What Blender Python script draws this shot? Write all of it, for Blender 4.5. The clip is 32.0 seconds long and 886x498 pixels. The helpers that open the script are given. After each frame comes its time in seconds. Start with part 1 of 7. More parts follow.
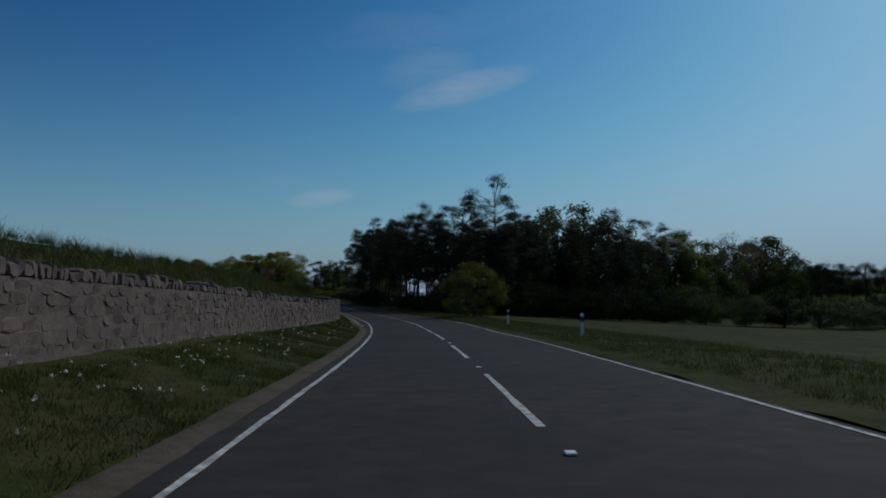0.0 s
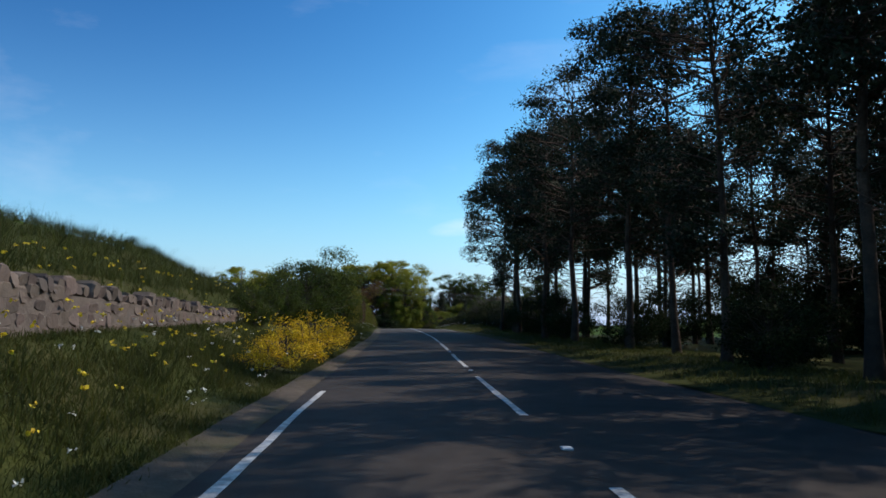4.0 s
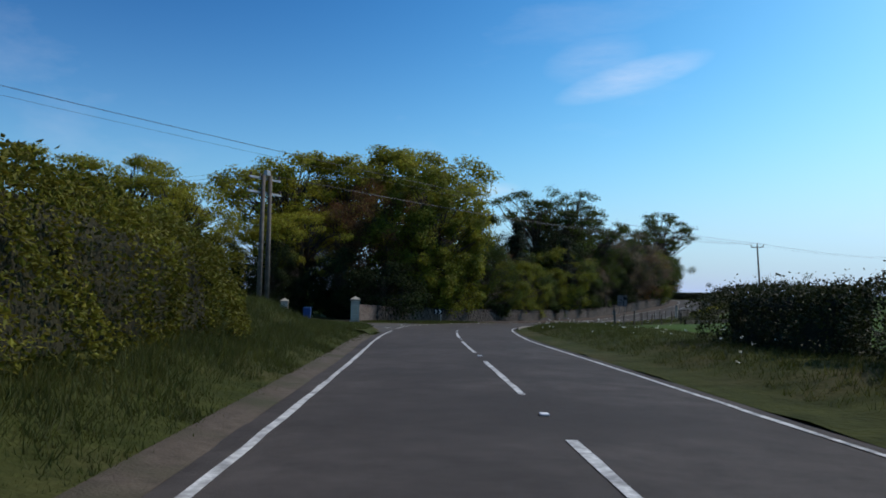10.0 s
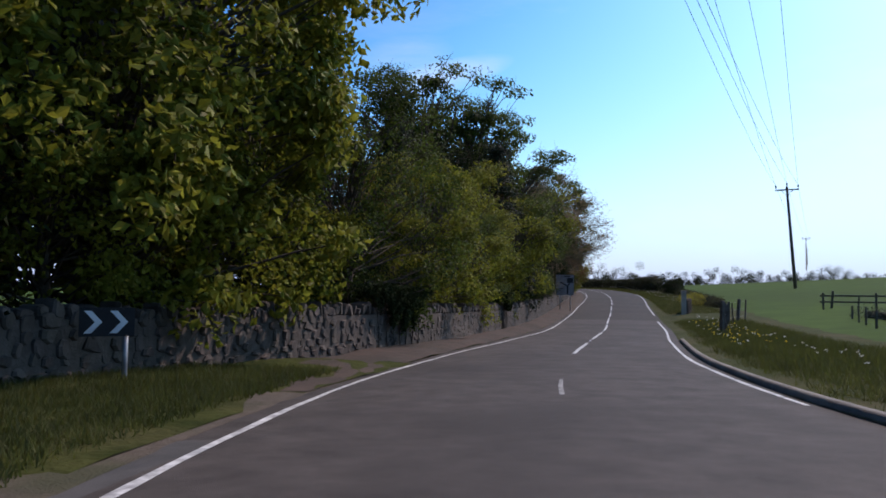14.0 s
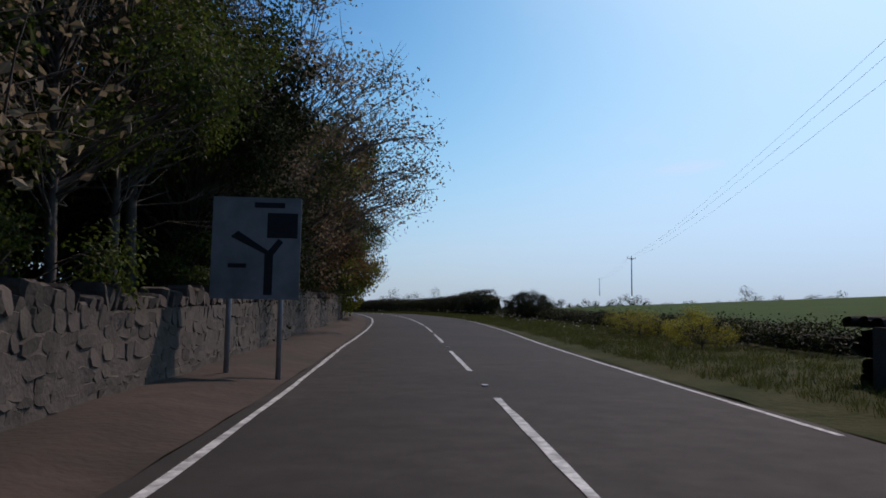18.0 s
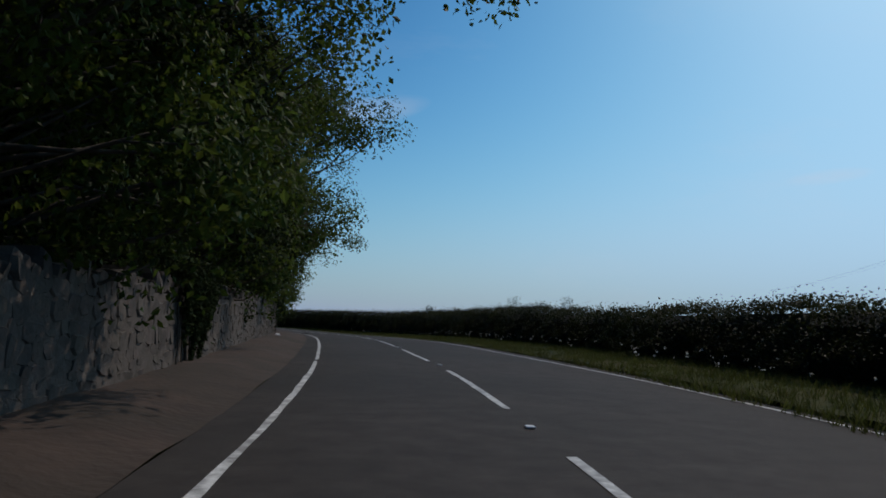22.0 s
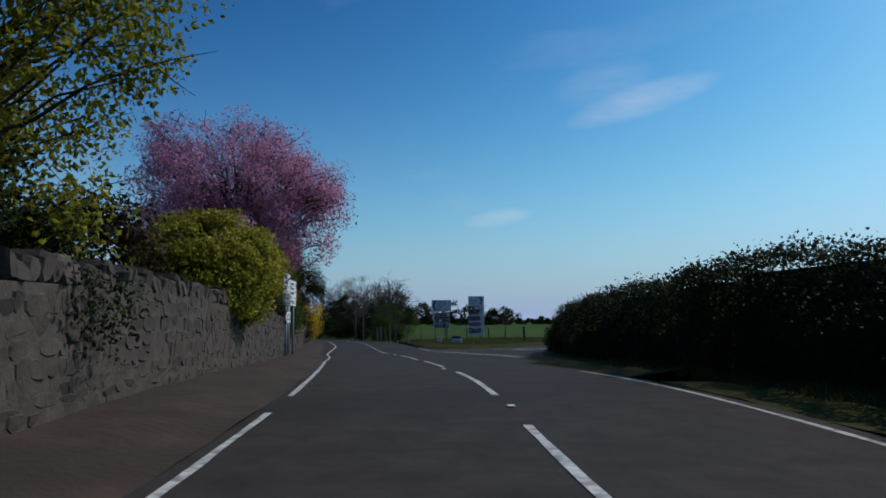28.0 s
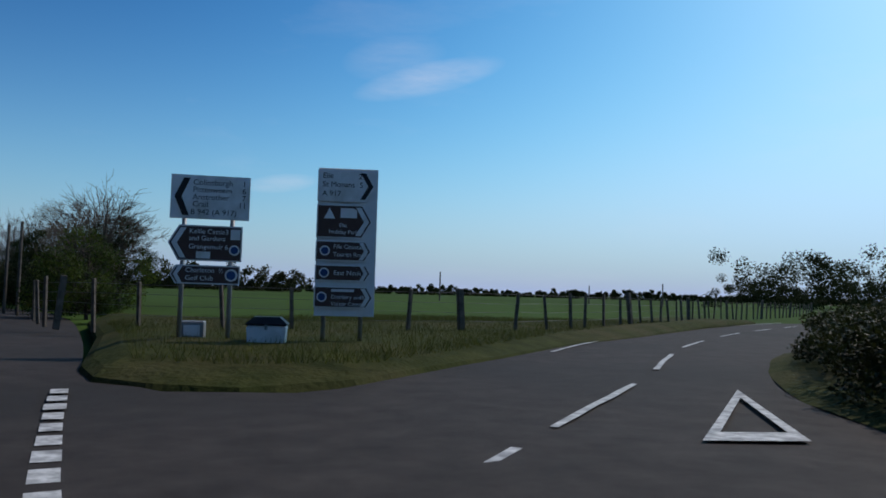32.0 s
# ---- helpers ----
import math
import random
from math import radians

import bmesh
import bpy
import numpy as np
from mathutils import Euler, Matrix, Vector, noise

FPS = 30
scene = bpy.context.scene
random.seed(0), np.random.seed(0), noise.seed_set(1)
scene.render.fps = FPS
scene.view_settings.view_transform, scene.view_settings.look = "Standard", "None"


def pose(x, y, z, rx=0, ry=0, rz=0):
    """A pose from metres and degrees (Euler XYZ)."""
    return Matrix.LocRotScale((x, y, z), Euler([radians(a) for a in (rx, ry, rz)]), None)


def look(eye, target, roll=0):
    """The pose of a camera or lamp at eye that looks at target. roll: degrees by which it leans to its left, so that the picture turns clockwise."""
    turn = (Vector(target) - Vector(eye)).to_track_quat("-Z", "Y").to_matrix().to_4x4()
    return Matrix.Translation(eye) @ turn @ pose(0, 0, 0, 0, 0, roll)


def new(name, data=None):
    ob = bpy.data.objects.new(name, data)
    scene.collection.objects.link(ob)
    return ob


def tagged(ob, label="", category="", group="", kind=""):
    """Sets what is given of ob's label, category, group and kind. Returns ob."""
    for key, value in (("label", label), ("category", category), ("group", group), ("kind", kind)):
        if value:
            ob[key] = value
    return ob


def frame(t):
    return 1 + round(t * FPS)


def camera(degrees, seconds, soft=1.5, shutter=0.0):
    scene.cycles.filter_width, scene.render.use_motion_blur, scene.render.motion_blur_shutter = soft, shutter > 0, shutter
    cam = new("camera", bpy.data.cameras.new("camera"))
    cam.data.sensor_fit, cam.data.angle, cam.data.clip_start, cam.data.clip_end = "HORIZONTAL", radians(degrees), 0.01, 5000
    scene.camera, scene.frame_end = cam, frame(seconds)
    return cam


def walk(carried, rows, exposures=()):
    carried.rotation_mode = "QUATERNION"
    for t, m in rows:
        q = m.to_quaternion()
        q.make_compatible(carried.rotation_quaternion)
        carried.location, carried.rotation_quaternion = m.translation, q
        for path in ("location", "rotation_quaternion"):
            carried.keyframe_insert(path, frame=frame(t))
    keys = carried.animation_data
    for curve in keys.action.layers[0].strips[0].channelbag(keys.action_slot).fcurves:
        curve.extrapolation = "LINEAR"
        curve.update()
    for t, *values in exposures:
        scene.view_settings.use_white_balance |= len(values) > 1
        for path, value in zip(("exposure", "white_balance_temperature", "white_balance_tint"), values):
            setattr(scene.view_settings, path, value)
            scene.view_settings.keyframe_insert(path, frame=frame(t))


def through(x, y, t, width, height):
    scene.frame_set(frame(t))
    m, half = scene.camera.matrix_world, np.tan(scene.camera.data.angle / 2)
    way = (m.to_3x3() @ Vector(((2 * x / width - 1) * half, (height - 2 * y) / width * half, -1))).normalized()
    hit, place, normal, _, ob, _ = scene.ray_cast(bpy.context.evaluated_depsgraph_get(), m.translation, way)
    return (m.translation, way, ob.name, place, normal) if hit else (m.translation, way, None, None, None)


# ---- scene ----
# ---- camera and its drive ----
cam = camera(62.0, 32.0, soft=1.7)
ROWS = [
    (0.00, 0.00, 0.00, 1.22, 0.13, 4.30, -0.11),
    (0.25, -0.20, 5.24, 1.19, 0.32, 4.54, 0.39),
    (0.50, -0.42, 10.49, 1.16, 0.58, 4.73, 0.84),
    (0.75, -0.67, 15.75, 1.13, 1.00, 4.80, 1.16),
    (1.00, -0.97, 21.01, 1.10, 1.52, 4.82, 1.39),
    (1.25, -1.31, 26.25, 1.08, 2.12, 4.83, 1.50),
    (1.50, -1.72, 31.48, 1.06, 2.83, 4.86, 1.52),
    (1.75, -2.19, 36.66, 1.05, 3.71, 4.94, 1.49),
    (2.00, -2.74, 41.78, 1.05, 4.64, 5.04, 1.40),
    (2.25, -3.36, 46.82, 1.06, 5.51, 5.09, 1.31),
    (2.50, -4.05, 51.77, 1.08, 6.36, 5.17, 1.17),
    (2.75, -4.79, 56.64, 1.11, 7.16, 5.33, 0.91),
    (3.00, -5.60, 61.43, 1.14, 7.95, 5.55, 0.65),
    (3.25, -6.46, 66.18, 1.19, 8.80, 5.91, 0.48),
    (3.50, -7.39, 70.89, 1.25, 9.63, 6.25, 0.36),
    (3.75, -8.39, 75.56, 1.32, 10.39, 6.39, 0.33),
    (4.00, -9.44, 80.22, 1.40, 11.07, 6.46, 0.37),
    (4.25, -10.54, 84.88, 1.49, 11.66, 6.57, 0.54),
    (4.50, -11.70, 89.57, 1.59, 12.05, 6.63, 0.74),
    (4.75, -12.88, 94.29, 1.69, 12.00, 6.58, 0.89),
    (5.00, -14.06, 99.08, 1.80, 11.83, 6.50, 1.00),
    (5.25, -15.24, 103.92, 1.92, 11.75, 6.46, 1.07),
    (5.50, -16.43, 108.81, 2.04, 11.81, 6.43, 1.11),
    (5.75, -17.65, 113.73, 2.16, 12.19, 6.42, 1.13),
    (6.00, -18.92, 118.65, 2.29, 12.73, 6.40, 1.12),
    (6.25, -20.24, 123.56, 2.41, 13.47, 6.38, 1.10),
    (6.50, -21.61, 128.43, 2.52, 14.06, 6.33, 1.08),
    (6.75, -23.00, 133.27, 2.63, 14.00, 6.18, 1.05),
    (7.00, -24.36, 138.07, 2.73, 13.71, 6.03, 1.07),
    (7.25, -25.69, 142.84, 2.82, 13.42, 6.02, 1.22),
    (7.50, -26.97, 147.56, 2.88, 13.11, 5.99, 1.38),
    (7.75, -28.22, 152.24, 2.94, 12.86, 5.81, 1.49),
    (8.00, -29.43, 156.86, 2.98, 12.67, 5.52, 1.51),
    (8.25, -30.62, 161.41, 3.00, 12.56, 5.05, 1.36),
    (8.50, -31.78, 165.89, 3.00, 12.53, 4.58, 1.18),
    (8.75, -32.91, 170.28, 2.99, 12.58, 4.32, 1.07),
    (9.00, -34.04, 174.59, 2.97, 12.66, 4.16, 1.03),
    (9.25, -35.14, 178.83, 2.94, 12.73, 4.10, 1.16),
    (9.50, -36.23, 182.99, 2.89, 12.77, 4.06, 1.29),
    (9.75, -37.31, 187.08, 2.85, 12.78, 3.88, 1.27),
    (10.00, -38.37, 191.12, 2.80, 12.76, 3.75, 1.21),
    (10.25, -39.42, 195.09, 2.75, 12.77, 3.83, 1.24),
    (10.50, -40.44, 198.98, 2.70, 12.72, 3.94, 1.22),
    (10.75, -41.43, 202.78, 2.66, 12.60, 3.89, 1.06),
    (11.00, -42.38, 206.47, 2.62, 12.36, 3.84, 0.79),
    (11.25, -43.29, 210.07, 2.58, 11.96, 3.91, 0.32),
    (11.50, -44.14, 213.58, 2.54, 11.44, 3.98, -0.12),
    (11.75, -44.94, 217.01, 2.49, 10.85, 3.94, -0.28),
    (12.00, -45.68, 220.37, 2.44, 10.15, 3.89, -0.35),
    (12.25, -46.37, 223.67, 2.38, 9.33, 3.93, -0.47),
    (12.50, -46.99, 226.93, 2.32, 8.37, 3.94, -0.53),
    (12.75, -47.55, 230.16, 2.26, 7.22, 3.80, -0.49),
    (13.00, -48.03, 233.37, 2.20, 5.87, 3.67, -0.37),
    (13.25, -48.42, 236.57, 2.13, 4.23, 3.68, -0.14),
    (13.50, -48.72, 239.76, 2.06, 2.35, 3.71, 0.11),
    (13.75, -48.90, 242.94, 2.00, 0.18, 3.62, 0.30),
    (14.00, -48.95, 246.09, 1.93, -2.12, 3.55, 0.48),
    (14.25, -48.88, 249.22, 1.86, -4.35, 3.66, 0.69),
    (14.50, -48.69, 252.29, 1.80, -6.63, 3.83, 0.89),
    (14.75, -48.38, 255.32, 1.74, -9.10, 3.95, 1.10),
    (15.00, -47.94, 258.29, 1.68, -11.50, 4.04, 1.28),
    (15.25, -47.40, 261.21, 1.62, -13.55, 4.07, 1.41),
    (15.50, -46.76, 264.09, 1.57, -15.41, 4.09, 1.48),
    (15.75, -46.03, 266.94, 1.52, -17.25, 4.15, 1.49),
    (16.00, -45.21, 269.78, 1.48, -18.81, 4.26, 1.45),
    (16.25, -44.32, 272.62, 1.45, -19.87, 4.40, 1.40),
    (16.50, -43.37, 275.49, 1.42, -20.45, 4.58, 1.32),
    (16.75, -42.38, 278.43, 1.40, -20.46, 4.78, 1.24),
    (17.00, -41.38, 281.45, 1.40, -20.08, 5.01, 1.14),
    (17.25, -40.37, 284.60, 1.41, -19.34, 5.26, 1.03),
    (17.50, -39.37, 287.89, 1.44, -18.60, 5.52, 0.92),
    (17.75, -38.35, 291.32, 1.48, -18.35, 5.77, 0.79),
    (18.00, -37.30, 294.91, 1.55, -18.23, 6.09, 0.68),
    (18.25, -36.21, 298.66, 1.63, -18.01, 6.70, 0.59),
    (18.50, -35.10, 302.55, 1.73, -17.78, 7.24, 0.52),
    (18.75, -33.97, 306.57, 1.84, -17.58, 7.33, 0.44),
    (19.00, -32.83, 310.70, 1.97, -17.38, 7.29, 0.41),
    (19.25, -31.67, 314.89, 2.12, -17.25, 7.32, 0.46),
    (19.50, -30.53, 319.12, 2.27, -17.05, 7.35, 0.65),
    (19.75, -29.40, 323.34, 2.43, -16.67, 7.40, 1.06),
    (20.00, -28.32, 327.52, 2.58, -16.15, 7.43, 1.57),
    (20.25, -27.30, 331.65, 2.74, -15.48, 7.43, 2.07),
    (20.50, -26.36, 335.68, 2.89, -14.70, 7.37, 2.54),
    (20.75, -25.50, 339.62, 3.04, -13.81, 7.19, 2.91),
    (21.00, -24.73, 343.46, 3.19, -12.88, 6.99, 3.15),
    (21.25, -24.04, 347.22, 3.33, -11.99, 6.93, 3.19),
    (21.50, -23.41, 350.90, 3.47, -11.07, 6.89, 3.06),
    (21.75, -22.86, 354.55, 3.60, -10.12, 6.79, 2.74),
    (22.00, -22.37, 358.17, 3.73, -9.06, 6.70, 2.37),
    (22.25, -21.96, 361.81, 3.86, -7.78, 6.69, 2.07),
    (22.50, -21.63, 365.49, 3.98, -6.43, 6.62, 1.81),
    (22.75, -21.38, 369.21, 4.09, -5.10, 6.25, 1.61),
    (23.00, -21.22, 372.99, 4.20, -3.92, 5.86, 1.45),
    (23.25, -21.11, 376.81, 4.29, -3.14, 5.69, 1.35),
    (23.50, -21.05, 380.67, 4.38, -2.50, 5.58, 1.29),
    (23.75, -21.04, 384.56, 4.45, -1.78, 5.51, 1.23),
    (24.00, -21.08, 388.48, 4.51, -1.06, 5.42, 1.21),
    (24.25, -21.16, 392.43, 4.56, -0.35, 5.25, 1.25),
    (24.50, -21.30, 396.40, 4.60, 0.45, 5.07, 1.34),
    (24.75, -21.50, 400.37, 4.63, 1.46, 4.93, 1.46),
    (25.00, -21.78, 404.33, 4.64, 2.51, 4.83, 1.60),
    (25.25, -22.12, 408.26, 4.66, 3.45, 4.80, 1.72),
    (25.50, -22.52, 412.15, 4.66, 4.33, 4.82, 1.80),
    (25.75, -22.97, 415.98, 4.67, 5.10, 4.92, 1.74),
    (26.00, -23.46, 419.75, 4.68, 5.88, 5.05, 1.62),
    (26.25, -24.00, 423.45, 4.69, 6.76, 5.18, 1.48),
    (26.50, -24.58, 427.06, 4.71, 7.75, 5.31, 1.31),
    (26.75, -25.22, 430.57, 4.74, 8.92, 5.45, 1.12),
    (27.00, -25.91, 433.99, 4.77, 10.17, 5.58, 0.90),
    (27.25, -26.66, 437.30, 4.80, 11.48, 5.70, 0.65),
    (27.50, -27.46, 440.50, 4.85, 12.64, 5.79, 0.40),
    (27.75, -28.29, 443.60, 4.89, 13.35, 5.82, 0.13),
    (28.00, -29.13, 446.59, 4.94, 13.87, 5.80, -0.09),
    (28.25, -29.98, 449.55, 4.98, 14.42, 5.77, -0.17),
    (28.50, -30.83, 452.39, 5.02, 14.92, 5.67, -0.21),
    (28.75, -31.68, 455.15, 5.05, 15.42, 5.42, -0.21),
    (29.00, -32.52, 457.80, 5.07, 15.87, 5.17, -0.19),
    (29.25, -33.37, 460.41, 5.08, 16.10, 5.09, -0.25),
    (29.50, -34.21, 462.93, 5.09, 16.10, 5.06, -0.31),
    (29.75, -34.99, 465.37, 5.07, 15.73, 4.95, -0.35),
    (30.00, -35.75, 467.76, 5.03, 15.03, 4.81, -0.32),
    (30.25, -36.45, 470.09, 4.99, 14.03, 4.62, -0.18),
    (30.50, -37.08, 472.39, 4.93, 12.69, 4.39, 0.02),
    (30.75, -37.62, 474.66, 4.88, 11.02, 4.08, 0.16),
    (31.00, -38.08, 476.93, 4.81, 8.97, 3.76, 0.34),
    (31.25, -38.43, 479.10, 4.74, 6.62, 3.42, 0.50),
    (31.50, -38.67, 481.32, 4.67, 3.83, 3.20, 0.73),
    (31.75, -38.78, 483.49, 4.60, 0.51, 3.35, 1.11),
    (32.00, -38.73, 485.72, 4.53, -3.07, 3.64, 1.55)
]
EXPOSURES = [(0.0, -1.28, 6700, 15), (1.0, -0.85, 6700, 15), (2.0, -0.4, 6750, 15), (3.0, 0.0, 6900, 17), (4.0, 0.2, 7000, 17), (7.0, -0.12, 6650, 14), (9.0, -0.18, 6700, 16), (11.0, -0.05, 6800, 20), (12.0, 0.05, 6900, 25), (13.0, 0.22, 7000, 32), (15.0, 0.22, 7000, 32),
             (18.0, -0.5, 7300, 30), (21.0, -0.8, 7000, 22), (25.0, -0.85, 6700, 15), (28.0, -0.55, 6650, 15), (32.0, -0.45, 6750, 19)]
# each row: seconds, place, yaw, pitch, roll
walk(cam, [(t, pose(x, y, z, 90 + pitch, 0, yaw) @ pose(0, 0, 0, 0, 0, roll)) for t, x, y, z, yaw, pitch, roll in ROWS], EXPOSURES)

# ---- sky and sun ----
SUN_AZ, SUN_EL = 55.0, 48.0          # degrees right of +y, degrees up
sun_dir = Vector((math.sin(radians(SUN_AZ)) * math.cos(radians(SUN_EL)), math.cos(radians(SUN_AZ)) * math.cos(radians(SUN_EL)), math.sin(radians(SUN_EL))))
sun = new("sun", bpy.data.lights.new("sun", "SUN"))
sun.data.energy, sun.data.angle, sun.data.color = 3.3, radians(0.6), (1.0, 0.95, 0.86)
sun.matrix_world = look(sun_dir * 100, (0, 0, 0))

world = bpy.data.worlds.new("sky")
scene.world = world
world.use_nodes = True
wt = world.node_tree
wt.nodes.clear()


def wnode(kind, **values):
    n = wt.nodes.new(kind)
    for key, v in values.items():
        n.inputs[key].default_value = v
    return n


def wmath(op, a, b=None):
    n = wt.nodes.new("ShaderNodeMath")
    n.operation = op
    for i, v in enumerate((a, b)):
        if v is None:
            continue
        if isinstance(v, (int, float)):
            n.inputs[i].default_value = v
        else:
            wt.links.new(v, n.inputs[i])
    return n.outputs[0]


sky = wt.nodes.new("ShaderNodeTexSky")
sky.sky_type, sky.sun_disc = "NISHITA", False
sky.sun_elevation, sky.sun_rotation = radians(SUN_EL), radians(SUN_AZ)
sky.air_density, sky.dust_density, sky.ozone_density = 1.0, 1.4, 2.5
coord = wt.nodes.new("ShaderNodeTexCoord")
# thin wisps: noise stretched along the wind, only here and there
wisp_map = wt.nodes.new("ShaderNodeMapping")
wisp_map.inputs["Rotation"].default_value = (0, 0, radians(25))
wisp_map.inputs["Scale"].default_value = (2.2, 5.0, 9.0)
wt.links.new(coord.outputs["Generated"], wisp_map.inputs["Vector"])
wisp = wnode("ShaderNodeTexNoise", Scale=1.3, Detail=7.0, Roughness=0.62)
wt.links.new(wisp_map.outputs[0], wisp.inputs["Vector"])
wisp_amount = wmath("MULTIPLY", wmath("MAXIMUM", wmath("SUBTRACT", wisp.outputs[0], 0.55), 0.0), 0.35)


def streak(az, el, tilt, long_, thick):
    """A single cloud streak round a direction: a soft ellipse broken up by noise."""
    a, e = radians(az), radians(el)
    ahead = Vector((-math.sin(a) * math.cos(e), math.cos(a) * math.cos(e), math.sin(e)))
    side = Vector((math.cos(a), math.sin(a), 0))
    up = side.cross(ahead)
    c, s = math.cos(radians(tilt)), math.sin(radians(tilt))
    u, v = side * c + up * s, up * c - side * s
    outs = []
    for axis, size in ((u, long_), (v, thick)):
        dot = wt.nodes.new("ShaderNodeVectorMath")
        dot.operation = "DOT_PRODUCT"
        wt.links.new(coord.outputs["Generated"], dot.inputs[0])
        dot.inputs[1].default_value = axis
        outs.append(wmath("POWER", wmath("DIVIDE", dot.outputs["Value"], size), 2.0))
    front = wt.nodes.new("ShaderNodeVectorMath")
    front.operation = "DOT_PRODUCT"
    wt.links.new(coord.outputs["Generated"], front.inputs[0])
    front.inputs[1].default_value = ahead
    soft = wmath("MAXIMUM", wmath("SUBTRACT", 1.0, wmath("ADD", *outs)), 0.0)
    return wmath("MULTIPLY", soft, wmath("GREATER_THAN", front.outputs["Value"], 0.0))


lumps = wnode("ShaderNodeTexNoise", Scale=9.0, Detail=6.0, Roughness=0.6)
wt.links.new(wisp_map.outputs[0], lumps.inputs["Vector"])
clouds = wisp_amount
for args, gain in (((-1.6, 16.6, 14, 0.105, 0.022), 0.30), ((1.2, 18.0, 10, 0.07, 0.03), 0.13), ((9.5, 8.2, 8, 0.05, 0.013), 0.26), ((-37, 12.0, 4, 0.05, 0.01), 0.2)):
    clouds = wmath("ADD", clouds, wmath("MULTIPLY", wmath("MULTIPLY", streak(*args), lumps.outputs[0]), gain * 1.6))
clouds = wmath("MINIMUM", clouds, 0.75)
mix = wt.nodes.new("ShaderNodeMix")
mix.data_type = "RGBA"
wt.links.new(clouds, mix.inputs["Factor"])
# a deeper, clearer blue away from the sun: each channel by its own power, held below the glare
parts = wt.nodes.new("ShaderNodeSeparateColor")
wt.links.new(sky.outputs[0], parts.inputs[0])
tint = wt.nodes.new("ShaderNodeCombineColor")
for k, (power, gain, most) in enumerate(((3.0, 0.064, 8.0), (2.4, 0.24, 15.0), (2.2, 0.257, 21.0))):
    bright = wmath("MULTIPLY", wmath("POWER", parts.outputs[k], power), gain)
    wt.links.new(wmath("DIVIDE", bright, wmath("SQRT", wmath("ADD", 1.0, wmath("POWER", wmath("DIVIDE", bright, most), 2.0)))), tint.inputs[k])
# pale haze low over the land
split = wt.nodes.new("ShaderNodeSeparateXYZ")
wt.links.new(coord.outputs["Generated"], split.inputs[0])
low = wmath("POWER", wmath("SUBTRACT", 1.0, wmath("MINIMUM", wmath("MAXIMUM", split.outputs["Z"], 0.0), 1.0)), 7.5)
haze = wt.nodes.new("ShaderNodeMix")
haze.data_type = "RGBA"
wt.links.new(wmath("MULTIPLY", low, 0.97), haze.inputs["Factor"])
wt.links.new(tint.outputs[0], haze.inputs["A"])
haze.inputs["B"].default_value = (5.0, 6.9, 10.6, 1)
wt.links.new(haze.outputs["Result"], mix.inputs["A"])
mix.inputs["B"].default_value = (10.5, 11.2, 12.4, 1)
back = wnode("ShaderNodeBackground", Strength=0.095)
wt.links.new(mix.outputs["Result"], back.inputs["Color"])
wout = wt.nodes.new("ShaderNodeOutputWorld")
wt.links.new(back.outputs[0], wout.inputs["Surface"])


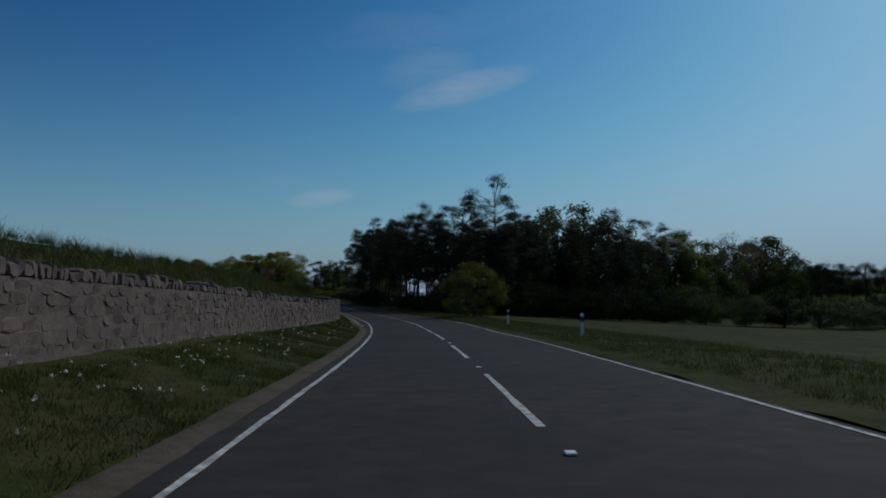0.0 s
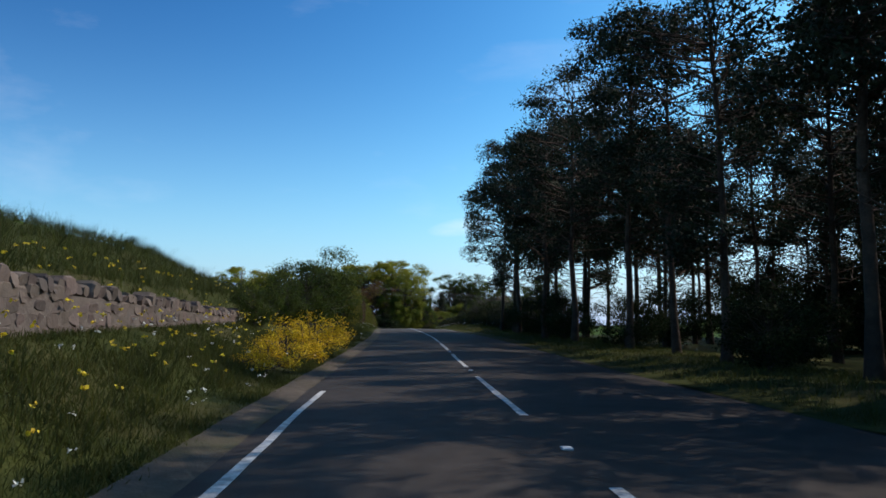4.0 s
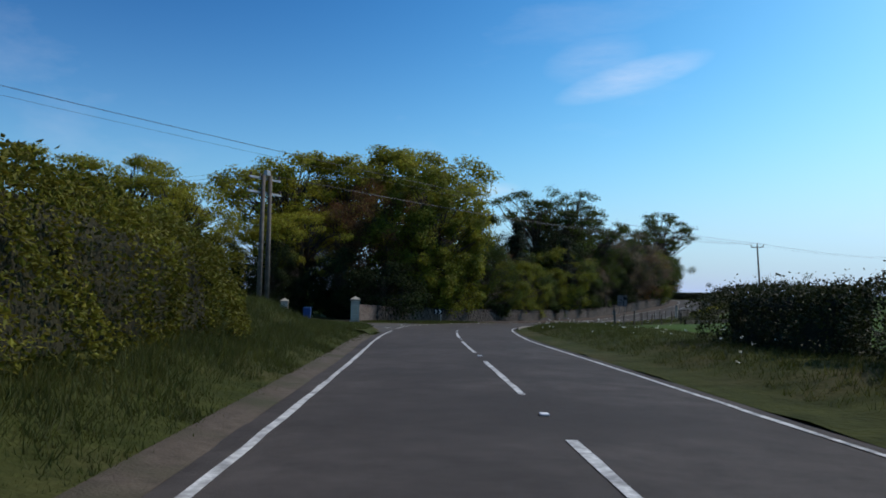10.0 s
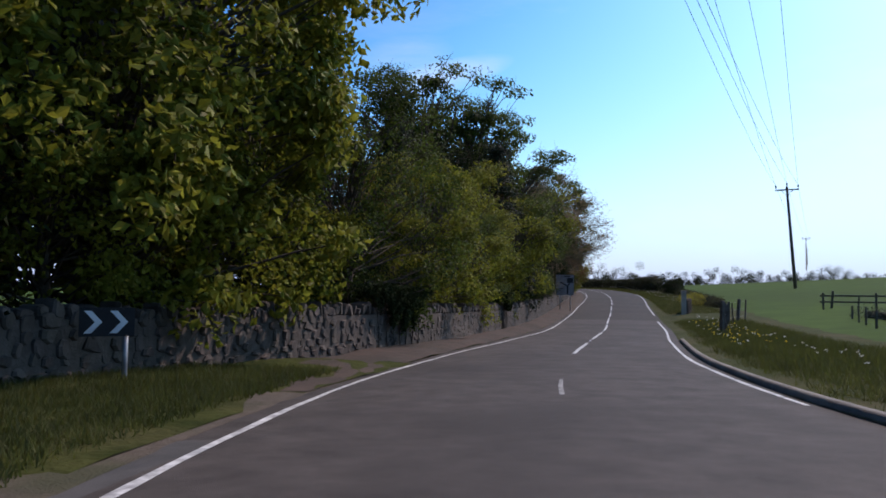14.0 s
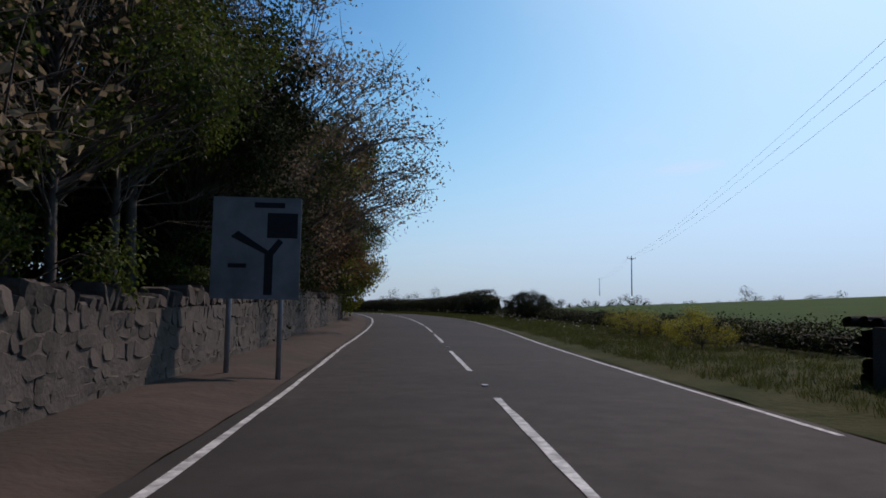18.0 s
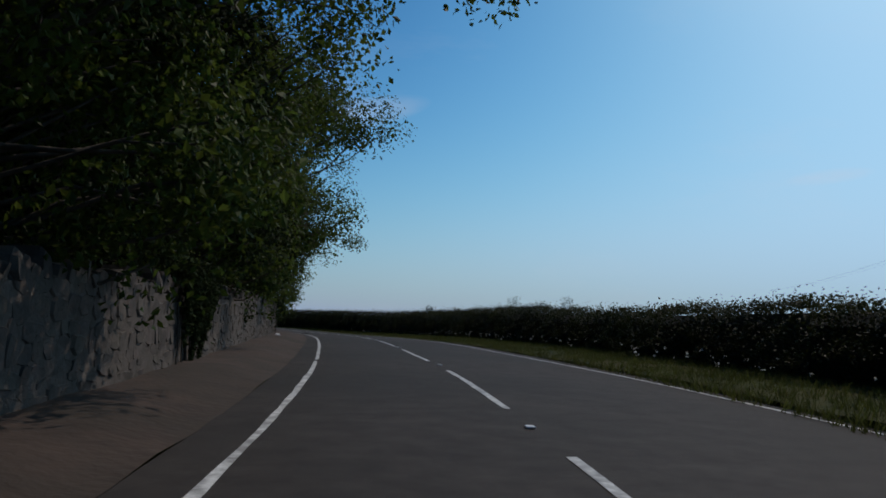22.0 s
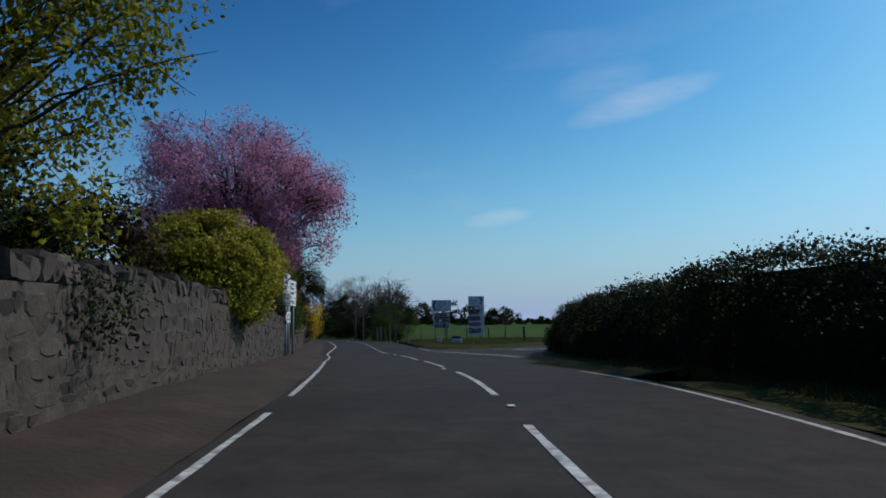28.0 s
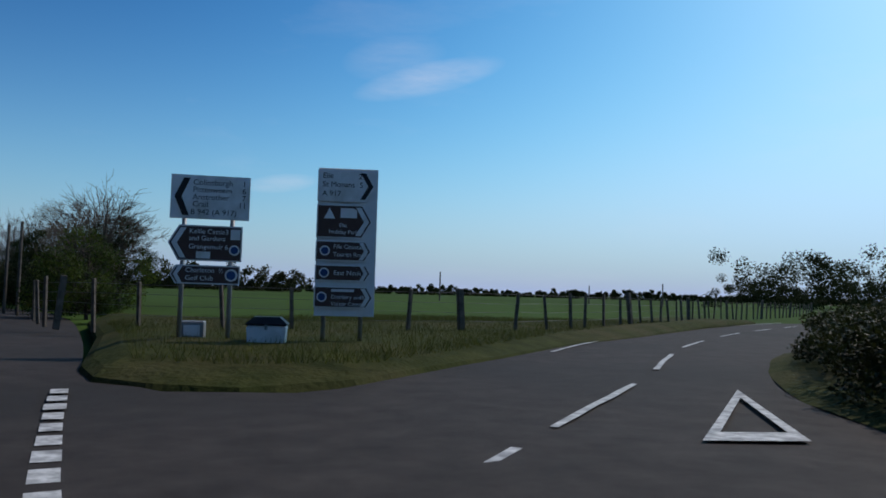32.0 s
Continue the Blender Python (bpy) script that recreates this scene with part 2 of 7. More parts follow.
# ---- materials ----
def surface(name, dark, light, scale=3.0, rough=0.8, bump=0.3, fine=None, metal=0.0, spread=0.2, stain=None, stain_scale=0.25, per="none", through=0.0, bump_scale=None, spec=0.25, vary=(0.6, 1.45)):
    """A procedural surface: two tones mixed by noise, a finer grain, optional larger stains, and bump.
    per: vary by 'object' or by 'island'. through: how much light shines through (leaves)."""
    m = bpy.data.materials.new(name)
    m.use_nodes = True
    nt = m.node_tree
    bsdf = nt.nodes["Principled BSDF"]
    tc = nt.nodes.new("ShaderNodeTexCoord")
    n1 = nt.nodes.new("ShaderNodeTexNoise")
    n1.inputs["Scale"].default_value, n1.inputs["Detail"].default_value, n1.inputs["Roughness"].default_value = scale, 6, 0.65
    nt.links.new(tc.outputs["Object"], n1.inputs["Vector"])
    ramp = nt.nodes.new("ShaderNodeValToRGB")
    ramp.color_ramp.elements[0].position, ramp.color_ramp.elements[1].position = 0.5 - spread, 0.5 + spread
    ramp.color_ramp.elements[0].color, ramp.color_ramp.elements[1].color = (*dark, 1), (*light, 1)
    nt.links.new(n1.outputs[0], ramp.inputs[0])
    colour = ramp.outputs[0]
    if stain:
        n3 = nt.nodes.new("ShaderNodeTexNoise")
        n3.inputs["Scale"].default_value, n3.inputs["Detail"].default_value = stain_scale, 4
        nt.links.new(tc.outputs["Object"], n3.inputs["Vector"])
        r3 = nt.nodes.new("ShaderNodeMapRange")
        r3.inputs["From Min"].default_value, r3.inputs["From Max"].default_value = 0.46, 0.66
        r3.inputs["To Max"].default_value = 0.8
        nt.links.new(n3.outputs[0], r3.inputs[0])
        mx = nt.nodes.new("ShaderNodeMix")
        mx.data_type = "RGBA"
        nt.links.new(r3.outputs[0], mx.inputs["Factor"])
        nt.links.new(colour, mx.inputs["A"])
        mx.inputs["B"].default_value = (*stain, 1)
        colour = mx.outputs["Result"]
    if per != "none":
        if per == "object":
            rnd = nt.nodes.new("ShaderNodeObjectInfo").outputs["Random"]
        else:
            rnd = nt.nodes.new("ShaderNodeNewGeometry").outputs["Random Per Island"]
        hsv = nt.nodes.new("ShaderNodeHueSaturation")
        mr = nt.nodes.new("ShaderNodeMapRange")
        mr.inputs["To Min"].default_value, mr.inputs["To Max"].default_value = vary
        nt.links.new(rnd, mr.inputs[0])
        nt.links.new(mr.outputs[0], hsv.inputs["Value"])
        mh = nt.nodes.new("ShaderNodeMapRange")
        mh.inputs["To Min"].default_value, mh.inputs["To Max"].default_value = 0.485, 0.515
        mod = nt.nodes.new("ShaderNodeMath")
        mod.operation = "FRACT"
        mul = nt.nodes.new("ShaderNodeMath")
        mul.operation, mul.inputs[1].default_value = "MULTIPLY", 17.3
        nt.links.new(rnd, mul.inputs[0])
        nt.links.new(mul.outputs[0], mod.inputs[0])
        nt.links.new(mod.outputs[0], mh.inputs[0])
        nt.links.new(mh.outputs[0], hsv.inputs["Hue"])
        nt.links.new(colour, hsv.inputs["Color"])
        colour = hsv.outputs[0]
    nt.links.new(colour, bsdf.inputs["Base Color"])
    bsdf.inputs["Roughness"].default_value, bsdf.inputs["Metallic"].default_value = rough, metal
    bsdf.inputs["Specular IOR Level"].default_value = spec
    if bump:
        n2 = nt.nodes.new("ShaderNodeTexNoise")
        n2.inputs["Scale"].default_value, n2.inputs["Detail"].default_value = bump_scale or scale * 6, 5
        nt.links.new(tc.outputs["Object"], n2.inputs["Vector"])
        bp = nt.nodes.new("ShaderNodeBump")
        bp.inputs["Strength"].default_value, bp.inputs["Distance"].default_value = bump, fine or 0.02
        nt.links.new(n2.outputs[0], bp.inputs["Height"])
        nt.links.new(bp.outputs[0], bsdf.inputs["Normal"])
    if through:
        tl = nt.nodes.new("ShaderNodeBsdfTranslucent")
        nt.links.new(colour, tl.inputs["Color"])
        ms = nt.nodes.new("ShaderNodeMixShader")
        ms.inputs[0].default_value = through
        nt.links.new(bsdf.outputs[0], ms.inputs[1])
        nt.links.new(tl.outputs[0], ms.inputs[2])
        nt.links.new(ms.outputs[0], nt.nodes["Material Output"].inputs["Surface"])
    return m


M_ASPHALT = surface("asphalt", (0.028, 0.0236, 0.021), (0.053, 0.0452, 0.0402), 2.2, 0.82, 0.5, 0.01, stain=(0.029, 0.0265, 0.024), stain_scale=0.22, bump_scale=90, spec=0.12)
# lighter copy of the asphalt: the road's glare is mixed into the colour
M_ASPHALT_SHEEN = surface("asphalt with sheen in its colour", (0.04, 0.0345, 0.0312), (0.076, 0.0655, 0.0592), 1.8, 0.8, 0.5, 0.01, stain=(0.04, 0.0345, 0.031), stain_scale=0.3, bump_scale=90, spec=0.12)
M_ASPHALT_OLD = surface("old asphalt", (0.05, 0.049, 0.047), (0.085, 0.081, 0.077), 1.0, 0.88, 0.5, 0.01, stain=(0.09, 0.075, 0.06), bump_scale=80, spec=0.12)
M_PAINT = surface("road paint", (0.33, 0.33, 0.315), (0.62, 0.62, 0.6), 9.0, 0.6, 0.2, 0.005, spread=0.12, stain=(0.17, 0.165, 0.16), stain_scale=5.0)
M_PAINT_WORN = surface("worn road paint", (0.06, 0.055, 0.05), (0.34, 0.33, 0.31), 7.0, 0.7, 0.2, 0.005, spread=0.1)
M_GRASS = surface("grass", (0.021, 0.028, 0.007), (0.05, 0.056, 0.015), 1.4, 0.9, 0.8, 0.06, stain=(0.062, 0.054, 0.024), stain_scale=0.35, spec=0.05)
M_FIELD = surface("young crop", (0.035, 0.066, 0.014), (0.055, 0.098, 0.02), 0.5, 0.9, 0.6, 0.05, stain=(0.036, 0.06, 0.016), stain_scale=0.02, spec=0.03)
M_BLADE = surface("grass blades", (0.034, 0.045, 0.01), (0.078, 0.088, 0.022), 0.7, 0.7, 0, per="island", through=0.5, vary=(0.78, 1.25))
M_DIRT = surface("red earth path", (0.034, 0.0235, 0.018), (0.067, 0.045, 0.034), 1.6, 0.95, 0.6, 0.03, stain=(0.032, 0.025, 0.018), stain_scale=0.5)
M_LITTER_FLOOR = surface("woodland floor", (0.025, 0.02, 0.012), (0.07, 0.055, 0.03), 1.5, 0.95, 0.7, 0.05)
M_MORTAR = surface("wall core", (0.055, 0.044, 0.036), (0.105, 0.086, 0.072), 4.0, 0.95, 0.5, 0.03)
M_STONE = surface("rubble stone", (0.05, 0.04, 0.033), (0.1, 0.081, 0.067), 3.0, 0.9, 0.6, 0.02, per="island", stain=(0.04, 0.033, 0.028), stain_scale=1.6, vary=(0.82, 1.18))
M_STONE_ONE = surface("single stones", (0.05, 0.04, 0.033), (0.1, 0.081, 0.067), 3.0, 0.9, 0.6, 0.02, per="object", stain=(0.04, 0.033, 0.028), stain_scale=1.6, vary=(0.82, 1.18))
M_STONE_RED = surface("pinkish rubble stone", (0.09, 0.067, 0.057), (0.168, 0.128, 0.11), 3.0, 0.9, 0.6, 0.02, per="island", stain=(0.08, 0.066, 0.058), stain_scale=1.6, vary=(0.78, 1.2))
M_STONE_RED_ONE = surface("single pinkish stones", (0.09, 0.067, 0.057), (0.168, 0.128, 0.11), 3.0, 0.9, 0.6, 0.02, per="object", stain=(0.08, 0.066, 0.058), stain_scale=1.6, vary=(0.78, 1.2))
M_MORTAR_RED = surface("lime mortar", (0.09, 0.072, 0.062), (0.16, 0.13, 0.113), 4.0, 0.95, 0.5, 0.03)
M_ASHLAR = surface("dressed sandstone", (0.36, 0.31, 0.25), (0.48, 0.42, 0.34), 2.5, 0.85, 0.4, 0.01, stain=(0.2, 0.17, 0.14), stain_scale=1.2)
M_KERB = surface("concrete kerb", (0.085, 0.074, 0.063), (0.15, 0.132, 0.114), 3.0, 0.9, 0.4, 0.01, stain=(0.18, 0.16, 0.13), stain_scale=1.0)
M_BARK = surface("bark", (0.03, 0.025, 0.02), (0.09, 0.075, 0.06), 2.5, 0.95, 0.9, 0.04, bump_scale=12)
M_BARK_PINE = surface("pine bark", (0.035, 0.024, 0.018), (0.1, 0.062, 0.042), 2.0, 0.95, 0.9, 0.05, bump_scale=9)
M_TWIG = surface("twigs", (0.05, 0.04, 0.033), (0.12, 0.1, 0.085), 3.0, 0.9, 0.3)
M_POST = surface("weathered timber", (0.06, 0.05, 0.04), (0.15, 0.13, 0.11), 5.0, 0.9, 0.6, 0.01)
M_POLE = surface("creosoted pole", (0.07, 0.058, 0.05), (0.16, 0.14, 0.12), 4.0, 0.9, 0.5, 0.01)
M_STEEL = surface("galvanised steel", (0.22, 0.23, 0.24), (0.34, 0.35, 0.36), 6.0, 0.5, 0.15, 0.004, metal=0.6)
M_WIRE = surface("wire", (0.04, 0.04, 0.045), (0.08, 0.08, 0.085), 4.0, 0.5, 0)
M_WHITE = surface("white sign face", (0.68, 0.69, 0.7), (0.8, 0.81, 0.82), 3.0, 0.45, 0.05, 0.003, stain=(0.5, 0.5, 0.47), stain_scale=2.0)
# darker copy of the white sign face, tree shade included in the colour
M_WHITE_SHADED = surface("white sign face greyed for shade", (0.2, 0.205, 0.21), (0.3, 0.305, 0.31), 2.0, 0.6, 0.05, 0.003, stain=(0.14, 0.145, 0.14), stain_scale=1.2)
M_BROWN = surface("brown sign face", (0.075, 0.04, 0.035), (0.1, 0.055, 0.045), 3.0, 0.45, 0.05, 0.003)
M_BLACK = surface("black lettering", (0.012, 0.012, 0.014), (0.02, 0.02, 0.022), 5.0, 0.5, 0)
M_BACKING = surface("grey sign back", (0.62, 0.63, 0.64), (0.74, 0.75, 0.76), 3.0, 0.55, 0.1, 0.004)
M_BLUE = surface("blue plastic", (0.015, 0.05, 0.16), (0.025, 0.08, 0.22), 3.0, 0.45, 0.05)
M_RED = surface("red reflector", (0.3, 0.02, 0.015), (0.45, 0.03, 0.02), 8.0, 0.3, 0)
M_IRON = surface("cast iron", (0.03, 0.03, 0.032), (0.06, 0.058, 0.055), 8.0, 0.6, 0.4, 0.006, metal=0.5)
M_CERAMIC = surface("insulator", (0.08, 0.05, 0.04), (0.13, 0.09, 0.07), 5.0, 0.25, 0)
M_YELLOW = surface("yellow petals", (0.55, 0.4, 0.02), (0.75, 0.58, 0.04), 6.0, 0.6, 0, per="island", through=0.3)
M_GRAVEL = surface("gravelly earth", (0.055, 0.042, 0.031), (0.105, 0.083, 0.062), 6.0, 0.95, 0.7, 0.02, stain=(0.04, 0.042, 0.018), stain_scale=0.8)
M_PETAL = surface("white petals", (0.55, 0.56, 0.5), (0.75, 0.76, 0.7), 6.0, 0.6, 0, per="island", through=0.3)


def leaf(name, dark, light, through=0.35, rough=0.55, spec=0.1):
    return surface(name, dark, light, 0.5, rough, 0, per="island", through=through, spread=0.15, spec=spec)


L_GREEN = leaf("sycamore leaves", (0.026, 0.044, 0.009), (0.075, 0.105, 0.018), 0.45)
L_CHESTNUT = leaf("chestnut leaves", (0.088, 0.105, 0.012), (0.2, 0.206, 0.027), 0.45)
L_FRESH = leaf("fresh spring leaves", (0.15, 0.155, 0.016), (0.3, 0.285, 0.032), 0.5)
L_COPPER = leaf("copper beech leaves", (0.085, 0.045, 0.02), (0.165, 0.09, 0.035), 0.45)
L_DARK = leaf("dark evergreen leaves", (0.012, 0.019, 0.008), (0.03, 0.042, 0.014), 0.15, 0.7, 0.03)
L_PINE = leaf("pine needles", (0.014, 0.022, 0.013), (0.034, 0.046, 0.024), 0.12, 0.6)
L_PALE = leaf("pale opening buds", (0.14, 0.1, 0.06), (0.24, 0.19, 0.12), 0.4)
L_HEDGE = leaf("beech hedge leaves", (0.062, 0.066, 0.009), (0.145, 0.138, 0.018))
L_HEDGE_DARK = leaf("hawthorn hedge leaves", (0.014, 0.02, 0.007), (0.038, 0.046, 0.012), 0.25)
L_BROWN = leaf("bare brown hedge twigs", (0.055, 0.034, 0.019), (0.11, 0.07, 0.038), 0.2)
L_PINK = leaf("cherry blossom", (0.36, 0.14, 0.25), (0.68, 0.38, 0.52), 0.35)
L_PLUM = leaf("dark red-brown young leaves", (0.03, 0.018, 0.013), (0.07, 0.04, 0.028), 0.3)
L_GOLD = leaf("golden privet leaves", (0.2, 0.19, 0.02), (0.36, 0.33, 0.04))
L_GORSE = leaf("gorse flowers", (0.5, 0.33, 0.015), (0.75, 0.5, 0.03), 0.3)


# ---- mesh helpers ----
def mesh_np(name, verts, faces, material, smooth=False):
    """A mesh from arrays: faces is one array (n, 3 or 4) or a list of such arrays."""
    arrays = faces if isinstance(faces, list) and isinstance(faces[0], np.ndarray) else [faces]
    arrays = [np.asarray(a, np.int32) for a in arrays if len(a)]
    me = bpy.data.meshes.new(name)
    verts = np.asarray(verts, np.float32)
    me.vertices.add(len(verts))
    me.vertices.foreach_set("co", verts.ravel())
    loops = np.concatenate([a.ravel() for a in arrays])
    totals = np.concatenate([np.full(len(a), a.shape[1], np.int32) for a in arrays])
    me.loops.add(len(loops))
    me.loops.foreach_set("vertex_index", loops)
    me.polygons.add(len(totals))
    me.polygons.foreach_set("loop_start", np.concatenate([[0], np.cumsum(totals)[:-1]]).astype(np.int32))
    me.polygons.foreach_set("use_smooth", np.full(len(totals), bool(smooth)))
    me.update(calc_edges=True)
    me.materials.append(material)
    return me


def child(name, me, parent, label="", kind=""):
    ob = new(name, me)
    ob.parent = parent
    return tagged(ob, label, kind=kind)


class Build:
    """Collects pieces of one mesh."""

    def __init__(self):
        self.v, self.q, self.t, self.n = [], [], [], 0

    def add(self, verts, quads=(), tris=()):
        verts = np.asarray(verts, float)
        if len(quads):
            self.q.append(np.asarray(quads, int) + self.n)
        if len(tris):
            self.t.append(np.asarray(tris, int) + self.n)
        self.v.append(verts)
        self.n += len(verts)

    def box(self, size, at=(0, 0, 0), turn=None, taper=1.0, bevel=0.0):
        x, y, z = (d / 2 for d in size)
        b = min(bevel, x * 0.6, y * 0.6, z * 0.6)
        if b <= 0:
            v = np.array([(sx * x * k, sy * y * k, sz * z) for sz, k in ((-1, 1), (1, taper)) for sx, sy in ((-1, -1), (1, -1), (1, 1), (-1, 1))], float)
            q = [(3, 2, 1, 0), (4, 5, 6, 7), (0, 1, 5, 4), (1, 2, 6, 5), (2, 3, 7, 6), (3, 0, 4, 7)]
            t = []
        else:
            rings = [(-z, x - b, y - b), (-z + b, x, y), (z - b, x * taper, y * taper), (z, x * taper - b, y * taper - b)]
            v, q, t = [], [], []
            for h, rx, ry in rings:
                v += [(-rx, -ry, h), (rx, -ry, h), (rx, ry, h), (-rx, ry, h)]
            v = np.array(v, float)
            q = [(3, 2, 1, 0), (12, 13, 14, 15)]
            for r in range(3):
                q += [(r * 4 + i, r * 4 + (i + 1) % 4, r * 4 + 4 + (i + 1) % 4, r * 4 + 4 + i) for i in range(4)]
        if turn is not None:
            v = v @ np.array(turn.to_3x3()).T
        self.add(v + np.array(at, float), q, t)
        return self

    def tube(self, points, radii, sides=6, caps=True):
        P = np.asarray(points, float)
        n = len(P)
        R = np.broadcast_to(np.asarray(radii, float), (n,))
        tang = np.gradient(P, axis=0)
        tang /= np.linalg.norm(tang, axis=1)[:, None] + 1e-9
        ref = np.where(np.abs(tang[:, 2:3]) > 0.9, [[1.0, 0, 0]], [[0, 0, 1.0]])
        a = np.cross(tang, ref)
        a /= np.linalg.norm(a, axis=1)[:, None] + 1e-9
        b = np.cross(tang, a)
        ang = np.arange(sides) * 2 * np.pi / sides
        V = P[:, None] + R[:, None, None] * (np.cos(ang)[None, :, None] * a[:, None] + np.sin(ang)[None, :, None] * b[:, None])
        i, j = np.meshgrid(np.arange(n - 1), np.arange(sides), indexing="ij")
        k = (j + 1) % sides
        quads = np.stack([i * sides + j, i * sides + k, (i + 1) * sides + k, (i + 1) * sides + j], -1).reshape(-1, 4)
        verts = V.reshape(-1, 3)
        tris = []
        if caps:
            verts = np.concatenate([verts, P[:1], P[-1:]])
            c0, c1 = n * sides, n * sides + 1
            tris = [(c0, (s + 1) % sides, s) for s in range(sides)] + [(c1, (n - 1) * sides + s, (n - 1) * sides + (s + 1) % sides) for s in range(sides)]
        self.add(verts, quads, tris)
        return self

    def mesh(self, name, material, smooth=False):
        faces = ([np.concatenate(self.q)] if self.q else []) + ([np.concatenate(self.t)] if self.t else [])
        return mesh_np(name, np.concatenate(self.v), faces, material, smooth)


def part(name, b, material, parent, label="", kind="", smooth=False):
    return child(name, b.mesh(name, material, smooth), parent, label, kind)


def thing(name, at, label, category, group="", kind="", turn=0.0):
    ob = new(name)
    ob.empty_display_size = 0.2
    ob.matrix_world = Matrix.Translation(at) @ pose(0, 0, 0, 0, 0, turn)
    return tagged(ob, label, category, group, kind)


# ---- the plan: the main road's centre line, x, y and height ----
MAIN_SOUTH = [(1.9, -60, 0.35), (1.6, -20, 0.1), (1.3, 0.05, 0), (0.97, 10.55, -0.06), (0.52, 21.1, -0.12), (-0.06, 30.56, -0.15), (-0.97, 40.94, -0.17), (-2.17, 51.03, -0.14), (-3.67, 60.78, -0.08), (-5.57, 70.28, 0.02), (-7.95, 80.56, 0.18), (-10.34, 89.91, 0.37), (-12.68, 99.42, 0.58), (-15.04, 109.15, 0.82), (-17.52, 119.02, 1.07), (-20.2, 128.84, 1.3), (-22.94, 138.47, 1.51), (-25.53, 147.95, 1.66), (-28.08, 157.21, 1.76)]
MAIN_MIDDLE = [(-30.75, 167.1, 1.78), (-33.22, 176.63, 1.74), (-35.84, 186.6, 1.64), (-38.26, 196.23, 1.52), (-40.75, 206.11, 1.41), (-43.1, 215.28, 1.3), (-45.33, 225.23, 1.14), (-46.94, 234.81, 0.95), (-47.72, 244.85, 0.74), (-47.17, 254.57, 0.53), (-45.1, 264.29, 0.34), (-42.3, 273.85, 0.21), (-39.25, 283.54, 0.19), (-36.58, 293.12, 0.3), (-33.99, 302.23, 0.51), (-31.29, 312.07, 0.81), (-28.53, 322.21, 1.17), (-26.16, 331.37, 1.52), (-23.76, 341.68, 1.91)]
MAIN_NORTH = [(-21.87, 351.41, 2.27), (-20.64, 360.93, 2.61), (-19.93, 371.42, 2.94), (-19.75, 381.43, 3.17), (-19.81, 391.67, 3.34), (-20.19, 401.25, 3.41), (-21.04, 411.52, 3.44), (-22.32, 421.44, 3.46), (-24.05, 431.52, 3.52), (-26.21, 440.83, 3.63), (-29.08, 450.98, 3.78), (-32.05, 460.48, 3.86), (-37.9, 475.6, 3.52), (-41.2, 482.8, 3.38), (-43.1, 487.2, 3.3), (-45, 491.9, 3.28), (-49.6, 503, 3.26), (-55.8, 516, 3.2), (-64, 529.5, 3), (-83, 552, 2.8), (-122, 582, 2.8)]
SIDE = [(-41.6, 484.8, 3.38), (-40.2, 487.3, 3.32), (-38.4, 490.5, 3.28), (-37.0, 493.2, 3.28), (-34.7, 497.6, 3.28), (-33.0, 501.4, 3.28), (-30.3, 506.8, 3.28), (-24.5, 516, 3.28), (-14, 530, 3.25), (5, 553, 3.2), (40, 595, 3.0)]


def spline(points, step=0.5):
    P, out = np.array(points, float), []
    for i in range(len(P) - 1):
        a, b, c, d = P[max(i - 1, 0)], P[i], P[i + 1], P[min(i + 2, len(P) - 1)]
        n = max(2, int(np.linalg.norm(c - b) / step))
        u = (np.arange(n) / n)[:, None]
        out.append(0.5 * (2 * b + (c - a) * u + (2 * a - 5 * b + 4 * c - d) * u**2 + (3 * b - a - 3 * c + d) * u**3))
    return np.concatenate(out + [P[-1:]])


class Line:
    def __init__(self, points, zero):
        self.p = spline(points)
        self.s = np.concatenate([[0], np.cumsum(np.linalg.norm(np.diff(self.p[:, :2], axis=0), axis=1))]) - zero
        t = np.gradient(self.p[:, :2], axis=0)
        t /= np.linalg.norm(t, axis=1)[:, None]
        self.t, self.r = t, np.stack([t[:, 1], -t[:, 0]], 1)

    def at(self, s, lat=0.0, dz=0.0):
        """Places at distance s along and lat to the right; s, lat, dz may be arrays."""
        s, lat, dz = np.broadcast_arrays(np.asarray(s, float), np.asarray(lat, float), np.asarray(dz, float))
        x, y, z = (np.interp(s, self.s, self.p[:, i]) for i in range(3))
        rx, ry = np.interp(s, self.s, self.r[:, 0]), np.interp(s, self.s, self.r[:, 1])
        return np.stack([x + rx * lat, y + ry * lat, z + dz], -1)

    def yaw(self, s):
        return math.degrees(math.atan2(-np.interp(s, self.s, self.t[:, 0]), np.interp(s, self.s, self.t[:, 1])))

    def near(self, xy, every=4):
        """The nearest s, the signed lat and the road's height for many places."""
        q = self.p[::every]
        best, idx = np.full(len(xy), 1e18), np.zeros(len(xy), int)
        for i in range(len(q)):
            d = (xy[:, 0] - q[i, 0]) ** 2 + (xy[:, 1] - q[i, 1]) ** 2
            m = d < best
            best[m], idx[m] = d[m], i
        k = idx * every
        off = xy - self.p[k, :2]
        return self.s[k], np.sign((off * self.r[k]).sum(1)) * np.sqrt(best), self.p[k, 2]


main, side = Line(MAIN_SOUTH + MAIN_MIDDLE + MAIN_NORTH, 60.05), Line(SIDE, 0.0)


def step_(x, a, b):
    u = np.clip((np.asarray(x, float) - a) / (b - a), 0, 1)
    return u * u * (3 - 2 * u)


def wall_a_lat(s):
    return np.interp(s, [-30, 15, 28, 36, 50, 60, 72, 84, 104], [-7.3, -7.3, -6.9, -6.1, -5.1, -5.0, -5.6, -6.2, -6.6])


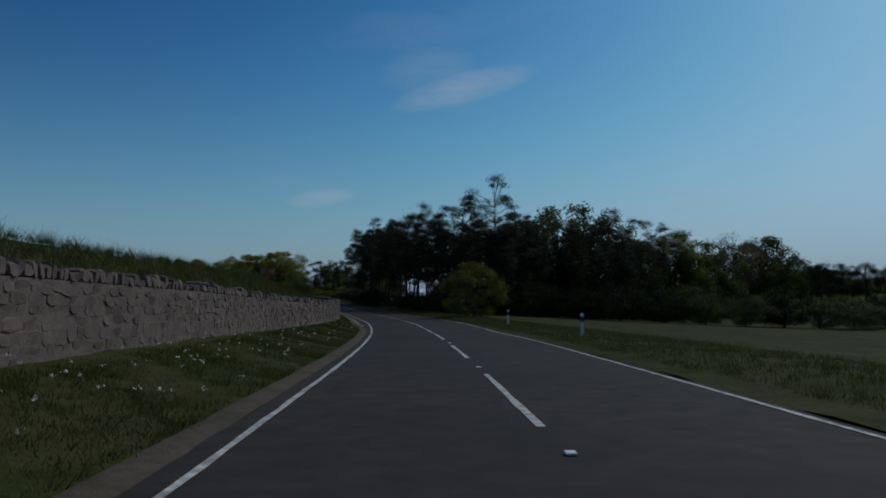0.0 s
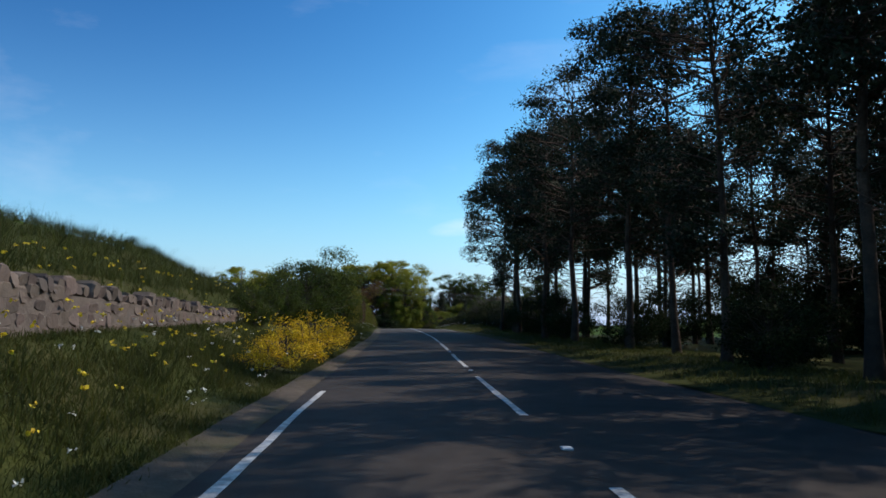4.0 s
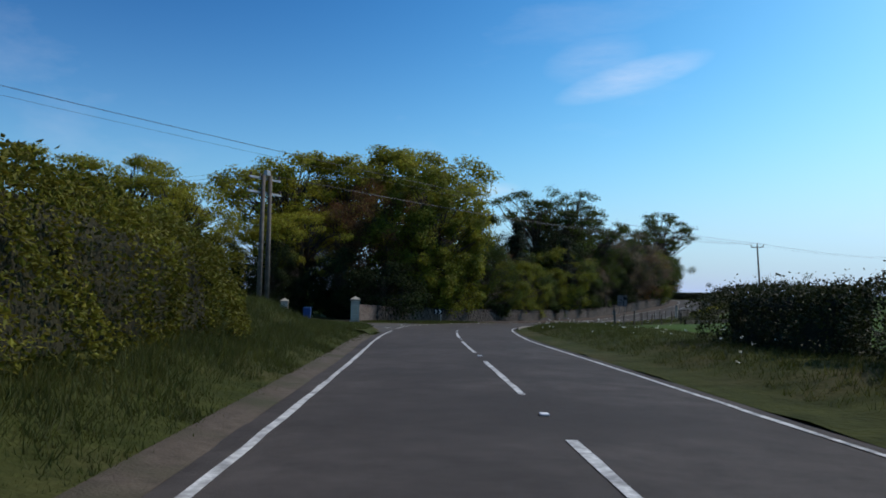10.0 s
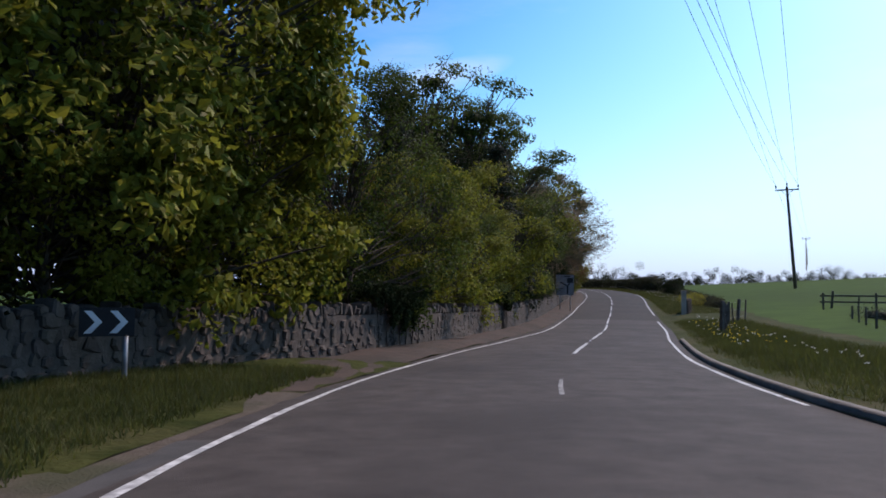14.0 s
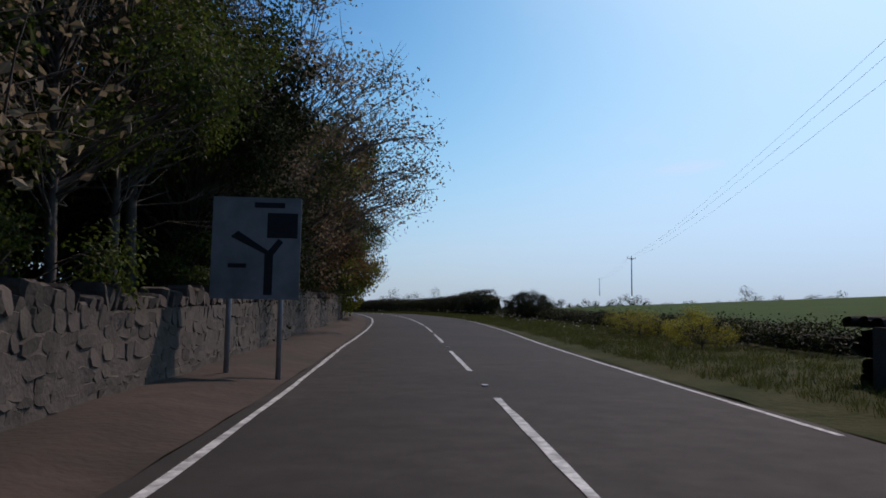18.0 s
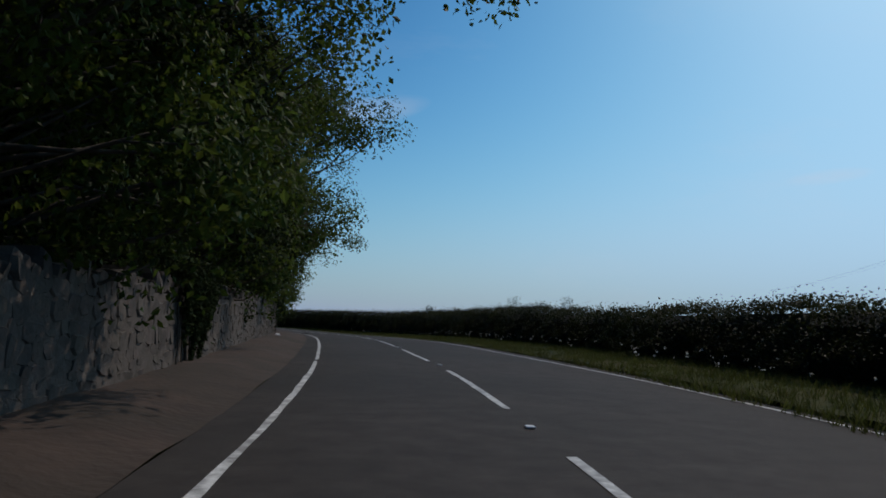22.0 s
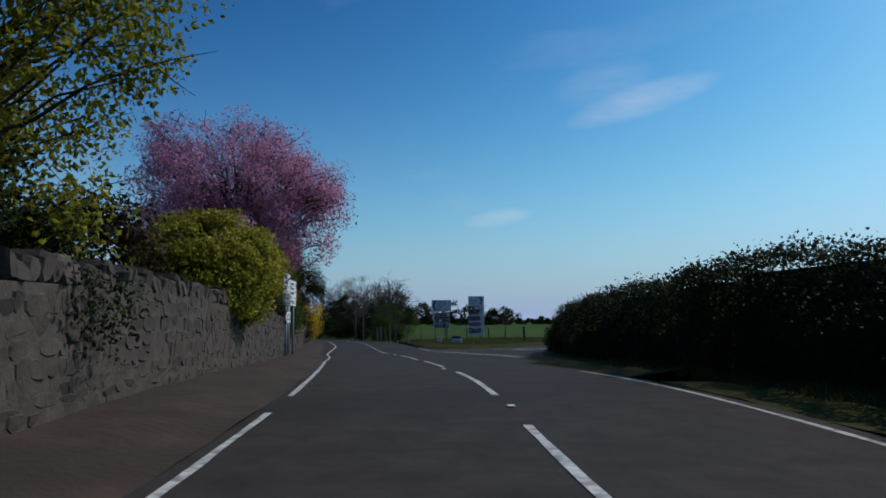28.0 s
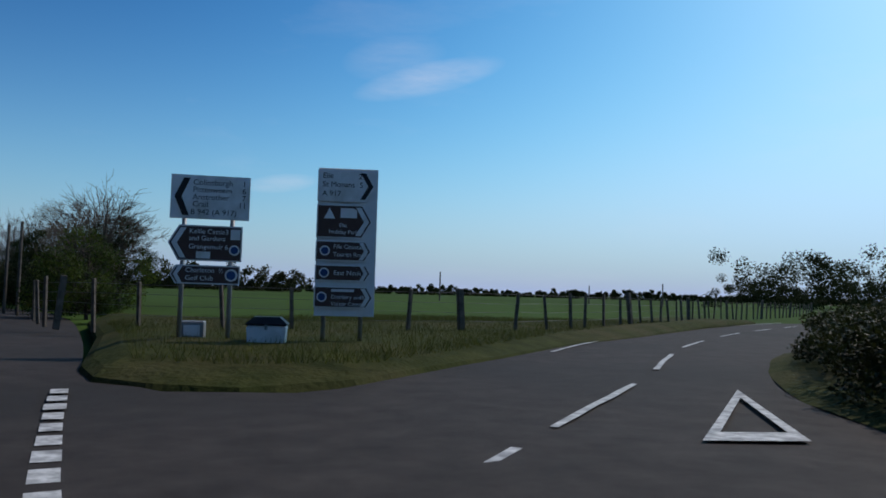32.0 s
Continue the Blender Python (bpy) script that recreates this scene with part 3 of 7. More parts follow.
def wall_b_lat(s):
    return np.interp(s, [250, 256.6, 262.3, 265, 267.6, 272, 276, 300, 330, 360, 395, 425, 470, 494, 520], [-10.2, -10.2, -8.0, -7.2, -6.2, -5.2, -4.7, -4.6, -5.1, -4.7, -4.9, -4.6, -5.0, -4.9, -4.6])


def verge_height(s, lat):
    """Height of the ground over the road's height beside the road."""
    s, lat = np.asarray(s, float), np.asarray(lat, float)
    l, r = np.maximum(-lat - 3.2, 0), np.maximum(lat - 3.4, 0)
    south = 1 - step_(s, 112, 132)
    wa = -wall_a_lat(s) - 3.2
    left = south * (np.interp(s, [55, 75, 88, 120], [0.32, 0.5, 0.95, 1.0]) * step_(l, 0.6, wa) + 1.0 * step_(l, wa + 0.2, wa + 1.4) + 2.3 * step_(l, wa + 1.0, wa + 8))
    mid = step_(s, 112, 132) * (1 - step_(s, 222, 230))
    left = left + mid * 0.5 * step_(l, 0.3, 2.5) + step_(s, 205, 213) * (1 - step_(s, 222, 230)) * 0.75 * step_(l, 2.2, 4.0)
    left = left + step_(s, 262, 275) * (0.12 * step_(l, 0.1, 0.8))
    bank = 0.25 * step_(s, 130, 145) * (1 - step_(s, 232, 245)) + 0.12
    right = bank * step_(r, 0.3, 2.0)
    rise = 0.012 + 0.041 * step_(s, 212, 262) * (1 - step_(s, 380, 450))
    right = right - 0.055 * (1 - step_(s, 105, 160)) * np.clip(lat - 6, 0, 48) + rise * (np.minimum(np.maximum(lat - 7, 0), 160)) + 0.55 * rise * np.clip(lat - 167, 0, 650)
    return np.where(lat < 0, left, right)


def ground_z(xy):
    s, lat, z = main.near(xy)
    s2, lat2, z2 = side.near(xy)
    h = z + verge_height(s, lat)
    beyond = step_(xy[:, 1], 470, 500)
    h = h * (1 - beyond * step_(lat, 3, 12)) + (3.35 + 0.006 * np.maximum(xy[:, 1] - 505, 0)) * beyond * step_(lat, 3, 12)
    far = step_(np.abs(lat), 150, 500)
    near_road = np.minimum(np.abs(lat), np.abs(lat2))
    h = h + 0.4 * far * np.sin(xy[:, 0] * 0.011) * np.cos(xy[:, 1] * 0.009)
    mouth = np.hypot(xy[:, 0] + 38.5, xy[:, 1] - 487)
    bank = (lat < 0) & (s < 222)
    return h - np.where(bank, 0.7 * (1 - step_(near_road, 11.5, 14.0)), 0.28 * (1 - step_(near_road, 8.0, 10.5))) - 0.35 * (1 - step_(mouth, 9, 13))


def spread(lo, hi, fine_lo, fine_hi, fine, grow=1.22):
    out, w = list(np.arange(fine_lo, fine_hi + 1e-6, fine)), fine
    a, b = fine_lo, fine_hi
    left, right = [], []
    while a > lo:
        w *= grow
        a -= w
        left.append(a)
    w = fine
    while b < hi:
        w *= grow
        b += w
        right.append(b)
    return np.array(left[::-1] + out + right)


gx, gy = spread(-2600, 2600, -110, 60, 2.5), spread(-1500, 3200, -60, 600, 3.0)
GX, GY = np.meshgrid(gx, gy, indexing="ij")
gxy = np.stack([GX.ravel(), GY.ravel()], 1)
gz = ground_z(gxy)
nx, ny = len(gx), len(gy)
ii, jj = np.meshgrid(np.arange(nx - 1), np.arange(ny - 1), indexing="ij")
cells = np.stack([ii * ny + jj, (ii + 1) * ny + jj, (ii + 1) * ny + jj + 1, ii * ny + jj + 1], -1).reshape(-1, 4)
tagged(new("ground", mesh_np("ground", np.column_stack([gxy, gz]), cells, M_FIELD, True)), "green young crop fields rolling to the horizon", "field", kind="structure")


def sweep(name, line, s0, s1, lats, heights, material, step=1.0, label="", category="", parent=None, wave=0.0):
    """A ribbon along a line; lats and heights are lists of numbers or of functions of s."""
    ss = np.arange(s0, s1 + 1e-6, step)
    cols = []
    for l, h in zip(lats, heights):
        ll = l(ss) if callable(l) else np.full(len(ss), float(l))
        hh = h(ss, ll) if callable(h) else np.full(len(ss), float(h))
        if wave:
            hh = hh + wave * np.sin(ss * 1.7 + ll * 2.3) * np.sin(ss * 0.61 + ll)
        cols.append(line.at(ss, ll, hh))
    V = np.stack(cols, 1)
    n, k = V.shape[:2]
    i, j = np.meshgrid(np.arange(n - 1), np.arange(k - 1), indexing="ij")
    q = np.stack([i * k + j, i * k + j + 1, (i + 1) * k + j + 1, (i + 1) * k + j], -1).reshape(-1, 4)
    me = mesh_np(name, V.reshape(-1, 3), q, material, True)
    if parent:
        return child(name, me, parent, label)
    return tagged(new(name, me), label, category, kind="structure")


# ---- roads ----
def left_edge(s):
    return np.interp(s, [-60, 44, 50, 75, 85, 146, 170, 215, 230, 252, 258, 268, 280, 300, 520, 560], [-3.35, -3.35, -3.75, -3.7, -3.1, -2.95, -2.9, -3.2, -3.45, -3.8, -3.75, -3.55, -3.45, -3.2, -3.2, -3.2])


def right_edge(s):
    return np.interp(s, [7, 28, 36, 50, 57, 65, 100, 148, 167, 180, 222, 246, 258, 270, 309, 330, 362, 375, 385, 394, 463, 560], [3.2, 3.4, 3.35, 3.85, 4.0, 4.1, 3.5, 3.2, 3.3, 3.0, 2.85, 3.3, 3.5, 3.2, 3.4, 3.6, 4.55, 4.7, 4.5, 4.15, 3.4, 3.3])


road = sweep("road", main, -60, 560, [left_edge, -2.4, 0, 2.4, lambda s: right_edge(s)], [0.0, 0.02, 0.045, 0.02, 0.0], M_ASPHALT, 1.0, "grey two-lane asphalt country road with white markings", "road")
# the middle stretch takes the paler asphalt, sunward sheen put into its colour
road.data.materials.append(M_ASPHALT_SHEEN)
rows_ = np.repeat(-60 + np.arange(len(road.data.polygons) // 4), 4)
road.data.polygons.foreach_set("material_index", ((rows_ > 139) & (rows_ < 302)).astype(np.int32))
sweep("side_road", side, 1.5, 90, [-3.3, -1.8, 0, 1.8, 3.3], [0.0, 0.015, 0.025, 0.015, 0.0], M_ASPHALT, 1.0, "grey asphalt side road joining at a give-way", "road")


def apron(name, pts, material, label, lift=-0.006):
    """A patch of road surface whose height follows the main road beside it."""
    P = np.array(pts, float)
    _, _, z = main.near(P, 1)
    me = bpy.data.meshes.new(name)
    bm = bmesh.new()
    vs = [bm.verts.new((x, y, h + lift)) for (x, y), h in zip(P, z)]
    f = bm.faces.new(vs)
    bmesh.ops.triangulate(bm, faces=[f])
    bm.normal_update()
    for f in bm.faces:
        if f.normal.z < 0:
            f.normal_flip()
    bm.to_mesh(me)
    bm.free()
    me.materials.append(material)
    return tagged(new(name, me), label, "road", kind="structure")


apron("road_mouth", [(-46.2, 224.5), (-50.5, 223.0), (-54.5, 229.0), (-58.0, 232.8), (-63.0, 235.6), (-76, 238), (-78, 252), (-60, 246.4), (-57.4, 245.2), (-55.2, 245.6), (-52.9, 248.6), (-51.2, 253.0), (-46.5, 254)], M_ASPHALT_OLD, "worn pale asphalt mouth of a drive", 0.004)
apron("junction_mouth", [(-30.9, 470.5), (-31.2, 476.0), (-31.9, 482.0), (-32.4, 487.0), (-32.4, 491.5), (-31.8, 494.8), (-30.2, 498.6), (-36.2, 501.4), (-38.9, 496.1), (-40.0, 495.0), (-41.6, 494.9), (-43.0, 496.2), (-44.5, 498), (-46, 494), (-41, 483), (-38, 476), (-35.2, 470)], M_ASPHALT, "asphalt mouth of the side road at the junction", 0.008)

# ---- road markings: thin painted strips, each a part of the road ----
LIFT = 0.007


def crown(lat):
    return np.interp(np.abs(lat), [0, 2.4, 3.4], [0.045, 0.02, 0.0])


def stripe(line, s0, s1, lat, width, parent=None, name="marking", lift=LIFT, crown_=True, material=M_PAINT):
    ss = np.linspace(s0, s1, max(2, int(abs(s1 - s0) / 0.8) + 1))
    l = lat(ss) if callable(lat) else np.full(len(ss), lat)
    h = (crown(l) if crown_ else np.full(len(ss), 0.02)) + lift
    jig = np.random.uniform(-0.012, 0.012, (2, len(ss)))
    A, B = line.at(ss, l - width / 2 + jig[0], h), line.at(ss, l + width / 2 + jig[1], h)
    n = len(ss)
    q = [(i, n + i, n + i + 1, i + 1) for i in range(n - 1)]
    return child(name, mesh_np(name, np.concatenate([A, B]), q, material), parent or road)


centre_lat = lambda s: np.interp(s, [-10, 14, 24, 38, 48, 360, 372, 380, 388, 455, 465, 474, 480, 492, 510], [-0.13, -0.13, -0.16, -0.16, -0.02, 0, 0.12, 0.1, 0, 0, -0.08, 0.1, 0.2, 0.28, 0.15])
DASH_AT = [7.4, 27.9, 50.9, 70.9, 90.3, 150.0, 168.6, 187.4, 205.9, 223.5, 232.5, 272.1, 281.0, 305.9, 326.0, 358.5, 394.0, 423.5, 467.5, 485.1, 495.6]
DASH_NO = [0, 2, 5, 7, 9, 16, 18, 20, 22, 24, 25, 29, 30, 33, 35, 39, 43, 46, 51, 53, 54]
dash_starts = list(np.interp(np.arange(0, 55), DASH_NO, DASH_AT)) + [504, 513, 522, 531]
for s in [-10.6, -1.4] + dash_starts:
    worn = 231 < s < 266
    stripe(main, s, s + (2.4 if worn else 5.9), centre_lat, 0.07 if worn else 0.1, name="centre_dash", material=M_PAINT_WORN if worn else M_PAINT)
    if not worn:
        b = Build().box((0.1, 0.12, 0.025), main.at(s + 7.4, float(centre_lat(s)), 0.06), pose(0, 0, 0, 0, 0, main.yaw(s)), bevel=0.01)
        part("road_stud", b, M_WHITE, road, "small white reflecting road stud")
left_line = lambda s: np.interp(s, [5, 26, 47, 67, 87, 146, 168, 184, 201, 217, 231, 255, 264, 274, 286, 300, 324, 357, 375, 388, 418, 462, 475, 484, 500, 510], [-3.02, -3.06, -3.05, -3.06, -2.8, -2.65, -2.58, -2.76, -2.8, -2.88, -3.15, -3.34, -3.36, -3.16, -2.78, -2.84, -3.08, -2.7, -2.6, -2.64, -2.8, -2.98, -3.08, -3.16, -2.7, -2.35])
right_line = lambda s: np.interp(s, [7, 28, 36, 50, 57, 65, 100, 148, 167, 180, 190, 204, 222, 233, 246, 258, 270, 284, 309, 327, 362, 375, 383, 392, 422, 463, 473], [2.97, 3.25, 3.1, 3.67, 3.8, 3.9, 3.3, 3.0, 3.1, 2.7, 2.75, 2.6, 2.5, 2.85, 3.06, 3.35, 2.95, 2.9, 3.2, 3.36, 4.38, 4.44, 4.03, 3.58, 3.58, 3.06, 3.12])
for a, b_ in ((-60, 34.8), (35.4, 53.0), (53.8, 66), (66.6, 93.5), (146, 147.5), (166, 231.8), (255, 300.4), (300.8, 345), (346, 384), (384.6, 417), (417.5, 417.9), (418.4, 418.9), (419.5, 422.0), (422.3, 423.7), (424, 448), (450, 466), (468, 540)):
    stripe(main, a, b_, left_line, 0.088, name="edge_line")
for a, b_ in ((-60, 42), (43.6, 57), (57.6, 64.5), (140, 186), (186.2, 250), (262, 301), (309.2, 424), (424.3, 474)):
    stripe(main, a, b_, right_line, 0.088, name="edge_line")
# give-way marks across the drive mouth: a dashed row, and what is left of a second
for i in range(16):
    s = 236.6 + i * 1.03
    stripe(main, s, s + np.random.uniform(0.4, 0.75), float(np.interp(s, [236, 241, 246, 253], [-3.35, -3.75, -3.98, -3.75])), np.random.uniform(0.1, 0.18), name="give_way_mark", lift=0.012)
for s, w, l in ((237.3, 0.5, 0.3), (244.7, 0.7, 0.16), (245.4, 0.35, 0.28), (247.0, 0.3, 0.1), (247.6, 0.35, 0.1), (248.9, 0.3, 0.12), (251.0, 0.3, 0.12)):
    stripe(main, s, s + w, float(np.interp(s, [236, 245, 251], [-4.0, -4.6, -4.42])), l, name="give_way_mark", lift=0.012)
# give-way marks across the side road: two rows of short blocks
gw = Line([(-42.75, 494.8, 3.3), (-41.7, 492.3, 3.3), (-40.3, 489.2, 3.31), (-38.65, 486.3, 3.35), (-37.0, 483.4, 3.41), (-35.1, 480.3, 3.45), (-33.2, 477.2, 3.5)], 0.0)


def block(a, b, width, name, z=3.33, parent=None):
    a, b = Vector(a), Vector(b)
    d = (b - a).normalized()
    n = Vector((-d.y, d.x, 0)) * width / 2
    P = [a + n, a - n, b - n, b + n]
    xy = np.array([(p.x, p.y) for p in P])
    _, lat, zz = main.near(xy, 1)
    V = np.column_stack([xy, zz + np.interp(np.abs(lat), [0, 3.2], [0.055, 0.03]) + 0.012])
    return child(name, mesh_np(name, V, [(0, 1, 2, 3)], M_PAINT), parent or road)


for i in range(11):                  # worn single row at the far end
    a = 0.1 + i * 0.61
    block((*gw.at(a)[:2], 0), (*gw.at(a + 0.4)[:2], 0), 0.2 * np.random.uniform(0.8, 1.05), "give_way_mark")
for i in range(16):                  # two rows across the mouth
    a = 6.7 + i * 0.86
    block((*gw.at(a)[:2], 0), (*gw.at(a + 0.55)[:2], 0), 0.2, "give_way_mark")
    block((*gw.at(a + 0.3, -0.42)[:2], 0), (*gw.at(a + 0.85, -0.42)[:2], 0), 0.2, "give_way_mark")


def triangle_mark(tip, left, right):
    """The hollow give-way triangle on the side road."""
    T = [Vector((*p, 0)) for p in (tip, left, right)]
    c = (T[0] + T[1] + T[2]) / 3
    inner = [p.lerp(c, 0.34) for p in T]
    xy = np.array([(p.x, p.y) for p in T + inner])
    V = np.column_stack([xy, np.full(6, 3.345)])
    child("give_way_triangle", mesh_np("give_way_triangle", V, [(0, 1, 4, 3), (1, 2, 5, 4), (2, 0, 3, 5)], M_PAINT), road)


triangle_mark((-34.05, 495.8), (-36.1, 492.05), (-35.1, 492.1))
for a, b_ in ((3.3, 5.9), (7.0, 11.2), (13.8, 18.0), (21, 25), (29, 33), (37, 41), (45, 49)):
    stripe(side, a + 2.0, b_ + 2.0, 0.0, 0.1, name="centre_dash", lift=0.03, crown_=False)
stripe(side, 19, 60, -2.6, 0.1, name="edge_line", lift=0.012, crown_=False)
stripe(side, 19.5, 60, 2.75, 0.1, name="edge_line", lift=0.012, crown_=False)

# ---- verges, paths, banks ----
def gravel_width(s):
    return np.interp(s, [-60, 38, 46, 76, 86, 230], [0.25, 0.25, 0.5, 0.5, 0.38, 0.34])


VL = [0.0, 0.5, 1.2, 2.2, 3.5, 5.0, 7.0, 9.5]


def verge(name, s0, s1, sign, start, material, label, outs=VL, category="verge", base=0.01, wave=0.03, lift=0.03):
    lats = [(lambda s, o=o: (start(s) if callable(start) else start) + sign * o) for o in outs]
    hs = [(lambda s, l, o=o: verge_height(s, l) + (base if o < 0.1 else lift)) for o in outs[:-1]] + [lambda s, l: verge_height(s, l) - 0.15]
    return sweep(name, main, s0, s1, lats, hs, material, 1.0, label, category, wave=wave)


verge("verge", 226, 250, -1, lambda s: np.interp(s, [226, 229, 232, 237, 241, 244, 247, 250], [-3.5, -3.6, -3.8, -4.8, -6.9, -8.8, -11.2, -17]), M_GRASS, "rough grass on the corner of the drive", [0, 0.35, 0.8, 1.6, 3, 5, 7, 9, 11, 14, 18, 23, 30], base=0.0, wave=0.03, lift=0.17)
verge("verge", -60, 228, -1, lambda s: left_edge(s) - gravel_width(s), M_GRASS, "rough grass verge and bank beside the road", [0, 0.4, 0.9, 1.6, 2.4, 3.2, 4.2, 5.4, 7, 9, 12], wave=0.05)
sweep("gravel_edge", main, -60, 226, [lambda s: left_edge(s) + 0.03, lambda s: left_edge(s) - 0.45 * gravel_width(s), lambda s: left_edge(s) - 1.1 * gravel_width(s), lambda s: left_edge(s) - 1.1 * gravel_width(s) - 0.3], [0.004, 0.02, lambda s, l: verge_height(s, l) + 0.05, lambda s, l: verge_height(s, l) - 0.08], M_GRAVEL, 1.0, "gravelly earth strip along the road edge", "verge", wave=0.012)
sweep("gravel_edge", main, 249, 268, [lambda s: left_edge(s) + 0.05, lambda s: left_edge(s) - 0.35, lambda s: left_edge(s) - 1.1], [0.004, 0.016, 0.012], M_GRAVEL, 1.0, "gravelly earth strip before the grass", "verge", wave=0.006)
verge("verge", 250.5, 268, -1, lambda s: np.interp(s, [250.5, 252, 256, 268], [-7.6, -6.2, -4.0, -3.35]), M_GRASS, "strip of grass before the stone wall", [0, 0.5, 1.0, 2.0, 3.0, 4.5, 6.5])
verge("footpath", 262, 540, -1, lambda s: left_edge(s) + 0.02, M_DIRT, "reddish bare earth path under the wall", [0, 0.3, 0.8, 1.4, 2.0, 2.6])
verge("woodland_floor", 249, 545, -1, lambda s: wall_b_lat(s) - 0.1, M_LITTER_FLOOR, "dark leaf-strewn woodland floor behind the wall", [0, 2, 4, 8, 14, 22])
verge("rough_pasture", -60, 130, 1, lambda s: right_edge(s) + 5.0, M_GRASS, "dark rough pasture sloping down from the road", [0, 2, 5, 9, 14, 20, 27, 35, 44, 54, 70, 90, 120], base=0.02, wave=0.06)
verge("verge", -60, 470, 1, lambda s: right_edge(s) - 0.02, M_GRASS, "grass verge beside the road", [0, 0.5, 1.0, 1.7, 2.6, 3.8, 5.5, 8.0])
sweep("kerb", main, 45, 76, [lambda s: left_edge(s) + 0.02, lambda s: left_edge(s) + 0.02, lambda s: left_edge(s) - 0.32, lambda s: left_edge(s) - 0.34], [0.0, 0.07, 0.09, -0.05], M_KERB, 1.0, "low worn pale concrete kerb strip", "kerb")
sweep("kerb", main, 240, 282, [lambda s: right_edge(s), lambda s: right_edge(s) + 0.02, lambda s: right_edge(s) + 0.16, lambda s: right_edge(s) + 0.2], [0.0, 0.1, 0.11, -0.05], M_KERB, 1.0, "low pale concrete kerb round the bend", "kerb")
# grass island between the two roads
isl = [(-43.5, 497.0), (-42.75, 495.6), (-41.9, 495.15), (-40.7, 495.05), (-39.3, 496.0), (-38.1, 498.2), (-36.6, 500.8), (-34.2, 505.4), (-30, 511.5), (-24, 521), (-16, 532), (-18, 536), (-30, 520), (-42, 512), (-51, 517), (-49.6, 512.0), (-46.0, 503.8)]
isl_c = np.array([(-42.5, 503.5)])
bm = bmesh.new()
n_isl = len(isl)
rings = []
for k, (shrink, h) in enumerate(((1.0, 3.2), (0.985, 3.33), (0.94, 3.42), (0.82, 3.55), (0.6, 3.6))):
    rings.append([bm.verts.new((x + (1 - shrink) * (isl_c[0, 0] - x) * (1.0 if abs(x + 42) < 14 else 0.3), y + (1 - shrink) * (isl_c[0, 1] - y) * (1.0 if abs(x + 42) < 14 else 0.3), h + 0.02 * math.sin(x * 2 + y))) for x, y in isl])
for a, b_ in zip(rings, rings[1:]):
    for i in range(n_isl):
        bm.faces.new((a[i], a[(i + 1) % n_isl], b_[(i + 1) % n_isl], b_[i]))
bm.faces.new(rings[-1])
bmesh.ops.recalc_face_normals(bm, faces=bm.faces)
me = bpy.data.meshes.new("verge")
bm.to_mesh(me)
bm.free()
me.materials.append(M_GRASS)
tagged(new("verge", me), "raised grass corner between two roads", "verge", kind="structure")

# ---- foliage ----


def leaves_at(rng, centres, radius, count, size, flat=0.75, up=0.3, aspect=0.62, outs=None):
    """Leaf quads scattered round clump centres; outs: the way each clump faces."""
    n = len(centres) * count
    c = np.repeat(np.asarray(centres, float), count, 0)
    r = np.repeat(np.broadcast_to(np.asarray(radius, float), (len(centres),)), count)
    off = rng.normal(size=(n, 3))
    off /= np.linalg.norm(off, axis=1)[:, None] + 1e-9
    face = off if outs is None else off * 0.55 + np.repeat(np.asarray(outs, float), count, 0)
    off = off * (rng.random(n) ** 0.45 * r)[:, None]
    off[:, 2] *= flat
    return quads_at(rng, c + off, face, size, up, aspect, 0.7 if outs is None else 0.42)


def quads_at(rng, p, out, size, up=0.3, aspect=0.62, loose=0.7):
    n = len(p)
    nor = rng.normal(size=(n, 3)) * loose + out / (np.linalg.norm(out, axis=1)[:, None] + 1e-6) * 0.6
    nor[:, 2] += up
    nor /= np.linalg.norm(nor, axis=1)[:, None] + 1e-9
    a = np.cross(nor, rng.normal(size=(n, 3)))
    a /= np.linalg.norm(a, axis=1)[:, None] + 1e-9
    b = np.cross(nor, a)
    l = (size * rng.uniform(0.6, 1.35, n))[:, None]
    bend = nor * l * 0.12
    V = np.stack([p - a * l * 0.5, p + b * l * 0.5 * aspect - bend, p + a * l * 0.5, p - b * l * 0.5 * aspect - bend], 1).reshape(-1, 3)
    return V, np.arange(n * 4).reshape(-1, 4)


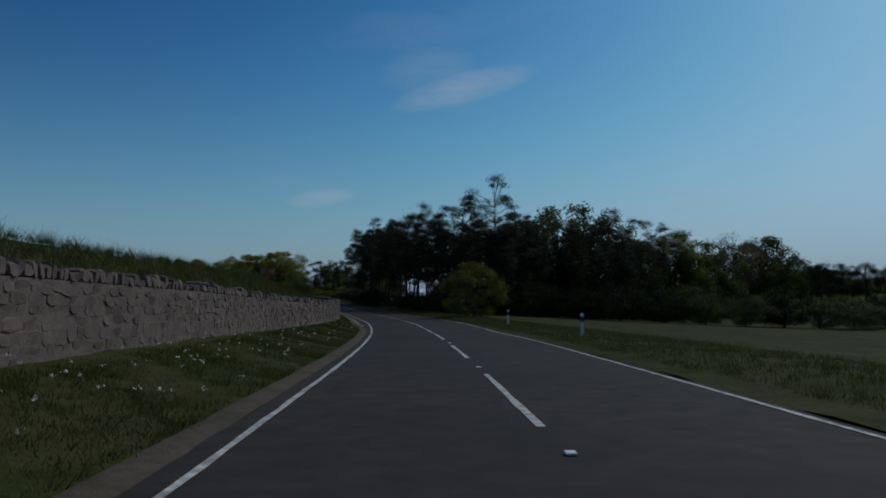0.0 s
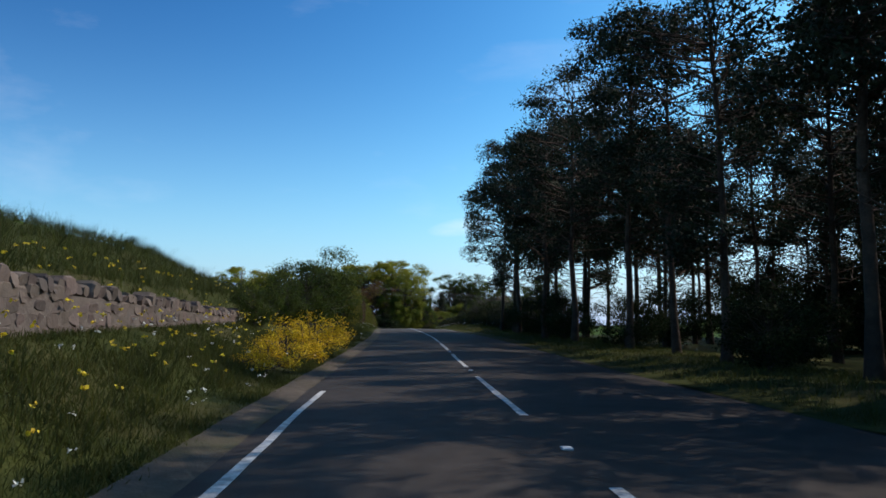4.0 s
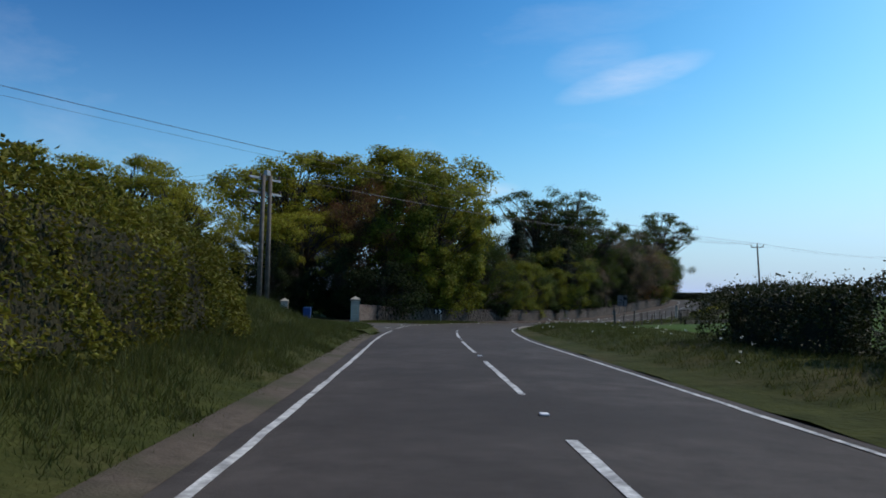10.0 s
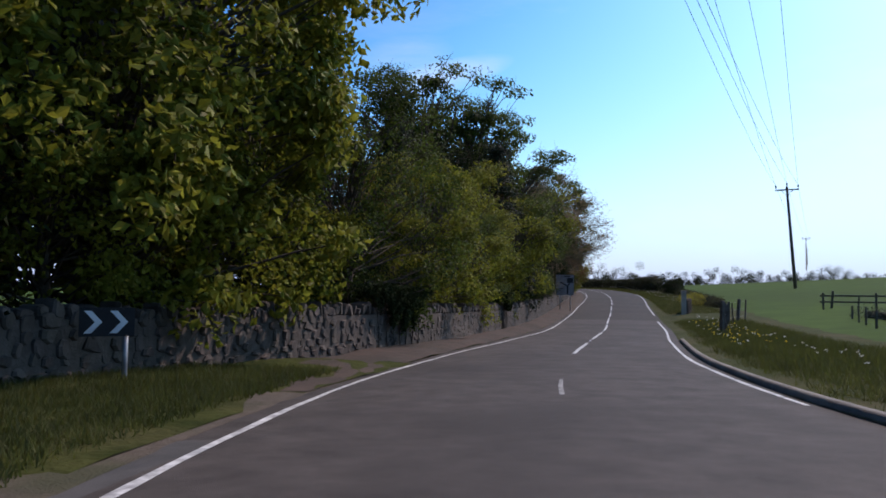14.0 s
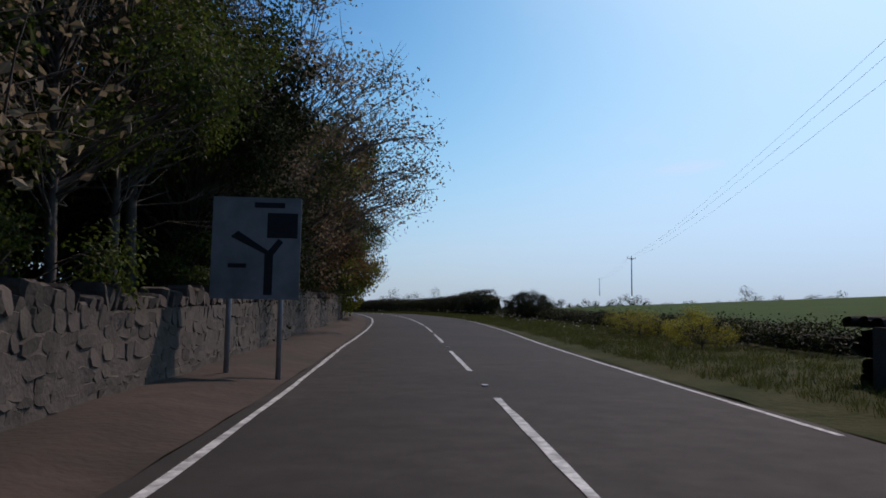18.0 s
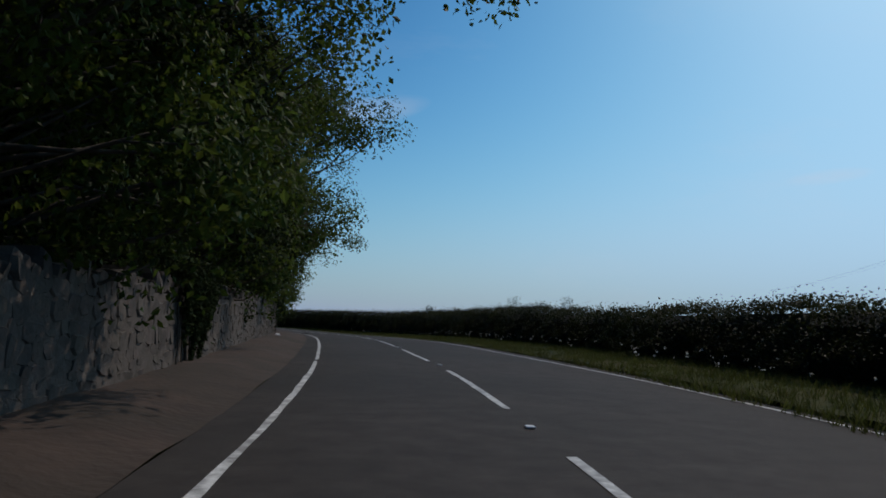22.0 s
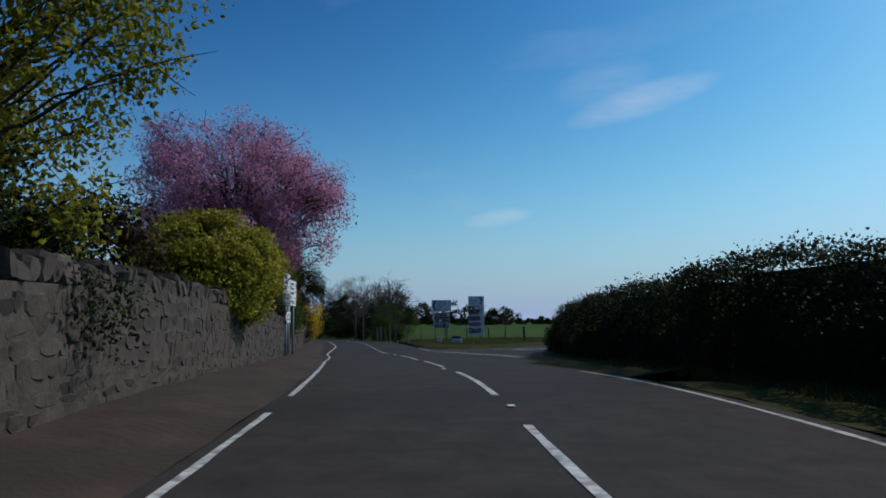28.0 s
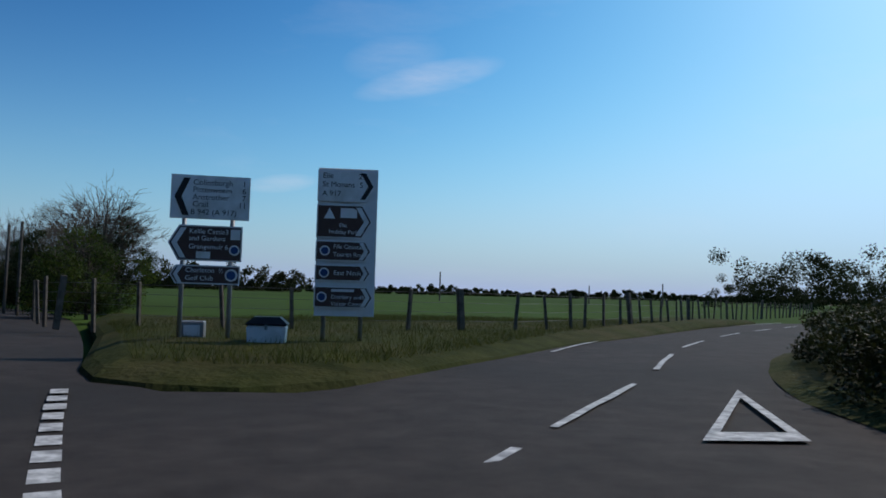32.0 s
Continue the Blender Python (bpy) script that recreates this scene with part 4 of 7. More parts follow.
def crown_points(rng, shape, n, H, R, base):
    """Clump centres and the way they face, for a crown built of boughs; base is the crown's foot as a share of the height."""
    mid, half = H * (1 + base) / 2, H * (1 - base) / 2
    if shape == "cone":
        u = rng.random(n) ** 0.75
        ang = rng.uniform(0, 2 * np.pi, n)
        rr = R * (1 - u) * rng.uniform(0.65, 1.05, n) + 0.1
        out = np.column_stack([np.cos(ang), np.sin(ang), np.full(n, 0.4)])
        return np.column_stack([np.cos(ang) * rr, np.sin(ang) * rr, H * (base + (1 - base) * u)]), out
    count = max(8, n // 7)
    k = np.arange(count) + 0.5
    polar, turn = np.arccos(1 - 2 * k / count), np.pi * (1 + 5 ** 0.5) * k + rng.uniform(0, 6)
    L = np.column_stack([np.cos(turn) * np.sin(polar), np.sin(turn) * np.sin(polar), np.cos(polar)]) + rng.normal(0, 0.16, (count, 3))
    bough = L * rng.uniform(0.56, 0.84, count)[:, None]
    size = rng.uniform(0.26, 0.42, count)
    pick = rng.integers(count, size=n)
    d = rng.normal(size=(n, 3))
    d /= np.linalg.norm(d, axis=1)[:, None]
    d = d + L[pick] * 0.75 + np.array([0, 0, 0.25])
    d /= np.linalg.norm(d, axis=1)[:, None]
    P = (bough[pick] + d * (size[pick] * rng.uniform(0.75, 1.08, n))[:, None]) * np.array([R, R, half]) + np.array([0, 0, mid])
    if shape == "cloud":           # one rounded, open mass
        d = rng.normal(size=(n, 3))
        d /= np.linalg.norm(d, axis=1)[:, None]
        lump = 1 + 0.14 * np.sin(d[:, 0] * 5.1 + 1) * np.sin(d[:, 1] * 4.3 + d[:, 2] * 3) + 0.06 * rng.normal(size=n)
        P = d * (rng.uniform(0.35, 1.0, n) ** 0.5 * lump)[:, None] * np.array([R, R, half]) + np.array([0, 0, mid])
    if shape == "ball":            # clipped, even
        d = rng.normal(size=(n, 3))
        d /= np.linalg.norm(d, axis=1)[:, None]
        P = d * rng.uniform(0.72, 0.9, n)[:, None] * np.array([R, R, half]) + np.array([0, 0, mid])
    if shape == "flat":            # wide, flat-topped
        P[:, 2] = mid + np.where(P[:, 2] > mid, (P[:, 2] - mid) * 0.75, (P[:, 2] - mid) * 0.6)
    if shape == "dome":            # foliage down to the ground
        P[:, 2] = np.maximum(P[:, 2], 0.35 + 0.2 * rng.random(n))
    return P, d


def tree_meshes(seed, shape, H, R, base, clumps, leaf_n, leaf_size, clump_r, l_mat, b_mat, trunk_r, twigs=0, lean=0.0, flat_=0.75, limb_r=0.05, rise=(0.45, 0.75), snags=0):
    rng = np.random.default_rng(seed)
    C, face = crown_points(rng, shape, clumps, H, R, base)
    wood = Build()
    top = H * 0.86
    hs = np.linspace(0, top, 9)
    sway = np.cumsum(rng.normal(0, 0.035 * H / 9, (9, 2)), 0)
    sway -= sway[0]
    trunk = np.column_stack([sway[:, 0] + lean * (hs / H) ** 1.5 * H, sway[:, 1], hs])
    radii = trunk_r * (1 - 0.88 * (hs / top)) + 0.02
    radii[0] *= 1.35
    wood.tube(trunk, radii, 8, False)
    C[:, :2] += np.column_stack([np.interp(C[:, 2], hs, trunk[:, 0]), np.interp(C[:, 2], hs, trunk[:, 1])])
    for c in C:
        z0 = np.clip(c[2] * rng.uniform(*rise), H * 0.08, top)
        foot = np.array([np.interp(z0, hs, trunk[:, 0]), np.interp(z0, hs, trunk[:, 1]), z0])
        u = np.linspace(0, 1, 5)[:, None]
        bow = np.array([0, 0, 0.12]) * np.linalg.norm(c - foot)
        pts = foot + (c - foot) * u + bow * np.sin(u * np.pi) * rng.uniform(-0.6, 1.0) + rng.normal(0, 0.06, (5, 3)) * np.sin(u * np.pi) * np.linalg.norm(c - foot) * 0.5
        r0 = min(limb_r * H / 10 * rng.uniform(0.7, 1.4), np.interp(z0, hs, radii) * 0.8)
        wood.tube(pts, np.linspace(r0, 0.012, 5), 4, False)
        for _ in range(twigs):
            a = pts[rng.integers(2, 5)]
            d = (c - foot) / (np.linalg.norm(c - foot) + 1e-6) + rng.normal(0, 0.65, 3)
            d /= np.linalg.norm(d)
            e = a + d * rng.uniform(0.5, 1.3) * clump_r
            m = (a + e) / 2 + rng.normal(0, 0.06, 3)
            wood.tube([a, m, e], [0.016, 0.011, 0.005], 3, False)
    for _ in range(snags):         # bare dead branches below the crown
        z0, ang = rng.uniform(0.18, base + 0.15) * H, rng.uniform(0, 2 * np.pi)
        foot = np.array([np.interp(z0, hs, trunk[:, 0]), np.interp(z0, hs, trunk[:, 1]), z0])
        ln = rng.uniform(0.25, 0.8) * R
        mid_ = foot + np.array([np.cos(ang) * ln * 0.5, np.sin(ang) * ln * 0.5, ln * rng.uniform(-0.05, 0.3)])
        end = foot + np.array([np.cos(ang + 0.3) * ln, np.sin(ang + 0.3) * ln, ln * rng.uniform(0.0, 0.6)])
        wood.tube([foot, mid_, end], [0.03, 0.022, 0.008], 3, False)
        wood.tube([mid_, mid_ + (end - mid_) * 0.7 + rng.normal(0, 0.2, 3)], [0.014, 0.005], 3, False)
    V, Q = leaves_at(rng, C, clump_r * rng.uniform(0.7, 1.25, len(C)), leaf_n, leaf_size, flat_, outs=face) if leaf_n else (None, None)
    return wood.mesh("trunk", b_mat, True), (mesh_np("crown", V, Q, l_mat) if leaf_n else None)


KINDS = {}


def kind(name, variants, label, category="tree", **args):
    KINDS[name] = (label, category, [tree_meshes(hash_ + 17, **args) for hash_ in variants], args["H"])


G_ = dict(b_mat=M_BARK)
kind("broad", [1, 2, 3], "broad leafy green tree in spring", shape="round", H=12, R=4.8, base=0.1, clumps=130, leaf_n=60, leaf_size=0.33, clump_r=1.1, l_mat=L_GREEN, trunk_r=0.28, **G_)
kind("broad_fine", [41, 42], "broad leafy green tree in spring", shape="round", H=10, R=4.2, base=0.12, clumps=130, leaf_n=200, leaf_size=0.128, clump_r=0.9, l_mat=L_GREEN, trunk_r=0.2, limb_r=0.035, **G_)
kind("fresh", [4, 5], "broadleaf tree in yellow-green spring leaf", shape="flat", H=13, R=5.6, base=0.24, clumps=190, leaf_n=130, leaf_size=0.2, clump_r=1.0, l_mat=L_FRESH, trunk_r=0.3, flat_=0.5, **G_)
kind("copper", [6, 7], "tree with young copper-brown leaves", shape="round", H=12, R=4.6, base=0.1, clumps=130, leaf_n=190, leaf_size=0.13, clump_r=1.05, l_mat=L_COPPER, trunk_r=0.3, limb_r=0.035, **G_)
kind("chestnut", [8], "large dense horse chestnut tree with drooping leaves", shape="round", H=14, R=5.0, base=0.06, clumps=330, leaf_n=150, leaf_size=0.24, clump_r=0.8, l_mat=L_CHESTNUT, trunk_r=0.42, flat_=0.9, **G_)
kind("pine", [9, 10, 11, 12, 61], "tall dark pine with a bare trunk", shape="round", H=14, R=2.8, base=0.34, clumps=100, leaf_n=120, leaf_size=0.14, clump_r=0.75, l_mat=L_PINE, b_mat=M_BARK_PINE, trunk_r=0.13, twigs=3, flat_=0.55, limb_r=0.022, rise=(0.84, 1.0), snags=16)
kind("plum", [32], "dark red-brown shrub beneath the cherry tree", "shrub", shape="dome", H=3.6, R=2.4, base=0.0, clumps=110, leaf_n=110, leaf_size=0.11, clump_r=0.6, l_mat=L_PLUM, trunk_r=0.07, b_mat=M_BARK)
kind("stem_tree", [62, 63, 64], "slender woodland tree on a tall pale stem", shape="round", H=12, R=3.6, base=0.4, clumps=90, leaf_n=150, leaf_size=0.12, clump_r=0.85, l_mat=L_GREEN, b_mat=M_TWIG, trunk_r=0.15, twigs=2, limb_r=0.03, rise=(0.6, 0.85), snags=6)
kind("overhang", [43, 44, 45], "spreading dark-green tree leaning out over the wall", shape="round", H=11, R=5.2, base=0.26, clumps=150, leaf_n=210, leaf_size=0.125, clump_r=0.95, l_mat=L_GREEN, trunk_r=0.22, limb_r=0.032, twigs=1, **G_)
kind("fresh_fine", [46], "weeping broadleaf tree in yellow-green spring leaf", shape="cloud", H=13, R=4.6, base=0.1, clumps=330, leaf_n=200, leaf_size=0.13, clump_r=0.85, l_mat=L_FRESH, trunk_r=0.3, limb_r=0.03, twigs=2, flat_=1.1, **G_)
kind("gorse_tall", [47], "tall gorse bush in full yellow flower", "shrub", shape="round", H=4, R=1.5, base=0.1, clumps=70, leaf_n=80, leaf_size=0.08, clump_r=0.45, l_mat=L_GORSE, trunk_r=0.06, **G_)
kind("broad_light", [50, 51], "leafy tree in bright young green leaf", shape="round", H=10, R=4.0, base=0.1, clumps=130, leaf_n=125, leaf_size=0.17, clump_r=0.85, l_mat=L_CHESTNUT, trunk_r=0.2, limb_r=0.035, **G_)
kind("umbrella", [13, 14], "flat-topped wind-shaped tree on bare limbs", shape="flat", H=14, R=4.6, base=0.56, clumps=110, leaf_n=70, leaf_size=0.19, clump_r=0.8, l_mat=L_GREEN, trunk_r=0.26, twigs=3, flat_=0.45, **G_)
kind("bare", [15, 16], "bare-twigged tree just coming into bud", shape="cloud", H=8, R=3.0, base=0.25, clumps=120, leaf_n=6, leaf_size=0.07, clump_r=0.9, l_mat=L_PALE, b_mat=M_TWIG, trunk_r=0.13, twigs=10, limb_r=0.025)
kind("budding", [17, 18], "slender tree with pale opening buds", shape="round", H=11, R=4.4, base=0.2, clumps=110, leaf_n=60, leaf_size=0.13, clump_r=1.05, l_mat=L_PALE, b_mat=M_TWIG, trunk_r=0.15, twigs=5, limb_r=0.028)
kind("evergreen", [19, 20], "dense dark evergreen tree reaching the ground", shape="dome", H=9, R=3.3, base=0.0, clumps=160, leaf_n=150, leaf_size=0.125, clump_r=0.78, l_mat=L_DARK, trunk_r=0.2, limb_r=0.03, **G_)
kind("conifer", [21, 22], "dark pointed conifer with dense needles", shape="cone", H=9, R=2.1, base=0.04, clumps=170, leaf_n=90, leaf_size=0.13, clump_r=0.55, l_mat=L_PINE, trunk_r=0.16, flat_=0.5, b_mat=M_BARK_PINE)
kind("shrub", [23, 24, 25], "green bushy shrub in full leaf", "shrub", shape="dome", H=3.4, R=2.0, base=0.0, clumps=130, leaf_n=100, leaf_size=0.1, clump_r=0.6, l_mat=L_GREEN, trunk_r=0.05, limb_r=0.03, **G_)
kind("dark_shrub", [26, 27], "dark evergreen shrub under the trees", "shrub", shape="dome", H=3.2, R=2.0, base=0.0, clumps=110, leaf_n=90, leaf_size=0.11, clump_r=0.6, l_mat=L_DARK, trunk_r=0.05, limb_r=0.03, **G_)
kind("dark_fine", [48, 49], "dense dark brown-green shrub behind the wall", "shrub", shape="dome", H=4.2, R=2.2, base=0.0, clumps=110, leaf_n=170, leaf_size=0.075, clump_r=0.62, l_mat=L_DARK, trunk_r=0.06, limb_r=0.03, twigs=1, **G_)
kind("bush", [29], "rounded olive-green bush standing on the verge", "shrub", shape="dome", H=5.0, R=3.0, base=0.0, clumps=150, leaf_n=110, leaf_size=0.13, clump_r=0.6, l_mat=L_HEDGE, trunk_r=0.08, limb_r=0.02, **G_)
kind("gorse", [28], "gorse bush covered in yellow flowers", "shrub", shape="dome", H=1.1, R=1.1, base=0.0, clumps=34, leaf_n=90, leaf_size=0.05, clump_r=0.28, l_mat=L_GORSE, trunk_r=0.03, **G_)


def plant(name, k, xy, height=None, yaw=None, group="", wide=1.0, z=None, label=""):
    lab, cat, variants, H = KINDS[k]
    trunk, crown_ = variants[random.randrange(len(variants))]
    sc = (height or H) / H * (1.1 if k in ("fresh", "umbrella") else 1.0)
    if z is None:
        z = float(ground_z(np.array([xy], float))[0])
        s_, lat_, zr_ = main.near(np.array([xy], float))
        if abs(lat_[0]) < 9:
            z = float(zr_[0] + verge_height(s_, lat_)[0])
    ob = thing(name, (xy[0], xy[1], z - 0.05), label or lab, cat, group, turn=random.uniform(0, 360) if yaw is None else yaw)
    ob.scale = (sc * wide, sc * wide, sc)
    child("trunk", trunk, ob)
    if crown_:
        child("crown", crown_, ob)
    return ob


def road_xy(s, lat):
    return tuple(main.at(s, lat)[:2])


# the pine wood beside the south stretch
for s in np.arange(84, 126, 4.0):
    for lat in (8.6, 12.5, 17, 22, 28, 35):
        if random.random() < (0.6 if lat < 10 else 0.86) and not (s < 91 and lat < 15):
            plant("pine_tree", "pine", road_xy(s + random.uniform(-1.6, 1.6), lat + random.uniform(-1.6, 1.6)), random.uniform(10.2, 13.4), group="pine wood")
for x, y, h in ((2.3, 88, 14.4), (6.9, 95.5, 16.2), (1.5, 97, 12.5), (10, 93, 13), (-6.0, 100, 11.6), (-8.0, 107, 12), (-10.0, 113, 12.5), (-11.5, 117, 11.5), (-4, 96, 13), (-13.6, 126, 12.5), (-11.8, 124, 13.5), (-14.2, 130, 12.5), (-11.5, 131, 13), (-9.5, 128, 14), (-15.5, 133.5, 11.5), (-6.5, 126, 13.5), (-8, 134, 12.5), (-3, 122, 14), (-12.5, 136, 11.5)):
    plant("pine_tree", "pine", (x, y), h, group="pine wood", wide=1.1)
for s, lat, h in ((79, 8.0, 3.4), (86, 6.6, 2.2), (97, 6.4, 1.8), (108, 6.5, 2.0), (116, 6.0, 2.2), (122, 6.5, 2.6), (92, 9.5, 2.6), (103, 10, 2.4), (113, 10, 2.8), (127, 7, 2.8)):
    plant("undergrowth_shrub", "dark_shrub", road_xy(s, lat), h)
for s in np.arange(82, 130, 3.6):
    for lat in (21, 29, 38):
        plant("undergrowth_shrub", "dark_shrub", road_xy(s + random.uniform(-1.2, 1.2), lat + random.uniform(-2, 2)), random.uniform(3.6, 5.2))
plant("willow_bush", "bush", (2.6, 66.5), 4.8, wide=0.95)
for x, y, h in ((6, 86, 2.8), (10.5, 84, 3.2), (15, 83, 3.0), (19.5, 82, 3.4), (24, 81, 3.0), (28.5, 81, 3.3), (33, 81.5, 3.0), (38, 83, 3.5), (43, 85, 3.1), (48, 87, 3.4), (54, 90, 3.2), (60, 94, 3.5), (67, 99, 3.4), (75, 104, 3.6)):
    plant("undergrowth_shrub", random.choice(["dark_shrub", "shrub"]), (x, y), h * 1.1, wide=1.35)
for k, x, y, h in (("broad", 15.5, 101, 14.8), ("broad", 22, 106, 14.0), ("broad_light", 33.5, 112, 13.0), ("broad", 30, 117, 12.5), ("broad", 38, 115, 12), ("budding", 52, 133, 13.5), ("broad", 61, 142, 14.5), ("broad", 47, 126, 11), ("evergreen", 72, 150, 10), ("evergreen", 84, 156, 9), ("evergreen", 97, 160, 9), ("evergreen", 110, 166, 9), ("evergreen", 44, 130, 8),
                   ("broad", 10, 97, 10), ("broad", 18, 103, 11), ("broad", 26, 108, 11.5), ("broad", 34, 114, 11), ("broad", 42, 121, 12), ("broad", 56, 137, 12), ("broad", 66, 146, 11), ("evergreen", 14, 99, 6), ("evergreen", 24, 106, 6), ("evergreen", 31, 112, 6), ("evergreen", 48, 130, 7), ("evergreen", 60, 143, 7), ("evergreen", 66, 147, 8), ("evergreen", 78, 153, 9), ("evergreen", 90, 158, 9), ("evergreen", 104, 163, 9), ("evergreen", 20, 104, 5), ("evergreen", 27, 110, 5), ("evergreen", 37, 118, 5.5), ("evergreen", 54, 139, 6), ("evergreen", 124, 172, 9), ("evergreen", 140, 178, 9)):
    plant("wood_edge_tree", k, (x, y), h)
# trees over the bank and hedges of the south stretch
for k, s, lat, h in (("shrub", 124, -6.3, 3.0), ("evergreen", 150, -26, 7.5), ("broad", 172, -40, 9), ("broad", 182, -46, 9), ("broad", 120, -60, 6), ("broad", 126, -66, 6)):
    plant("hedgerow_tree", k, road_xy(s, lat), h)
# the wood behind the drive
for k, x, y, h in (("fresh", -75.5, 273, 18.6), ("fresh", -70, 276, 19.5), ("fresh", -62, 281, 20.4), ("chestnut", -55.2, 262.0, 13.8), ("copper", -60.5, 262, 13.4), ("copper", -66, 264, 12.5), ("fresh", -68, 259.5, 10.5),
                   ("fresh", -72, 262, 10), ("fresh", -80, 255, 12.5), ("fresh", -85, 250, 11), ("fresh", -90, 262, 16.2), ("fresh", -97, 258, 16.6), ("broad", -82, 258, 9), ("evergreen", -76, 255, 8), ("evergreen", -69, 254, 7), ("evergreen", -86, 268, 9), ("broad", -104, 252, 11),
                   ("umbrella", -49, 303, 17.5), ("umbrella", -45, 308, 17.5), ("umbrella", -41.5, 314, 15.5), ("evergreen", -63, 257.5, 6.5), ("evergreen", -67.5, 257, 6), ("evergreen", -72.5, 259, 6.5), ("evergreen", -79, 262, 7), ("evergreen", -88, 260, 6), ("evergreen", -97, 264, 7), ("evergreen", -59.5, 258.5, 6), ("bare", -39, 326, 11), ("conifer", -50, 287, 12.5), ("conifer", -55, 284, 13), ("conifer", -44, 290, 10.5), ("evergreen", -60, 255, 4.5),
                   ("broad", -112, 262, 12), ("fresh", -120, 258, 13), ("evergreen", -95, 270, 9), ("evergreen", -105, 268, 9)):
    plant("wood_tree", k, (x, y), h)
# dark shrubs, like the low evergreens above, added for deep shade behind the gate
for k, x in enumerate(np.arange(-106, -58, 3.4)):
    plant("undergrowth_shrub", "dark_shrub", (x, 259.5 + 3.5 * math.sin(k * 1.7) - (x + 82) * 0.05), 4.2 + 0.8 * math.sin(k * 2.3), wide=1.35)
# the long wood behind the wall: a front of shrubs and small trees, taller ones behind
FRONT = ["broad_fine", "evergreen", "stem_tree", "broad_fine", "stem_tree", "evergreen", "stem_tree", "broad_fine", "stem_tree", "stem_tree"]
for i, s in enumerate(np.arange(264, 452, 4.4)):
    if s < 300:
        k = ("broad_light", "broad_light", "broad_fine")[i % 3]
    elif s < 338:
        k = ("stem_tree", "evergreen", "budding", "stem_tree")[i % 4]
    elif s < 366:
        k = ("broad_fine", "copper", "evergreen", "broad_fine")[i % 4]
    elif s < 392:
        k = ("evergreen", "broad_fine", "evergreen")[i % 3]
    else:
        k = FRONT[i % len(FRONT)]
    plant("wood_tree", k, road_xy(s + random.uniform(-0.6, 0.6), wall_b_lat(s) - random.uniform(1.4, 2.2)), {"evergreen": random.uniform(7, 9.5)}.get(k, random.uniform(7.5, 10.0)) * (0.8 if s < 292 else 1.0))
    if i % 2 == 0:
        plant("wood_shrub", random.choice(["dark_shrub", "dark_shrub", "shrub"]), road_xy(s + 2.2, wall_b_lat(s) - 1.7), random.uniform(2.2, 3.0))
for s in np.arange(266, 455, 7.0):
    plant("wood_tree", random.choice(["broad", "broad", "copper", "evergreen"]), road_xy(s + random.uniform(-1, 1), wall_b_lat(s) - random.uniform(6.0, 8)), random.uniform(10.5, 13.0) * (0.76 if s < 296 else 1.0))
for s in np.arange(268, 455, 11.0):
    plant("wood_tree", random.choice(["broad", "evergreen"]), road_xy(s + random.uniform(-2, 2), wall_b_lat(s) - random.uniform(12, 18)), random.uniform(11, 14) * (0.8 if s < 300 else 1.0))
# boughs that reach over the path
for k, s, lat, h in (("budding", 326, -7.6, 12.5), ("budding", 331, -6.2, 13), ("budding", 333, -6.0, 11), ("umbrella", 357, -8.5, 15), ("umbrella", 384, -6.4, 20), ("stem_tree", 318, -7.2, 11), ("evergreen", 323, -7.4, 9.5), ("broad_light", 349.5, -6.8, 10.5), ("overhang", 354, -8.2, 10.8), ("evergreen", 366, -8.0, 10), ("overhang", 375, -6.6, 11.5), ("overhang", 383, -6.8, 11), ("overhang", 396, -6.6, 12), ("overhang", 404, -6.6, 11.5), ("bare", 411, -6.2, 11), ("bare", 416, -6.4, 11), ("overhang", 420, -6.6, 10.5), ("budding", 421, -6.8, 10), ("overhang", 431, -6.8, 11.5), ("overhang", 439, -6.8, 12), ("overhang", 445, -7.4, 11), ("fresh_fine", 459, -10.5, 13), ("fresh_fine", 468.0, -9.4, 13.5), ("fresh_fine", 464, -14, 12.5), ("evergreen", 463, -13, 9), ("dark_fine", 455.5, -7.9, 3.6), ("dark_fine", 460, -8.0, 4.0), ("dark_fine", 464.5, -7.9, 4.2), ("dark_fine", 468.5, -8.5, 4.2), ("plum", 471.5, -9.0, 4.6), ("evergreen", 462, -10, 6)):
    plant("overhanging_tree", k, road_xy(s, lat), h)
# the corner past the wood
for k, s, lat, h in (("fresh_fine", 507, -8.4, 9.6), ("evergreen", 513, -7.2, 8.2), ("evergreen", 518, -6.6, 8.0), ("conifer", 523, -5.9, 9.0), ("conifer", 528, -5.8, 8.4), ("evergreen", 537, -7, 6.5), ("evergreen", 545, -7.5, 6), ("shrub", 499, -6.6, 3.5), ("shrub", 503, -6.4, 3.2), ("dark_shrub", 492, -7.0, 3.4), ("dark_shrub", 496, -6.8, 3.2), ("evergreen", 553, -9, 6)):
    plant("garden_tree", k, road_xy(s, lat), h)
for s, lat, h in ((520, -5.0, 5.0), (510, -5.6, 2.6)):
    plant("gorse_bush", "gorse_tall", road_xy(s, lat), h)
for k, x, y, h in (("bare", -56.2, 530, 7.6), ("bare", -61, 540, 7.5), ("bare", -66, 548, 7), ("budding", -70, 556, 8.5), ("bare", -75, 560, 8), ("shrub", -51.5, 516.5, 3.2), ("dark_shrub", -54.5, 522, 3.0), ("dark_shrub", -60, 530, 3.2), ("dark_shrub", -66, 538, 3), ("shrub", -72, 546, 3), ("bare", -80, 566, 8), ("dark_shrub", -80, 552, 3)):
    plant("roadside_tree", k, (x, y), h)
